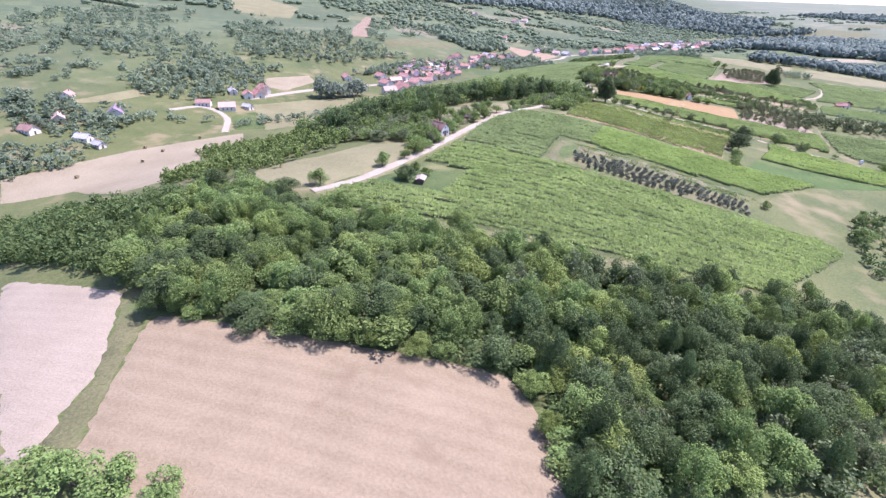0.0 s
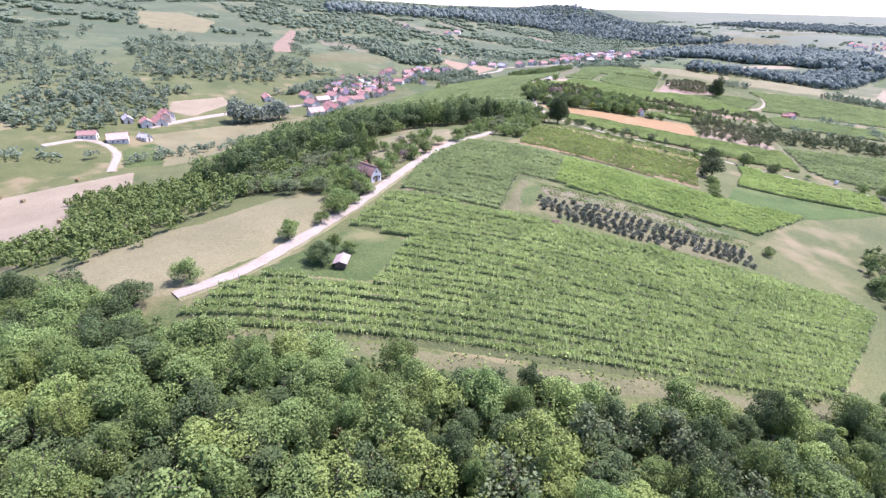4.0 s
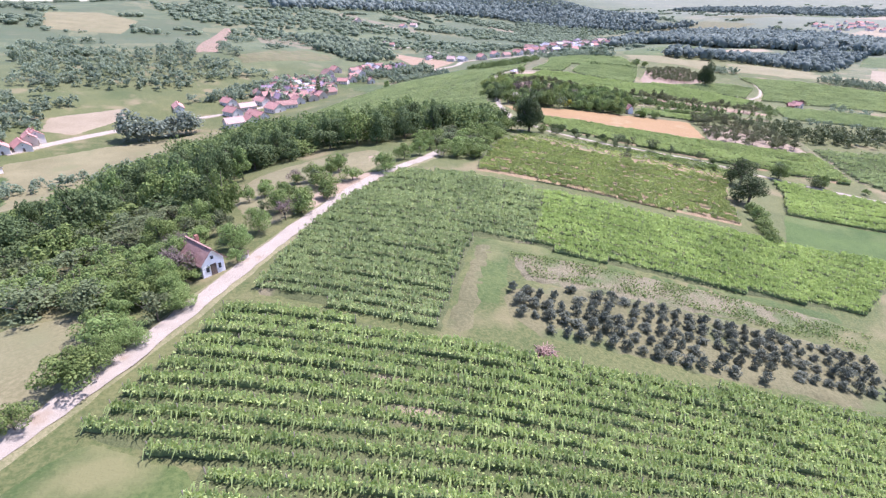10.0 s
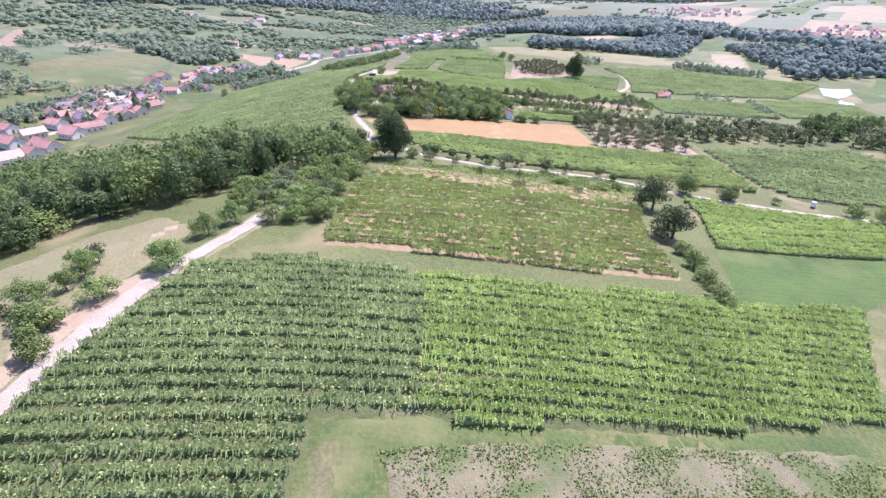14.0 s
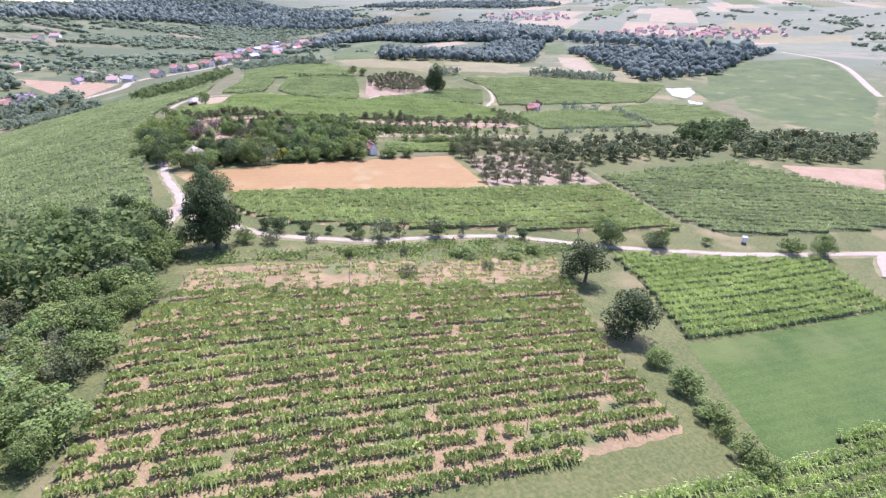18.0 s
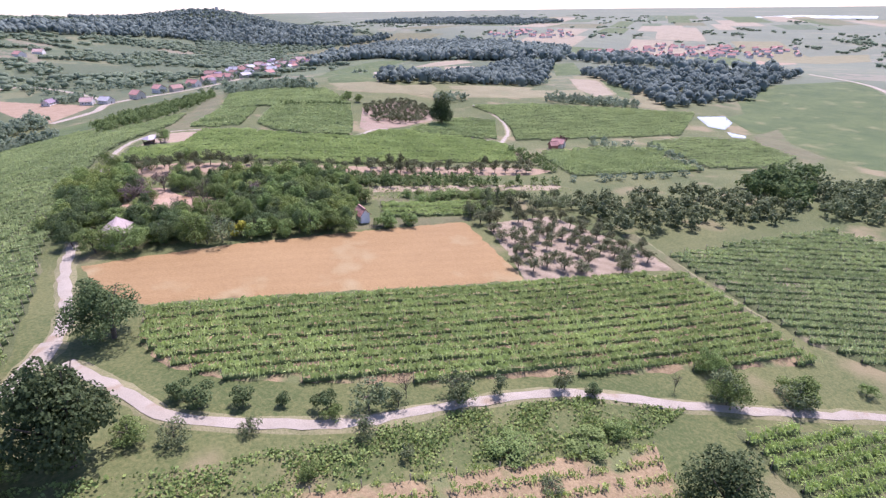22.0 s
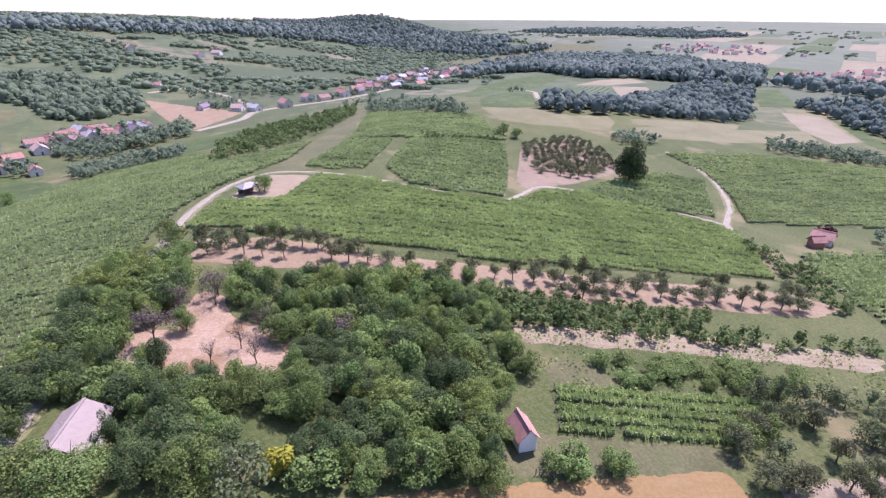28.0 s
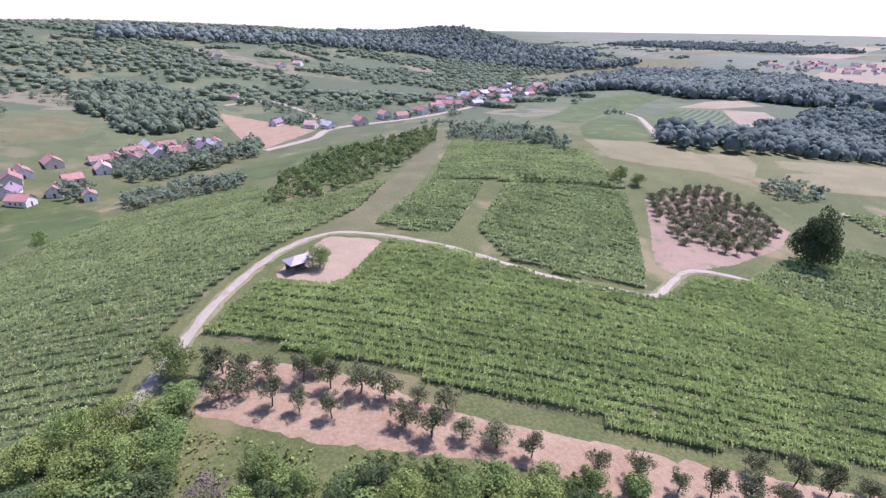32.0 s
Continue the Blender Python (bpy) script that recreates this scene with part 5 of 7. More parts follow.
for one in [
    ('bush', 134.2, 245.7, 2.6, 1.6),
    ('shrub', 104.8, 248.8, 2.6, 1.7),
    ('shrub', 120.2, 244.9, 2.0, 1.4),
    ('shrub', 91.0, 273.2, 3.2, 1.8),
    ('shrub', 97.9, 270.2, 2.4, 1.2),
    ('bush', 87.1, 275.9, 3.2, 2.0),
    ('dark', -9.6, 126.2, 4.2, 3.0),
    ('broad', -8.1, 132.1, 3.6, 1.6),
    ('bush', -5.0, 130.9, 2.8, 1.6),
    ('broad', -17.0, 137.1, 4.4, 2.6),
    ('broad', -30.9, 120.5, 4.6, 2.6),
    ('bush', -11.6, 145.2, 3.2, 1.8),
    ('broad', -8.9, 152.0, 4.5, 2.4),
    ('bush', 102.2, 153.9, 3.0, 1.8),
    ('bush', 137.3, 155.6, 4.2, 3.0),
    ('bush', 126.2, 141.0, 5.0, 3.4),
    ('broad', 28.3, 222.0, 5.2, 3.2),
    ('bush', 14.5, 212.2, 4.0, 3.2),
]:
    tree(*one)
for one in [
    ('bush', 20.1, 216.0, 3.6, 2.4),
    ('bush', 10.3, 197.7, 4.6, 3.0),
    ('bush', 1.2, 217.8, 2.6, 1.6),
    ('bush', 5.3, 213.5, 2.6, 1.5),
    ('bush', 8.1, 217.8, 2.8, 1.7),
    ('broad', 33.4, 233.1, 4.6, 2.4),
    ('broad', 38.0, 236.9, 4.6, 2.4),
    ('bush', 15.8, 229.0, 3.4, 2.0),
    ('broad', 44.5, 234.9, 3.8, 2.2),
    ('broad', 52.3, 233.3, 3.8, 2.2),
    ('broad', 50.0, 239.6, 3.6, 2.2),
    ('bush', 48.4, 234.8, 4.2, 2.8),
    ('bush', 50.3, 238.3, 3.6, 2.4),
    ('bush', 54.1, 236.5, 5.0, 3.6),
    ('bush', 52.4, 242.2, 3.6, 2.2),
    ('bush', 57.8, 247.9, 4.2, 2.8),
    ('bush', 60.7, 253.1, 4.2, 2.6),
    ('broad', 65.4, 258.4, 4.0, 2.6),
]:
    tree(*one)
for one in [
    ('broad', 159.4, 245.7, 4.4, 2.2),
    ('bush', 164.5, 235.1, 3.6, 2.2),
    ('bush', 122.0, 261.2, 3.0, 1.6),
    ('shrub', 108.4, 262.6, 3.0, 1.6),
    ('broad', 129.1, 430.8, 6.0, 2.6),
    ('broad', 107.0, 399.6, 7.0, 3.2),
    ('shrub', 111.4, 398.3, 5.0, 1.8),
    ('shrub', 115.9, 393.1, 5.4, 2.2),
    ('broad', 126.9, 394.9, 5.4, 2.2),
    ('broad', 237.6, 484.7, 6.0, 3.4),
    ('broad', 241.6, 479.3, 5.0, 3.0),
    ('broad', 49.6, 504.9, 6.0, 3.0),
    ('red', 274.3, 364.6, 5.0, 2.8),
    ('yellow', 119.1, 330.2, 4.2, 2.4),
    ('bush', 122.4, 328.1, 4.6, 3.4),
    ('bush', 150.2, 319.4, 4.2, 2.6),
    ('bush', 155.5, 317.6, 4.0, 2.2),
    ('bush', 149.0, 320.5, 3.0, 1.8),
]:
    tree(*one)
for one in [
    ('bare', 118.6, 351.4, 5.5, 2.4),
    ('slope', 72.0, 291.6, 6.4, 3.0),
    ('slope_pale', 73.6, 281.0, 5.0, 3.0),
    ('slope', 71.0, 278.0, 6.4, 3.0),
    ('slope', 75.8, 286.8, 6.4, 3.0),
    ('slope_pale', 72.5, 273.4, 5.0, 3.0),
    ('bush', 75.8, 276.5, 5.0, 3.0),
    ('slope', 72.5, 302.7, 6.4, 3.0),
    ('slope_pale', 74.9, 298.9, 5.0, 3.0),
    ('bare', 112.4, 353.4, 4.5, 2.0),
    ('bare', 116.6, 355.8, 5.2, 2.4),
    ('bare', 120.6, 358.8, 6.0, 3.0),
    ('bare', 114.0, 370.0, 6.0, 2.8),
    ('brownt', 105.4, 361.2, 6.8, 3.4),
    ('brownt', 114.3, 373.4, 5.5, 2.8),
    ('brownt', 108.4, 369.3, 5.5, 2.4),
    ('brownt', 131.6, 353.0, 5.2, 2.6),
    ('dark', 96.0, 366.7, 6.6, 3.6),
    ('dark', 91.5, 349.5, 6.5, 3.2),
    ('dark', 94.0, 354.5, 6.8, 3.4),
    ('dark', 90.2, 343.5, 5.6, 2.8),
    ('dark', 104.6, 349.0, 6.0, 3.0),
    ('dark', 108.0, 339.0, 6.2, 3.0),
    ('dark', 93.6, 361.6, 5.6, 3.0),
    ('broad', 109.2, 363.6, 4.6, 2.0),
    ('broad', 109.7, 330.4, 8.0, 3.4),
    ('shrub', 114.6, 329.3, 7.0, 3.4),
    ('broad', 98.8, 334.6, 6.0, 4.0),
    ('broad', 93.4, 337.6, 6.0, 4.0),
    ('broad', 122.8, 356.4, 5.0, 3.0),
    ('broad', 126.3, 356.9, 5.0, 3.0),
    ('bush', -39.8, 33.4, 4.5, 3.2),
    ('bush', -35.4, 34.2, 4.2, 3.0),
    ('bush', -30.5, 33.4, 4.0, 3.0),
    ('bush', -26.1, 33.3, 3.0, 2.2),
    ('bush', -6.9, 175.2, 3.4, 2.2),
    ('bush', -3.9, 172.7, 2.6, 1.8),
]:
    tree(*one)
for one in [
    ('shrub', -3.4, 175.2, 4.0, 1.8),
    ('brownt', -5.2, 173.8, 5.4, 2.8),
    ('brownt', -7.3, 182.4, 4.5, 2.4),
    ('brownt', -4.7, 178.8, 3.8, 2.0),
    ('bush', -10.2, 178.2, 4.0, 2.6),
    ('bush', -10.7, 172.8, 3.6, 2.4),
    ('bush', 2.4, 177.2, 3.0, 1.4),
    ('bush', 175.4, 315.8, 3.8, 2.4),
    ('bush', 180.3, 315.2, 3.4, 2.2),
    ('bush', 150.9, 319.4, 2.6, 2.0),
    ('bush', 155.9, 317.9, 2.2, 1.4),
    ('broad', -6.7, 178.1, 5.5, 2.8),
    ('broad', -11.0, 187.0, 6.0, 3.0),
    ('shrub', -2.0, 174.7, 2.6, 1.5),
    ('broad', -7.4, 195.3, 6.0, 3.0),
    ('broad', 1.1, 182.9, 5.0, 2.6),
    ('broad', 3.9, 189.5, 5.0, 2.4),
]:
    tree(*one)
for one in [
    ('bush', -8.6, 158.8, 4.0, 2.6),
    ('bush', -9.2, 150.8, 4.6, 3.0),
    ('bush', -8.6, 167.3, 4.0, 2.6),
    ('broad', 6.5, 199.3, 5.0, 2.6),
    ('broad', 11.9, 218.4, 4.6, 2.6),
    ('bush', 10.3, 204.1, 3.6, 2.2),
    ('broad', 17.5, 225.0, 4.6, 2.2),
    ('broad', -3.8, 166.8, 4.6, 2.2),
    ('broad', -6.7, 171.2, 5.5, 2.4),
    ('bush', -10.8, 160.7, 3.4, 2.3),
    ('broad', -9.2, 164.0, 3.2, 1.7),
    ('broad', -7.3, 154.5, 3.8, 1.9),
    ('bush', -8.5, 167.4, 3.3, 2.1),
    ('broad', -6.1, 169.7, 4.1, 2.4),
    ('broad', -2.7, 164.6, 3.3, 2.5),
    ('shrub', -15.3, 167.6, 4.1, 2.4),
    ('bush', -13.8, 171.7, 3.2, 1.9),
    ('shrub', -4.7, 162.5, 4.3, 2.4),
]:
    tree(*one)
for one in [
    ('broad', -6.0, 158.0, 3.1, 2.2),
    ('broad', 60.8, 290.2, 5.3, 2.6),
    ('slope', 66.0, 290.9, 5.4, 2.5),
    ('broad', 61.9, 275.3, 6.2, 2.4),
    ('slope_pale', 67.0, 275.1, 5.6, 3.3),
    ('broad', 71.5, 280.8, 4.9, 2.8),
    ('slope_pale', 59.5, 265.1, 5.4, 2.6),
    ('slope_pale', 63.9, 264.6, 5.0, 3.2),
    ('slope', 67.5, 266.8, 4.6, 3.0),
    ('slope_pale', 58.5, 256.4, 5.5, 3.0),
    ('broad', 74.5, 286.5, 5.2, 3.4),
    ('slope', 65.6, 304.0, 4.6, 3.3),
    ('broad', 61.0, 308.9, 5.8, 2.7),
    ('slope_pale', 70.6, 295.9, 5.4, 3.0),
    ('pale', 97.6, 387.4, 6.8, 2.7),
    ('pale', 102.7, 388.7, 6.4, 2.9),
    ('pale', 94.8, 383.9, 5.2, 3.5),
    ('broad', 108.7, 383.1, 5.9, 2.6),
]:
    tree(*one)
for one in [
    ('pale', 102.3, 380.8, 6.8, 3.6),
    ('broad', 109.4, 390.8, 5.0, 2.9),
    ('pale', 106.3, 380.4, 6.6, 3.0),
    ('bush', 129.6, 372.7, 3.8, 2.2),
    ('broad', 134.4, 371.6, 3.8, 2.2),
    ('bush', 139.5, 370.9, 3.9, 2.0),
    ('bush', 144.3, 369.3, 4.0, 2.3),
    ('broad', 149.4, 368.2, 4.6, 2.5),
    ('broad', 154.5, 366.9, 4.6, 2.3),
    ('bush', 159.8, 365.8, 3.6, 2.0),
    ('bush', 15.3, 221.7, 3.7, 1.7),
    ('shrub', 18.4, 229.6, 4.2, 1.4),
    ('brownt', 7.5, 219.1, 3.4, 2.0),
    ('broad', 2.1, 210.5, 3.6, 2.0),
    ('bush', -0.9, 208.3, 3.9, 1.6),
    ('bush', 7.5, 205.5, 4.3, 1.8),
    ('shrub', 3.2, 198.8, 3.0, 1.5),
    ('brownt', 7.9, 194.3, 4.2, 2.4),
]:
    tree(*one)
for one in [
    ('bush', -4.2, 205.5, 4.0, 1.8),
    ('bush', 11.1, 200.7, 4.3, 1.6),
    ('shrub', 12.4, 215.1, 3.9, 1.8),
    ('bush', 15.3, 204.8, 4.0, 2.3),
    ('pale', 153.7, 347.0, 4.7, 2.8),
    ('broad', 154.2, 340.6, 5.5, 2.2),
    ('pale', 148.6, 334.2, 4.3, 2.5),
    ('pale', 142.5, 329.4, 4.5, 2.4),
    ('broad', 138.6, 325.0, 5.8, 2.3),
    ('broad', 155.3, 337.4, 4.2, 2.8),
    ('broad', 134.5, 325.5, 5.8, 2.4),
    ('broad', 132.0, 330.0, 5.8, 2.3),
    ('fruit', 178.4, 316.4, 4.2, 2.1),
    ('fruit', 173.3, 315.0, 4.7, 2.1),
    ('shrub', 177.4, 311.6, 3.8, 2.3),
    ('fruit', 187.8, 313.7, 4.3, 1.9),
    ('fruit', 184.9, 308.9, 4.5, 1.8),
    ('shrub', 192.7, 309.7, 4.3, 2.2),
]:
    tree(*one)
for one in [
    ('fruit', 175.8, 307.6, 4.5, 2.2),
    ('fruit', 181.4, 305.5, 4.8, 1.9),
    ('fruit', 171.8, 309.9, 4.1, 2.3),
    ('fruit', 187.0, 305.3, 4.3, 1.8),
    ('bush', -10.4, 127.2, 3.0, 2.2),
]:
    tree(*one)

# ---- distant woods, hedges and copses ----
FAR_WOODS = [
    ('hillside_wood', 9.0, 7.0, [(-253.5, 628.9), (-169.8, 582.7), (-121.2, 645.5), (-98.7, 591.3), (-71.8, 604.6), (-58.4, 567.7), (-98.0, 515.1), (-134.8, 494.7), (-185.4, 479.8)]),
    ('valley_poplars', 4.5, 15.0, [(-101.0, 404.5), (-69.0, 421.0), (-65.5, 413.5), (-96.4, 398.5)]),
    ('valley_copse', 8.0, 7.0, [(-66.4, 517.4), (-47.1, 540.2), (-39.9, 510.2), (-58.2, 500.5)]),
    ('hillside_copse', 8.0, 7.0, [(7.8, 728.8), (12.7, 802.0), (45.4, 829.2), (79.9, 739.2), (56.7, 714.7), (28.0, 695.4)]),
    ('stream_trees', 6.0, 7.0, [(39.4, 619.8), (62.8, 632.3), (105.8, 673.4), (110.7, 654.8), (67.0, 608.0), (46.2, 603.6)]),
    ('stream_trees', 6.0, 6.0, [(56.2, 565.9), (70.9, 586.0), (89.9, 590.3), (107.2, 555.2), (96.9, 541.9), (65.5, 541.5)]),
    ('stream_trees', 6.0, 6.0, [(23.7, 593.2), (37.2, 600.3), (45.5, 576.2), (34.2, 573.4)]),
    ('ridge_end_trees', 6.0, 6.0, [(222.2, 636.6), (247.7, 635.9), (248.5, 540.2), (239.4, 528.7), (221.5, 548.2), (209.6, 596.2)]),
    ('forest_hill', 9.0, 14.0, [(411.4, 874.9), (512.4, 944.5), (580.1, 954.7), (553.5, 831.0), (609.8, 798.4), (616.0, 732.2), (631.8, 686.0), (649.6, 663.8), (884.0, 824.7), (932.3, 1010.0), (904.9, 1101.6), (839.8, 1169.3), (758.5, 1228.9), (562.3, 1094.1)]),
    ('slope_wood', 7.0, 8.0, [(290.5, 531.2), (312.2, 563.1), (327.9, 552.6), (394.1, 570.7), (455.1, 634.7), (496.4, 636.9), (564.7, 687.0), (602.0, 679.0), (618.2, 641.9), (430.3, 511.6), (379.5, 510.3), (342.5, 510.3), (298.3, 516.6)]),
    ('horizon_forest', 15.0, 15.0, [(-92.3, 1124.5), (-17.3, 1212.5), (87.0, 1295.7), (198.3, 1401.1), (364.1, 1490.9), (525.6, 1441.2), (782.4, 1387.8), (867.6, 1531.1), (570.1, 1564.3), (386.4, 1592.8), (209.7, 1526.9), (4.6, 1354.5), (-113.4, 1222.4)]),
    ('plain_forest', 14.0, 12.0, [(647.7, 1294.5), (811.2, 1307.3), (897.6, 1371.6), (723.7, 1388.2)]),
    ('plain_forest', 22.0, 14.0, [(1398.4, 2327.9), (1592.3, 1637.9), (1949.0, 1660.0), (2085.7, 2103.4), (1698.6, 2495.8)]),
    ('plain_forest', 16.0, 12.0, [(676.9, 672.9), (661.2, 563.8), (624.2, 434.7), (693.4, 400.0), (698.3, 465.8), (802.0, 667.4)]),
    ('cone_forest', 13.0, 12.0, [(197.1, 1376.1), (284.8, 1402.6), (389.6, 1437.7), (488.6, 1403.8), (588.4, 1351.3), (686.5, 1283.7), (736.9, 1423.5), (682.2, 1613.3), (447.7, 1640.4), (219.7, 1553.1)]),
    ('village_belt', 6.0, 7.0, [(39.9, 615.9), (72.1, 623.4), (108.9, 675.5), (108.5, 695.0), (68.3, 649.3), (36.5, 630.0)]),
    ('village_belt', 7.0, 8.0, [(-31.6, 515.7), (-23.2, 530.9), (-24.0, 561.9), (-32.9, 560.7)]),
    ('hillside_wood', 9.0, 8.0, [(-41.6, 830.6), (-6.7, 874.0), (43.4, 840.4), (74.5, 791.1), (80.3, 719.6), (54.9, 724.4), (24.8, 722.5), (-6.4, 743.7)]),
    ('plain_wood', 9.0, 8.0, [(561.3, 567.4), (602.6, 555.5), (638.2, 463.1), (690.4, 404.2), (503.0, 379.3), (436.5, 399.6), (482.7, 453.9)]),
    ('field_hedge', 5.0, 5.0, [(377.8, 457.5), (429.2, 414.8), (412.2, 405.3), (359.3, 442.7)]),
    ('hedge_line', 4.0, 3.5, [(309.6, 343.4), (315.5, 342.7), (283.4, 303.0), (277.6, 302.5)]),
    ('hedge_line', 5.0, 5.0, [(290.6, 359.7), (307.1, 344.6), (299.8, 340.7), (284.9, 355.9)]),
    ('hedge_line', 4.0, 3.0, [(226.2, 324.5), (279.2, 302.2), (274.6, 300.4), (223.3, 322.4)]),
    ('orchard_edge', 5.0, 4.0, [(287.6, 474.5), (310.0, 478.9), (312.2, 461.7), (285.8, 456.9)]),
    ('valley_hedge', 5.0, 4.0, [(-127.9, 315.9), (-67.3, 365.1), (-63.7, 348.9), (-124.0, 305.4)]),
    ('valley_scrub', 6.0, 5.0, [(-215.9, 244.4), (-185.8, 246.9), (-167.2, 243.2), (-177.2, 224.9), (-190.3, 208.4)]),
    ('valley_scrub', 6.0, 6.0, [(-225.3, 306.7), (-185.9, 286.8), (-187.5, 263.6), (-222.0, 260.5), (-250.1, 297.0)]),
    ('hill_scrub', 8.0, 7.0, [(-227.6, 364.2), (-179.0, 462.2), (-139.0, 421.4), (-166.0, 342.1), (-194.5, 342.4)]),
]
for what, gap, tall, poly in FAR_WOODS:
    at = scatter(poly, gap)
    if len(at):
        close = np.hypot(at[:, 0].mean() - 120, at[:, 1].mean() - 260) < 420
        dark = "forest" in what or what == "slope_wood" or what == "plain_wood"
        kind = "leaf_silver" if what == "valley_poplars" else "leaf_blue_haze" if dark else "leaf_far_haze"
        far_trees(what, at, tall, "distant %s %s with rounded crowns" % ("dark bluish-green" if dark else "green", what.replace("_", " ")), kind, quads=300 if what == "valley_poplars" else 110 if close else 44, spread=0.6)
for what, gap, low, high, poly in [
    ('vine_hedge', 2.4, 1.6, 2.8, [(201.2, 492.5), (231.9, 479.9), (229.2, 474.2), (199.4, 484.9)]),
    ('valley_thicket', 4.2, 3.0, 5.5, [(-121.4, 245.7), (-105.8, 256.6), (-68.3, 228.2), (-58.2, 279.4), (-46.5, 328.5), (-21.0, 213.2), (-29.2, 176.4), (-40.1, 156.1), (-48.4, 137.8), (-55.6, 135.3), (-87.1, 150.7), (-107.0, 186.3), (-77.8, 169.3)]),
    ('field_thicket', 5.2, 2.6, 4.8, [(135.4, 160.4), (152.6, 167.9), (149.8, 156.1), (113.5, 115.9), (111.6, 118.3), (118.3, 135.7)]),
    ('plum_thicket', 2.1, 1.6, 3.0, [(129.7, 378.0), (142.3, 373.2), (154.9, 368.5), (168.1, 357.2), (183.6, 350.9), (200.3, 342.2), (196.4, 338.1), (177.3, 344.8), (163.6, 351.1), (159.5, 349.7), (153.2, 355.9), (143.3, 362.5), (135.0, 369.5)]),
    ('plum_hedge', 2.9, 2.6, 4.4, [(162.3, 353.2), (180.3, 344.5), (206.5, 329.8), (222.3, 323.3), (218.8, 321.5), (194.6, 332.1), (167.6, 344.2), (159.5, 348.6)]),
    ('pond_grove', 4.4, 3.4, 5.6, [(202.6, 305.5), (221.5, 300.4), (247.3, 294.3), (256.3, 280.3), (254.8, 262.4), (244.8, 260.8), (224.4, 272.3), (201.7, 280.7), (194.2, 289.3)]),
    ('pine_grove', 4.2, 5.0, 7.5, [(270.7, 288.1), (299.9, 284.4), (319.0, 276.5), (258.5, 263.6), (262.5, 278.3)]),
    ('ridge_scrub', 6.0, 3.5, 5.5, [(116.0, 494.1), (121.6, 550.3), (145.6, 623.4), (189.4, 649.5), (222.1, 675.3), (207.3, 614.9), (163.5, 520.6), (139.4, 492.2), (122.0, 483.2)]),
    ('track_hedge', 3.0, 2.4, 3.6, [(248.1, 370.9), (245.9, 363.4), (243.7, 351.4), (233.5, 335.4), (229.4, 334.1), (233.6, 347.6), (240.5, 362.7)]),
    ('pond_grove', 4.6, 4.0, 6.5, [(292.0, 272.6), (308.5, 255.2), (319.5, 230.6), (283.9, 223.6), (267.1, 239.6), (254.3, 254.2)]),
]:
    far_trees(what, scatter(poly, gap), (low + high) / 2, "dense dark green " + what.replace("_", " ") + " on the slope", "leaf_grey" if "pond" in what else "leaf" if "valley" in what else "leaf_mixed", 200)

clumps = []
waves = [(rng.uniform(-1, 1, 2) * k, rng.uniform(0, 6.28), a) for k, a in ((0.012, 1.0), (0.02, 0.9), (0.03, 0.8), (0.045, 0.7), (0.07, 0.5), (0.1, 0.4)) for _ in range(3)]
slopes = scatter([(-1000, 420), (-150, 420), (-120, 500), (60, 700), (330, 900), (560, 1060), (900, 1300), (900, 2300), (-1000, 2300)], 14.0)
cover = sum(a * np.sin(slopes[:, 0] * k[0] + slopes[:, 1] * k[1] + ph) for k, ph, a in waves)
near = np.hypot(slopes[:, 0] - 100, slopes[:, 1] - 300)
clumps.append(slopes[(cover > -0.15) & (near < 1500) | (cover > 0.3)])
for _ in range(420):
    x, y = rng.uniform(-900, 700), rng.uniform(380, 2100)
    if x > 60 and y < 660 or abs(x - 15) < 75 and y < 620:
        continue
    ang = rng.uniform(0, 3.14)
    st = np.arange(rng.integers(4, 18))[:, None] * 5.0
    clumps.append(np.array([x, y]) + st * np.array([math.cos(ang), math.sin(ang)]) + rng.normal(0, 1.5, (len(st), 2)))
for _ in range(90):
    x, y = rng.uniform(-480, -150), rng.uniform(120, 620)
    clumps.append(np.array([x, y]) + rng.normal(0, 1, (rng.integers(3, 12), 2)) * rng.uniform(6, 16))
for _ in range(260):
    x, y = rng.uniform(500, 2600), rng.uniform(-200, 2600)
    ang = rng.normal(0.5, 0.25)
    s = rng.normal(0, 1, (rng.integers(4, 16), 1)) * rng.uniform(15, 60)
    clumps.append(np.array([x, y]) + s * np.array([math.cos(ang), math.sin(ang)]) + rng.normal(0, 5, (len(s), 2)))
clumps = np.vstack(clumps)
free = np.ones(len(clumps), bool)
for poly in OPEN:
    free &= ~inside(poly, clumps[:, 0], clumps[:, 1])
clumps = clumps[free]
away = np.hypot(clumps[:, 0] - 60, clumps[:, 1] - 200)
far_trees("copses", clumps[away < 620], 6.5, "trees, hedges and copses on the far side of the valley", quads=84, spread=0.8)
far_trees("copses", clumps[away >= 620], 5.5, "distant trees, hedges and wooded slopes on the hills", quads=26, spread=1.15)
# the wooded cone-shaped hill and its shoulder
cone = scatter([(596 + 330 * math.cos(a), 1745 + 400 * math.sin(a)) for a in np.arange(0, 6.28, 0.3)], 13)
far_trees("hill_forest", cone, 8, "dark forest covering the distant cone-shaped hill", "leaf_blue_haze", 34, 0.7)


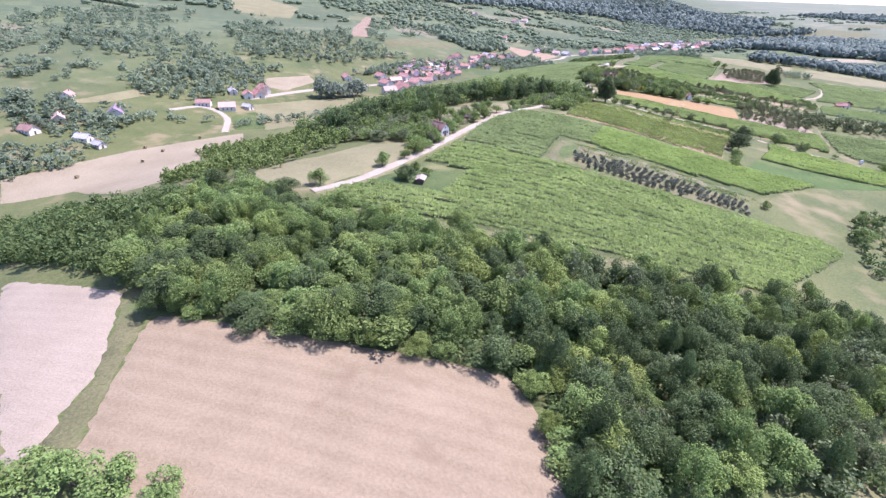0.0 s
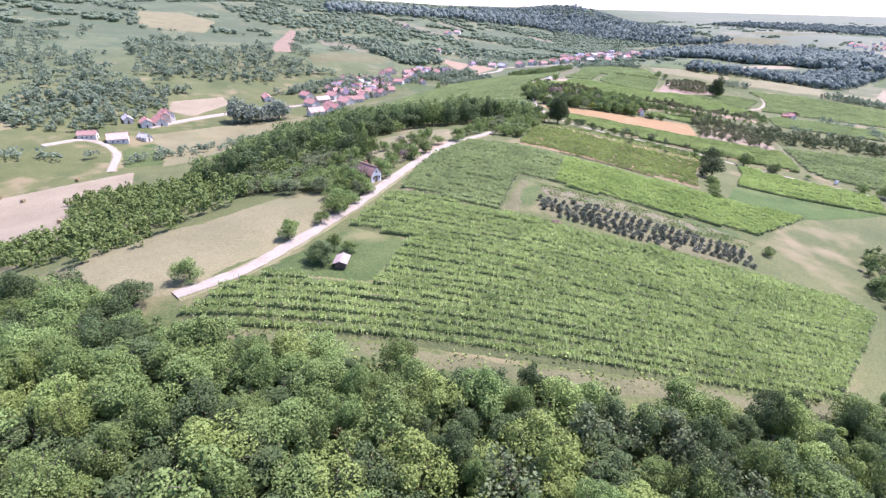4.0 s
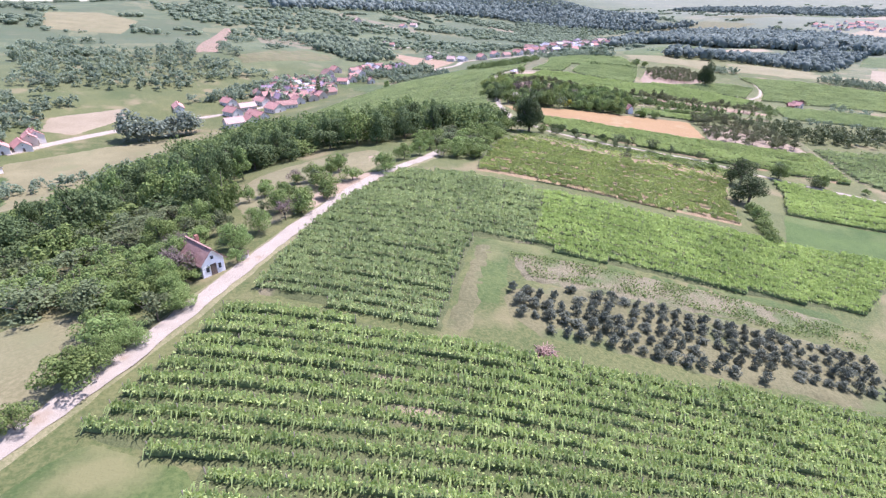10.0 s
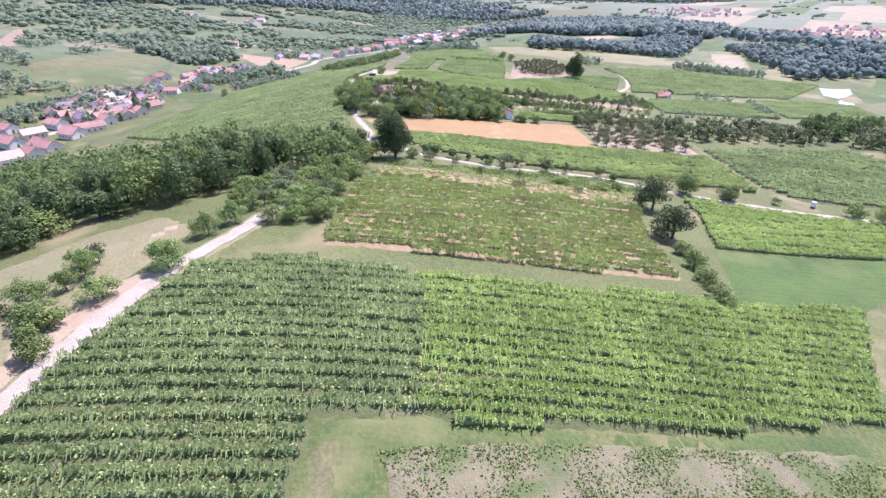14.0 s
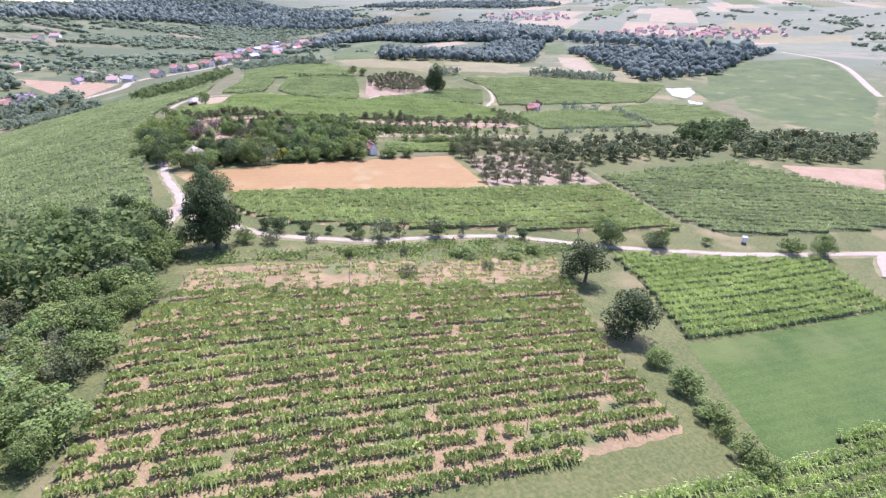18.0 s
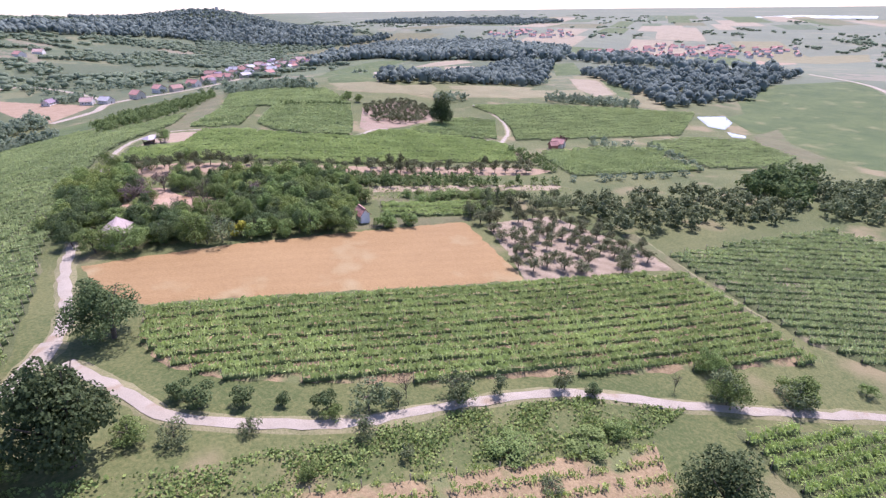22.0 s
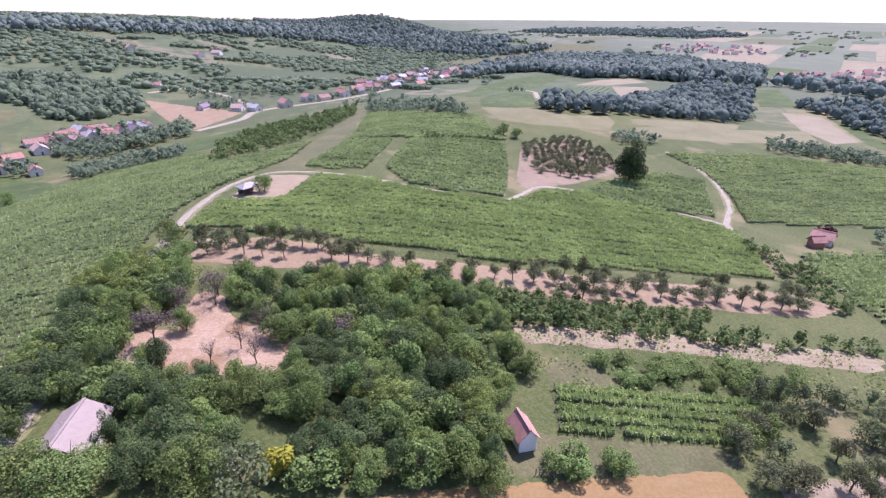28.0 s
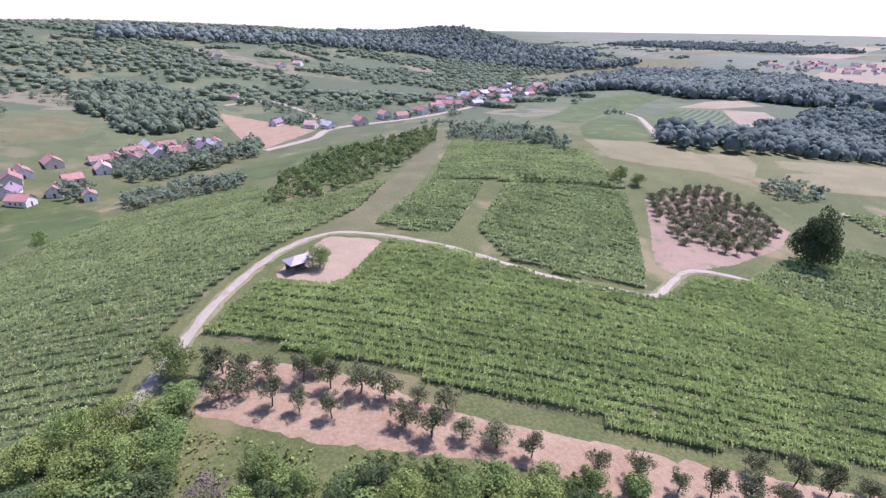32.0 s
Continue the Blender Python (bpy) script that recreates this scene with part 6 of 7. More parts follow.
# ---- orchards ----
def orchard(kind, poly, angle, spacing, gap, tall, radius, group, missing=0.0, stray=0.07):
    for a, b in row_spans(poly, angle, spacing):
        d = b - a
        for t in np.arange(0.8, np.linalg.norm(d), gap):
            if rng.random() >= missing:
                x, y = a + d / np.linalg.norm(d) * t + rng.normal(0, stray * gap, 2)
                tree(kind, x, y, tall * rng.uniform(0.7, 1.25), radius * rng.uniform(0.7, 1.25), group)


orchard("sapling", [(41.9, 167.1), (52.4, 167.3), (73.9, 161.9), (96.1, 154.0), (91.5, 144.2), (73.5, 148.1), (56.0, 153.3), (44.3, 156.7), (40.8, 161.3)], -17.5, 2.85, 2.0, 1.75, 0.98, "dark orchard bushes in rows", 0.06, 0.02)
orchard("fruit", [(111.6, 402.7), (126.4, 396.2), (144.1, 382.0), (165.4, 370.9), (187.5, 360.8), (210.6, 351.2), (229, 341), (229, 334), (202.4, 344.2), (180.4, 352.2), (166.4, 360.8), (146.4, 373.9), (126.6, 381.4), (112, 391)], -27.0, 4.8, 4.2, 4.6, 2.1, "plum trees on bare pink soil", 0.12)
orchard("fruit", [(173, 309), (193, 304), (194, 282), (187, 268), (158, 283), (166, 296)], -62.0, 4.2, 3.6, 3.8, 1.9, "young fruit trees on tilled grey soil", 0.2)
orchard("fruit", [(236, 468), (267, 475), (268, 455), (262, 437), (240, 426), (222, 430), (226, 448)], -30.0, 4.0, 3.3, 3.4, 1.8, "fruit trees in the hilltop orchard", 0.03)
orchard("shrub", [(184, 322), (200, 316), (215, 306), (204, 303), (192, 309), (180, 316)], -24.0, 4.2, 3.6, 4.0, 1.9, "loose trees beside the small vineyard", 0.15)


# ---- ground plants: uncountable small tufts ----
def tufts(name, poly, per_sqm, size, tall, mat, label):
    p = np.asarray(poly, float)
    n = int(np.ptp(p[:, 0]) * np.ptp(p[:, 1]) * per_sqm)
    x, y = rng.uniform(p[:, 0].min(), p[:, 0].max(), n), rng.uniform(p[:, 1].min(), p[:, 1].max(), n)
    patchy = np.sin(x * 0.7 + 2 * np.sin(y * 0.31)) + np.sin(y * 0.9 + 1.7 * np.sin(x * 0.23)) + rng.normal(0, 0.9, n)
    keep = inside(poly, x, y) & (patchy > 0)
    x, y = x[keep], y[keep]
    n = len(x)
    c = np.column_stack([x, y, height(x, y) + 0.1 + rng.uniform(0.1, 1, n) * tall])
    ob = part(name, mesh_from(name, leaf_quads(c, rng.uniform(0.6, 1.3, n) * size, rng.normal(0, 0.6, (n, 3)) + np.array([0, 0, 0.6])), quad_faces(n)), mat)
    tagged(ob, label, "plants", "", "stuff")


tufts("weeds", [(45.7, 178.9), (55.7, 176.8), (72.4, 171.9), (94, 165), (103, 160), (97, 156), (74, 164), (56, 169), (47, 171)], 24, 0.3, 0.25, "leaf", "low green weeds on bare reddish soil")
tufts("rough_grass", [(75, 276), (92, 268), (118, 261), (137, 253), (147, 243), (138, 243), (115, 253), (92, 263), (76, 270)], 16, 0.42, 0.5, "leaf", "rough green weeds and grass below the lane")
tufts("rough_grass", [(75, 276), (92, 268), (118, 261), (137, 253), (147, 243), (138, 243), (115, 253), (92, 263), (76, 270)], 14, 0.36, 0.4, "leaf_light", "rough green weeds and grass below the lane")
tufts("rough_grass", [(-30, 107), (7, 102), (66, 99), (90, 100), (85, 95), (30, 95), (-10, 99), (-30, 103)], 2.0, 0.5, 0.4, "leaf_light", "rough grass along the edge of the vineyard")
tufts("rough_grass", [(155, 347), (160, 352), (180, 342), (220, 322), (216, 312), (190, 322), (165, 330), (152, 338)], 2.0, 0.5, 0.5, "leaf_light", "rough green grass between thickets")
tufts("rough_grass", [(108, 388), (125, 380), (147, 371), (160, 358), (150, 352), (120, 372), (108, 380)], 3.0, 0.5, 0.5, "leaf_light", "tall rough grass below the plum trees")
tufts("crop_stubble", [(160.2, 349.5), (174.1, 344.4), (197.9, 334.3), (221, 324), (217, 318), (190, 329), (158, 343)], 6, 0.2, 0.15, "straw", "pale dry stubble and straw")


# ---- buildings ----
def box(bm, x0, x1, y0, y1, z0, z1):
    v = [bm.verts.new(p) for p in ((x0, y0, z0), (x1, y0, z0), (x1, y1, z0), (x0, y1, z0), (x0, y0, z1), (x1, y0, z1), (x1, y1, z1), (x0, y1, z1))]
    for f in ((3, 2, 1, 0), (4, 5, 6, 7), (0, 1, 5, 4), (1, 2, 6, 5), (2, 3, 7, 6), (3, 0, 4, 7)):
        bm.faces.new([v[i] for i in f])
    return bm


def block(*sizes):
    return box(bmesh.new(), *sizes)


def roof_slab(w, l, h, rise, side, over=0.4, thick=0.14):
    """One pitched side of a gable roof whose ridge runs along y."""
    bm = bmesh.new()
    e = w / 2 + over
    drop = rise * over / (w / 2)
    pts = [(0, h + rise), (side * e, h - drop)]
    v = []
    for y in (-l / 2 - over, l / 2 + over):
        for x, z in pts:
            v += [bm.verts.new((x, y, z)), bm.verts.new((x, y, z + thick))]
    for f in ((0, 2, 6, 4), (1, 5, 7, 3), (0, 1, 3, 2), (4, 6, 7, 5), (2, 3, 7, 6), (0, 4, 5, 1)):
        bm.faces.new([v[i] for i in f])
    bmesh.ops.recalc_face_normals(bm, faces=bm.faces)
    return bm


def window(parent, x, y, z, w, h, across):
    """A framed pane on a wall; across: the wall faces x (True) or y."""
    s = 0.05
    dims = (x - s, x + s, y - w / 2, y + w / 2) if across else (x - w / 2, x + w / 2, y - s, y + s)
    f = part("window", block(*dims, z, z + h), "frame_white", parent)
    s, w, h = 0.065, w - 0.2, h - 0.2
    dims = (x - s, x + s, y - w / 2, y + w / 2) if across else (x - w / 2, x + w / 2, y - s, y + s)
    part("pane", block(*dims, z + 0.1, z + 0.1 + h), "glass_dark", f)


def house(x, y, w, l, h, turn, roof, wall="plaster", rise=None, detail=True, label="", category="house", chimney=True, door=True):
    rise = rise or w * 0.36
    z = min(ground_at(x + a, y + b) for a in (-w / 2, w / 2) for b in (-l / 2, l / 2))
    tone = {"red": "red tiled", "pink": "faded pink tiled", "brown": "brown tiled", "purple": "dark purplish tiled", "grey": "grey sheet", "worn": "pale weathered sheet"}[roof]
    thing = tagged(new("house" if category == "house" else category), label or f"small village house with pale walls and a {tone} roof", category)
    thing.matrix_world = pose(x, y, z, 0, 0, turn)
    bm = block(-w / 2, w / 2, -l / 2, l / 2, -0.6, h)
    for yy in (-l / 2, l / 2):
        a, b, c = bm.verts.new((-w / 2, yy, h)), bm.verts.new((w / 2, yy, h)), bm.verts.new((0, yy, h + rise))
        bm.faces.new((a, b, c))
    part("wall", bm, wall, thing)
    for side in (-1, 1):
        part("roof_slope", roof_slab(w, l, h, rise, side), "roof_" + roof, thing)
    part("ridge_cap", block(-0.14, 0.14, -l / 2 - 0.4, l / 2 + 0.4, h + rise + 0.06, h + rise + 0.22), "roof_" + roof, thing)
    if chimney:
        part("chimney", block(w * 0.12, w * 0.12 + 0.5, l * 0.2, l * 0.2 + 0.5, h + rise * 0.4, h + rise + 0.7), "brick", thing)
    if door:
        part("door", block(-0.45, 0.45, -l / 2 - 0.06, -l / 2 + 0.02, 0, 2.0), "wood_dark", thing)
    if detail:
        for yy in np.linspace(-l / 2, l / 2, max(2, int(l / 3)) + 2)[1:-1]:
            for xx in (-w / 2, w / 2):
                window(thing, xx, yy, 1.0, 1.0, 1.2, True)
        for xx in (-w / 4, w / 4):
            window(thing, xx * 1.2, l / 2, 1.0, 0.9, 1.2, False)
        window(thing, 0, -l / 2, h + rise * 0.2, 0.7, 0.7, False)
    return thing


HOUSES_A = [
    (-227.1, 313.9, 6.0, 9.0, 3.0, 20.0, 'red'),
    (-212.1, 281.8, 6.0, 11.0, 2.8, 35.0, 'pink'),
    (-192.6, 301.9, 8.0, 13.0, 3.2, 25.0, 'purple'),
    (-187.3, 261.8, 5.0, 8.0, 2.6, 80.0, 'grey'),
    (-176.5, 256.3, 4.0, 7.0, 2.2, 60.0, 'grey'),
    (-214.9, 262.3, 6.0, 9.0, 2.8, 70.0, 'brown'),
    (-143.8, 342.0, 7.0, 10.0, 3.0, 110.0, 'pink'),
    (-141.9, 375.3, 6.0, 8.0, 3.4, 30.0, 'red'),
    (-136.3, 389.2, 6.0, 8.0, 4.5, 30.0, 'red'),
    (-158.9, 341.9, 5.0, 9.0, 3.0, 100.0, 'brown'),
    (-153.7, 378.8, 5.0, 10.0, 2.6, 30.0, 'grey'),
    (-133.3, 349.9, 4.0, 7.0, 2.4, 60.0, 'grey'),
    (-136.5, 393.9, 7.0, 9.0, 4.5, 40.0, 'red'),
    (-137.5, 383.1, 7.0, 12.0, 2.6, 35.0, 'red'),
]
HOUSES_B = [
    (-89.2, 472.9, 6.0, 16.0, 2.8, 20.0, 'red'),
    (-61.1, 489.6, 7.0, 11.0, 3.0, 40.0, 'red'),
    (-35.6, 443.0, 7.0, 18.0, 3.0, 35.0, 'red'),
    (-25.9, 528.4, 7.0, 9.0, 4.0, 50.0, 'red'),
    (-20.0, 498.8, 7.0, 9.0, 4.0, 120.0, 'pink'),
    (-12.6, 529.0, 6.0, 9.0, 3.4, 40.0, 'red'),
    (5.8, 531.4, 6.0, 9.0, 3.4, 130.0, 'red'),
    (-45.4, 517.8, 7.0, 10.0, 3.0, 20.0, 'brown'),
    (-37.3, 539.5, 6.0, 9.0, 3.0, 60.0, 'red'),
    (-6.9, 545.9, 6.0, 9.0, 3.4, 30.0, 'red'),
    (33.7, 625.1, 7.0, 11.0, 3.0, 20.0, 'pink'),
    (50.6, 669.0, 7.0, 11.0, 3.0, 40.0, 'red'),
    (17.5, 573.4, 6.0, 9.0, 3.0, 70.0, 'red'),
    (4.0, 612.3, 7.0, 11.0, 3.0, 30.0, 'brown'),
]
HOUSES_C = [
    (-13.4, 496.0, 6.0, 9.0, 3.0, 100.0, 'red'),
    (26.5, 604.7, 6.0, 8.0, 3.0, 120.0, 'red'),
    (3.2, 603.1, 8.0, 12.0, 3.0, 20.0, 'brown'),
    (8.7, 586.1, 7.0, 11.0, 2.6, 10.0, 'purple'),
    (25.6, 586.3, 6.0, 8.0, 3.0, 10.0, 'brown'),
    (41.3, 576.6, 5.0, 6.0, 3.0, 20.0, 'brown'),
    (10.5, 630.2, 8.0, 11.0, 3.0, 30.0, 'red'),
    (28.4, 638.9, 6.0, 9.0, 3.0, 120.0, 'brown'),
    (34.8, 640.5, 6.0, 10.0, 3.0, 50.0, 'red'),
    (41.4, 661.7, 6.0, 12.0, 3.0, 20.0, 'red'),
    (45.3, 649.3, 6.0, 11.0, 3.0, 40.0, 'pink'),
    (53.3, 657.7, 8.0, 8.0, 3.0, 20.0, 'grey'),
    (56.6, 676.0, 6.0, 9.0, 3.0, 20.0, 'red'),
    (59.9, 664.7, 7.0, 8.0, 3.0, 110.0, 'red'),
]
HOUSES_D = [
    (66.4, 672.9, 6.0, 9.0, 3.0, 20.0, 'brown'),
    (74.5, 685.5, 6.0, 9.0, 3.0, 60.0, 'grey'),
    (80.5, 677.0, 6.0, 9.0, 3.0, 30.0, 'grey'),
    (142.2, 730.5, 7.0, 9.0, 3.0, 60.0, 'pink'),
    (154.5, 725.6, 7.0, 11.0, 3.0, 30.0, 'grey'),
    (118.9, 744.7, 6.0, 16.0, 2.6, 150.0, 'purple'),
    (178.8, 731.9, 8.0, 11.0, 4.0, 20.0, 'red'),
    (236.2, 773.0, 8.0, 12.0, 4.0, 30.0, 'red'),
    (256.6, 795.4, 8.0, 12.0, 4.0, 100.0, 'red'),
    (273.2, 812.8, 8.0, 12.0, 4.0, 40.0, 'red'),
    (281.9, 811.8, 8.0, 11.0, 4.0, 40.0, 'red'),
    (278.0, 852.4, 8.0, 12.0, 4.0, 60.0, 'brown'),
    (313.5, 878.3, 9.0, 12.0, 4.0, 30.0, 'grey'),
    (320.5, 868.9, 8.0, 11.0, 4.0, 30.0, 'red'),
]
HOUSES_E = [
    (338.5, 892.8, 9.0, 12.0, 4.0, 120.0, 'grey'),
    (361.5, 920.3, 9.0, 13.0, 4.0, 30.0, 'pink'),
    (351.5, 857.1, 8.0, 11.0, 4.0, 60.0, 'grey'),
    (397.5, 926.4, 9.0, 12.0, 4.0, 30.0, 'pink'),
    (405.5, 913.2, 9.0, 12.0, 4.0, 20.0, 'red'),
    (456.4, 996.4, 10.0, 13.0, 4.0, 60.0, 'pink'),
    (454.2, 962.0, 10.0, 13.0, 4.0, 30.0, 'red'),
    (201.4, 755.3, 8.0, 10.0, 4.0, 20.0, 'red'),
    (75.3, 839.8, 7.0, 9.0, 3.0, 20.0, 'pink'),
    (82.4, 836.6, 6.0, 8.0, 3.0, 70.0, 'red'),
    (47.0, 1069.8, 9.0, 9.0, 6.0, 20.0, 'pink'),
    (124.3, 1078.7, 9.0, 16.0, 4.0, 20.0, 'red'),
    (147.2, 1114.9, 9.0, 12.0, 4.0, 60.0, 'pink'),
    (271.2, 363.0, 4.0, 5.0, 2.4, 20.0, 'red'),
]
HOUSES_F = [
    (-37.8, 430.0, 6.5, 9.0, 3.2, 30.0, 'red'),
    (-46.4, 425.2, 7.5, 10.5, 3.2, 120.0, 'pink'),
    (-27.2, 462.4, 8.5, 12.0, 3.2, 40.0, 'red'),
    (-20.7, 471.4, 6.5, 13.5, 3.2, 110.0, 'brown'),
    (-14.5, 486.9, 7.5, 9.0, 3.2, 30.0, 'red'),
    (-9.5, 509.7, 8.5, 10.5, 3.2, 120.0, 'purple'),
    (-39.5, 492.0, 6.5, 12.0, 3.2, 40.0, 'red'),
    (-28.0, 506.3, 7.5, 13.5, 3.2, 110.0, 'brown'),
    (-21.6, 527.5, 8.5, 9.0, 3.2, 30.0, 'red'),
    (-46.3, 473.0, 6.5, 10.5, 3.2, 120.0, 'pink'),
    (-53.1, 459.5, 7.5, 12.0, 3.2, 40.0, 'red'),
]
for x, y, w, l, h, turn, roof in HOUSES_A + HOUSES_B + HOUSES_C + HOUSES_D + HOUSES_E + HOUSES_F:
    house(x, y, w, l, h, turn, roof, "plaster" if rng.random() < 0.7 else "plaster_warm", detail=math.hypot(x - 100, y - 300) < 480)

for poly, gap in (
    ([(-43.7, 533.9), (-33.4, 566.9), (5.3, 586.8), (12.0, 520.6), (-4.9, 492.8), (-21.8, 486.3), (-37.1, 508.0)], 10.5),
    ([(179, 729), (234, 773), (292, 862), (368, 961), (486, 1060), (468, 964), (346, 839), (267, 781), (208, 740)], 24),
    ([(23, 635), (39, 667), (82, 694), (87, 673), (59, 655), (36, 634)], 14),
):
    for x, y in scatter(poly, gap):
        house(x, y, rng.uniform(5.5, 8), rng.uniform(8, 13), rng.uniform(2.8, 4), rng.choice([30, 120]) + rng.normal(0, 10), rng.choice(["red", "brown", "brown", "purple", "grey"]), rng.choice(["plaster_shade", "plaster_warm"]), detail=False)
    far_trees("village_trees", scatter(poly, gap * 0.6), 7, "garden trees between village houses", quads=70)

house(98.0, 342.3, 5.0, 7.0, 2.3, -16, "worn", "plaster_shade", 1.5, True, "white cottage with a pale weathered sheet roof among trees", "house", False)
old_house = house(-2.5, 176.8, 3.4, 6.4, 2.6, 42, "brown", "plaster_white", 1.7, False, "abandoned house with a white gable and rusty brown roof among bushes")
window(old_house, -0.9, -3.2, 0.9, 0.7, 1.0, False)
window(old_house, 0.95, -3.2, 0.9, 0.6, 1.0, False)
window(old_house, 0.0, -3.2, 2.7, 0.6, 0.7, False)
house(147.2, 325.6, 2.3, 3.4, 2.5, -8, "red", "plaster_white", 1.3, False, "small white hut with a bright red roof beside a wood", "hut", False, False)
house(-6.1, 125.5, 1.8, 2.9, 1.3, -8, "worn", "wood_dark", 0.32, False, "low shed with a pale weathered sheet roof among bushes", "shed", False, False)
house(265.8, 361.5, 2.5, 3.3, 2.2, 70, "red", "brick", 1.2, False, "small brick hut with a red roof under a dark red tree", "hut", False)

# a roofed rest place beside the ridge track
sz = ground_at(125.2, 431.5)
shelter = tagged(new("shelter"), "open rest shelter with a pale sheet roof on wooden posts", "shelter")
shelter.matrix_world = pose(125.2, 431.5, sz, 0, 0, 25)
for px, py in ((-2.2, -1.6), (2.2, -1.6), (2.2, 1.6), (-2.2, 1.6)):
    part("post", block(px - 0.08, px + 0.08, py - 0.08, py + 0.08, -0.4, 2.3), "wood_dark", shelter)
bm = bmesh.new()
rim = [bm.verts.new(p) for p in ((-2.8, -2.1, 2.2), (2.8, -2.1, 2.2), (2.8, 2.1, 2.2), (-2.8, 2.1, 2.2))]
cap = [bm.verts.new(p) for p in ((-0.8, 0, 3.3), (0.8, 0, 3.3))]
bm.faces.new((rim[0], rim[1], cap[1], cap[0])), bm.faces.new((rim[1], rim[2], cap[1])), bm.faces.new((rim[2], rim[3], cap[0], cap[1])), bm.faces.new((rim[3], rim[0], cap[0])), bm.faces.new(rim[::-1])
part("roof", bm, "roof_sheet", shelter, "pale lilac-grey sheet roof")
part("table", block(-1.2, 1.2, -0.4, 0.4, 0.68, 0.76), "wood_dark", shelter)
for py in (-0.85, 0.85):
    part("bench", block(-1.2, 1.2, py - 0.16, py + 0.16, 0.4, 0.47), "wood_dark", shelter)
part("back_wall", block(-2.2, 2.2, 1.52, 1.6, 0, 1.1), "wood_dark", shelter)

# white box on legs by the lane
hive = tagged(new("storage_box"), "white painted box on short legs beside the lane", "box")
hive.matrix_world = pose(183.3, 223.2, ground_at(183.3, 223.2), 0, 0, 20)
part("body", block(-0.6, 0.6, -0.5, 0.5, 0.4, 1.5), "frame_white", hive)
part("lid", block(-0.68, 0.68, -0.58, 0.58, 1.5, 1.6), "roof_sheet", hive)
for px in (-0.5, 0.5):
    for py in (-0.4, 0.4):
        part("leg", block(px - 0.05, px + 0.05, py - 0.05, py + 0.05, -0.1, 0.4), "wood_dark", hive)

# stone well by the old house
well = tagged(new("well"), "small stone well with a dark wooden cover", "well")
well.matrix_world = pose(3.0, 179.2, ground_at(3.0, 179.2))
bm = bmesh.new()
limb(bm, (0, 0, -0.3), (0, 0, 0.8), 0.7, 0.66, 14)
part("kerb", bm, "plaster_shade", well)
part("cover", block(-0.75, 0.75, -0.75, 0.75, 0.8, 0.9), "wood_dark", well)

# heap of cut brushwood between the vines and the orchard
heap = tagged(new("brush_heap"), "heap of cut reddish-brown brushwood on grass", "heap")
heap.matrix_world = pose(42.4, 152.6, ground_at(42.4, 152.6))
for _ in range(110):
    a, t = rng.uniform(0, 6.28), rng.uniform(-0.5, 0.5)
    bm = bmesh.new()
    c = Vector(rng.normal(0, 0.45, 3)) * 1.5
    c.z = 0.1 + rng.random() * max(0.1, 1.2 - 0.7 * math.hypot(c.x, c.y))
    d = Vector((math.cos(a), math.sin(a), t * 0.4)) * rng.uniform(0.5, 1.0)
    limb(bm, c - d, c + d, 0.05, 0.02, 5)
    part("branch", bm, "brush", heap)

# round straw bales in the valley field
for x, y in ((-163.3, 217.1), (-143.6, 235.8), (-142.4, 253.0), (-154.0, 258.1), (-134.7, 278.9), (-104.4, 210.3)):
    bm = bmesh.new()
    bmesh.ops.create_cone(bm, cap_ends=True, segments=20, radius1=0.75, radius2=0.75, depth=1.3)
    bmesh.ops.bevel(bm, geom=[e for e in bm.edges if e.calc_face_angle(0) > 1], offset=0.08, segments=2, affect="EDGES")
    bale = part("straw_bale", bm, "straw")
    bale.matrix_world = pose(x, y, ground_at(x, y) + 0.78, 90, 0, rng.uniform(0, 180))
    tagged(bale, "round pale straw bale lying on a mown field", "bale", "straw bales in the valley field")

# picket fence below the small hut
fence = tagged(new("fence"), "weathered wooden picket fence below the small hut", "fence")
fa, fb = np.array([146.0, 320.6]), np.array([151.0, 318.6])
fence.matrix_world = pose(*fa, ground_at(*fa))
for t in np.linspace(0, 1, 14):
    q = (fb - fa) * t
    part("picket", block(q[0] - 0.05, q[0] + 0.05, q[1] - 0.03, q[1] + 0.03, -0.2, rng.uniform(0.9, 1.15)), "stake", fence)
bm = bmesh.new()
limb(bm, (0, 0, 0.7), (fb[0] - fa[0], fb[1] - fa[1], 0.7 + ground_at(*fb) - ground_at(*fa)), 0.05, 0.05, 4)
part("rail", bm, "stake", fence)

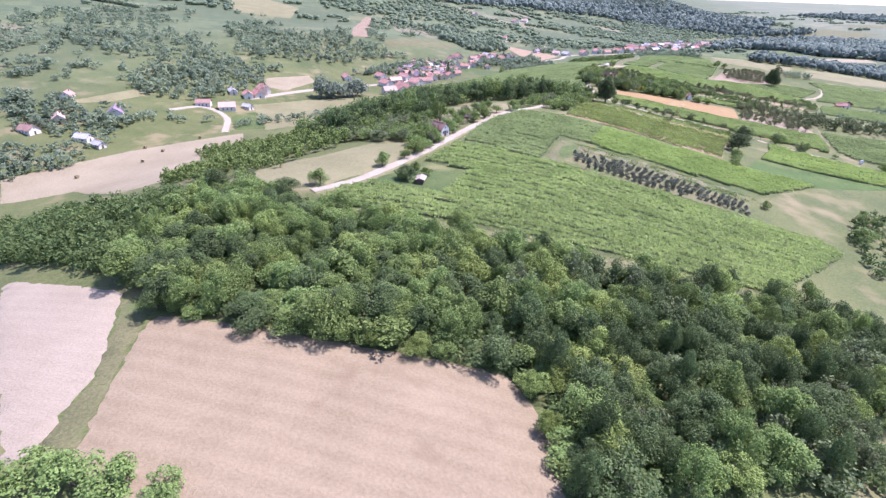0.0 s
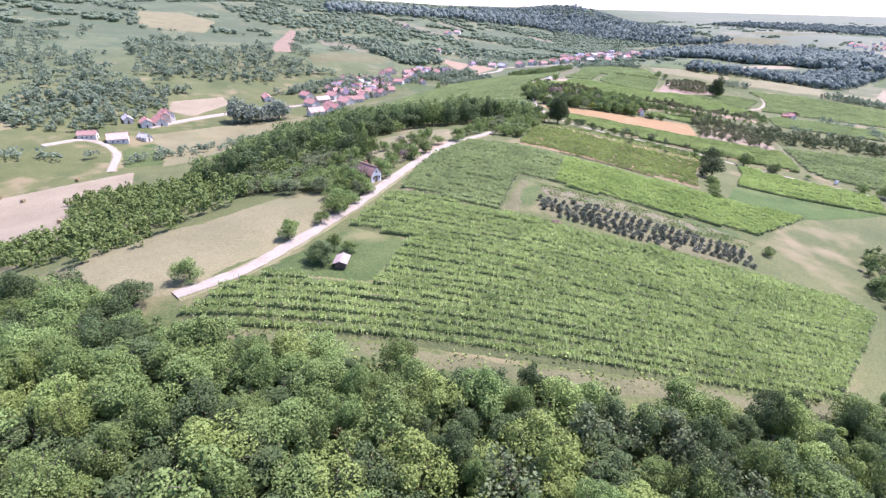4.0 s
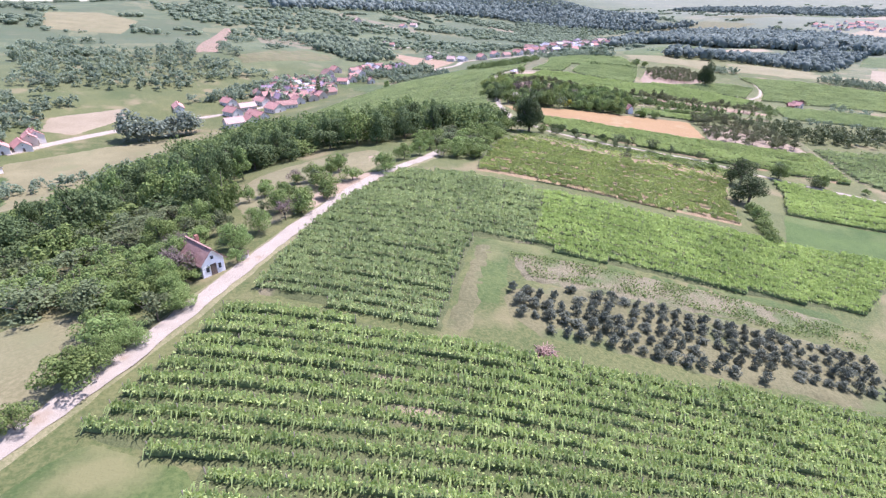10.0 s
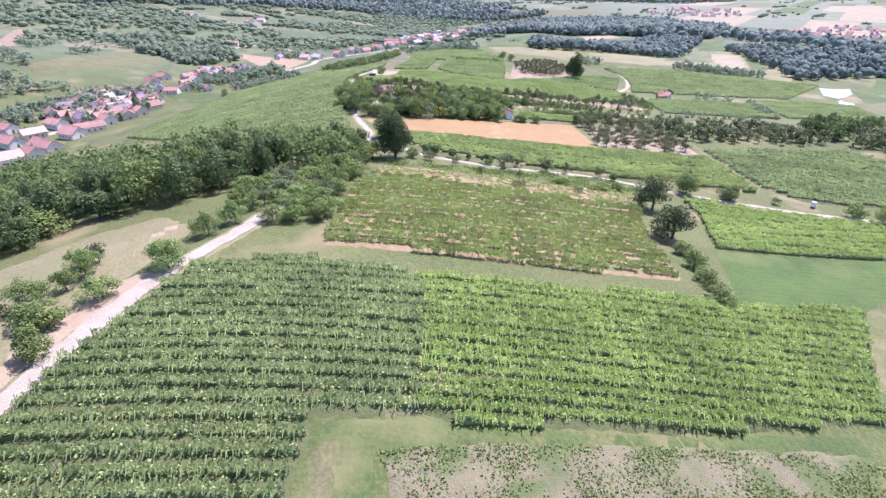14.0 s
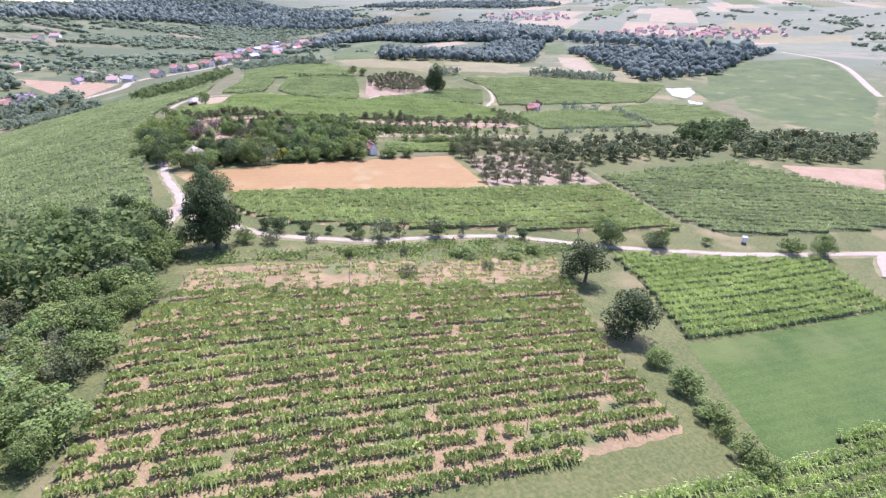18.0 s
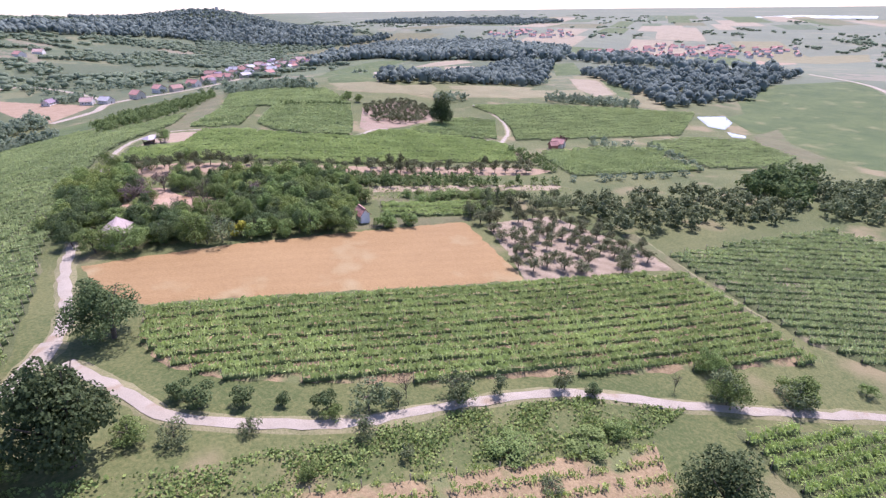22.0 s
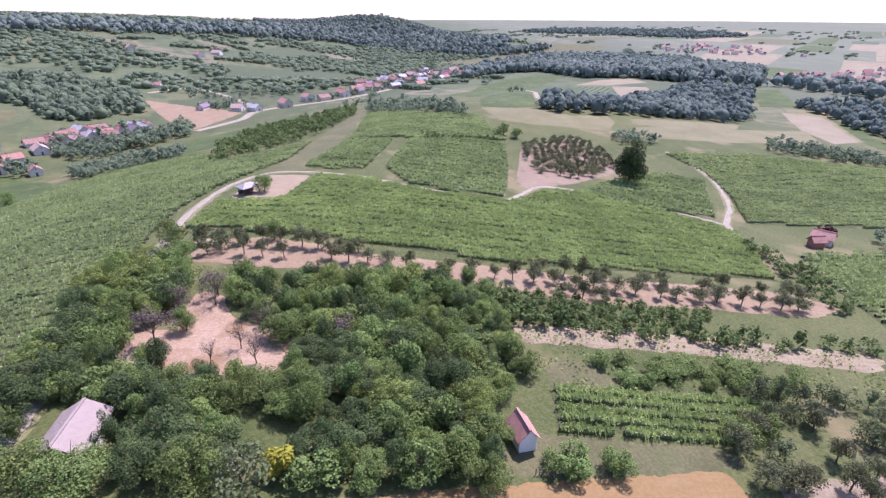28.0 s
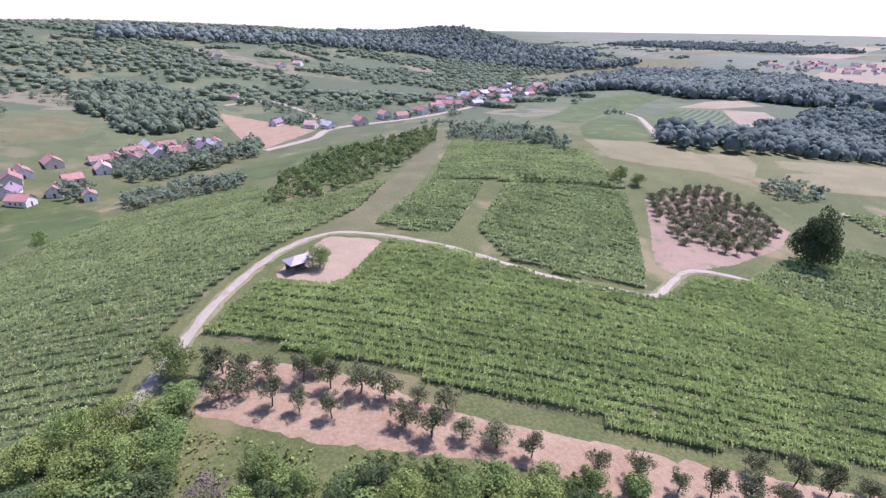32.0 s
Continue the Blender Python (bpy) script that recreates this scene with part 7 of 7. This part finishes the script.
# dark cypress trees in the villages
def cypress(x, y, tall, wide):
    n = 700
    t = rng.random(n)
    a = rng.uniform(0, 6.28, n)
    r = wide * np.sin(np.pi * np.clip(t * 0.9 + 0.06, 0, 1)) ** 0.7 * rng.uniform(0.75, 1.05, n)
    p = np.column_stack([np.cos(a) * r, np.sin(a) * r, 0.6 + t * (tall - 0.6)])
    thing = tagged(new("cypress_tree"), "tall narrow dark green cypress among village houses", "tree")
    thing.matrix_world = pose(x, y, ground_at(x, y))
    part("crown", mesh_from("crown", leaf_quads(p, 0.7, np.column_stack([np.cos(a), np.sin(a), 0.4 + 0 * a])), quad_faces(n)), "leaf_dark", thing)
    bm = bmesh.new()
    limb(bm, (0, 0, -0.3), (0, 0, tall * 0.6), 0.25, 0.1, 6)
    part("trunk", bm, "bark", thing)


cypress(-0.2, 505.6, 14, 1.8)
cypress(389.1, 929.2, 26, 4.0)
cypress(395.5, 929.1, 28, 3.6)

# look-out tower on the cone-shaped hill
tower = tagged(new("lookout_tower"), "small stone look-out tower on the summit of the hill", "tower")
tower.matrix_world = pose(596, 1745, ground_at(596, 1745))
part("shaft", block(-3, 3, -3, 3, -3, 10), "plaster_shade", tower)
part("top", block(-3.6, 3.6, -3.6, 3.6, 10, 12), "plaster_shade", tower)


# far towns on the plain: too many and too small to tell apart
def far_town(name, poly, gap, label):
    at = scatter(poly, gap)
    at = at[rng.random(len(at)) < 0.6]
    walls, roofs = [], []
    for x, y in at:
        w, l, h, a = rng.uniform(5, 9), rng.uniform(7, 14), rng.uniform(3, 5), rng.uniform(0, 3.14)
        z = ground_at(x, y)
        c, s = math.cos(a), math.sin(a)
        put = lambda u, v, k: (x + u * c - v * s, y + u * s + v * c, z + k)
        q = [(-w, -l), (w, -l), (w, l), (-w, l)]
        low, top = [put(u / 2, v / 2, -1) for u, v in q], [put(u / 2, v / 2, h) for u, v in q]
        for i in range(4):
            walls += [low[i], low[(i + 1) % 4], top[(i + 1) % 4], top[i]]
        r0, r1 = put(0, -l / 2, h + 3), put(0, l / 2, h + 3)
        roofs += [top[0], r0, r1, top[3], top[1], top[2], r1, r0]
    tagged(part(name + "_walls", mesh_from(name, np.array(walls), quad_faces(len(walls) // 4)), "plaster"), label + ", pale walls", "town", "", "stuff")
    tagged(part(name + "_roofs", mesh_from(name, np.array(roofs), quad_faces(len(roofs) // 4)), "roof_red"), label + ", red roofs", "town", "", "stuff")


far_town("plain_town", [(872, 801), (1254, 846), (1333, 612), (1201, 561), (947, 636), (733, 663)], 26, "distant town on the plain")
far_town("plain_village", [(1066, 1251), (1326, 1212), (1263, 993), (1003, 1112)], 30, "distant village on the plain")
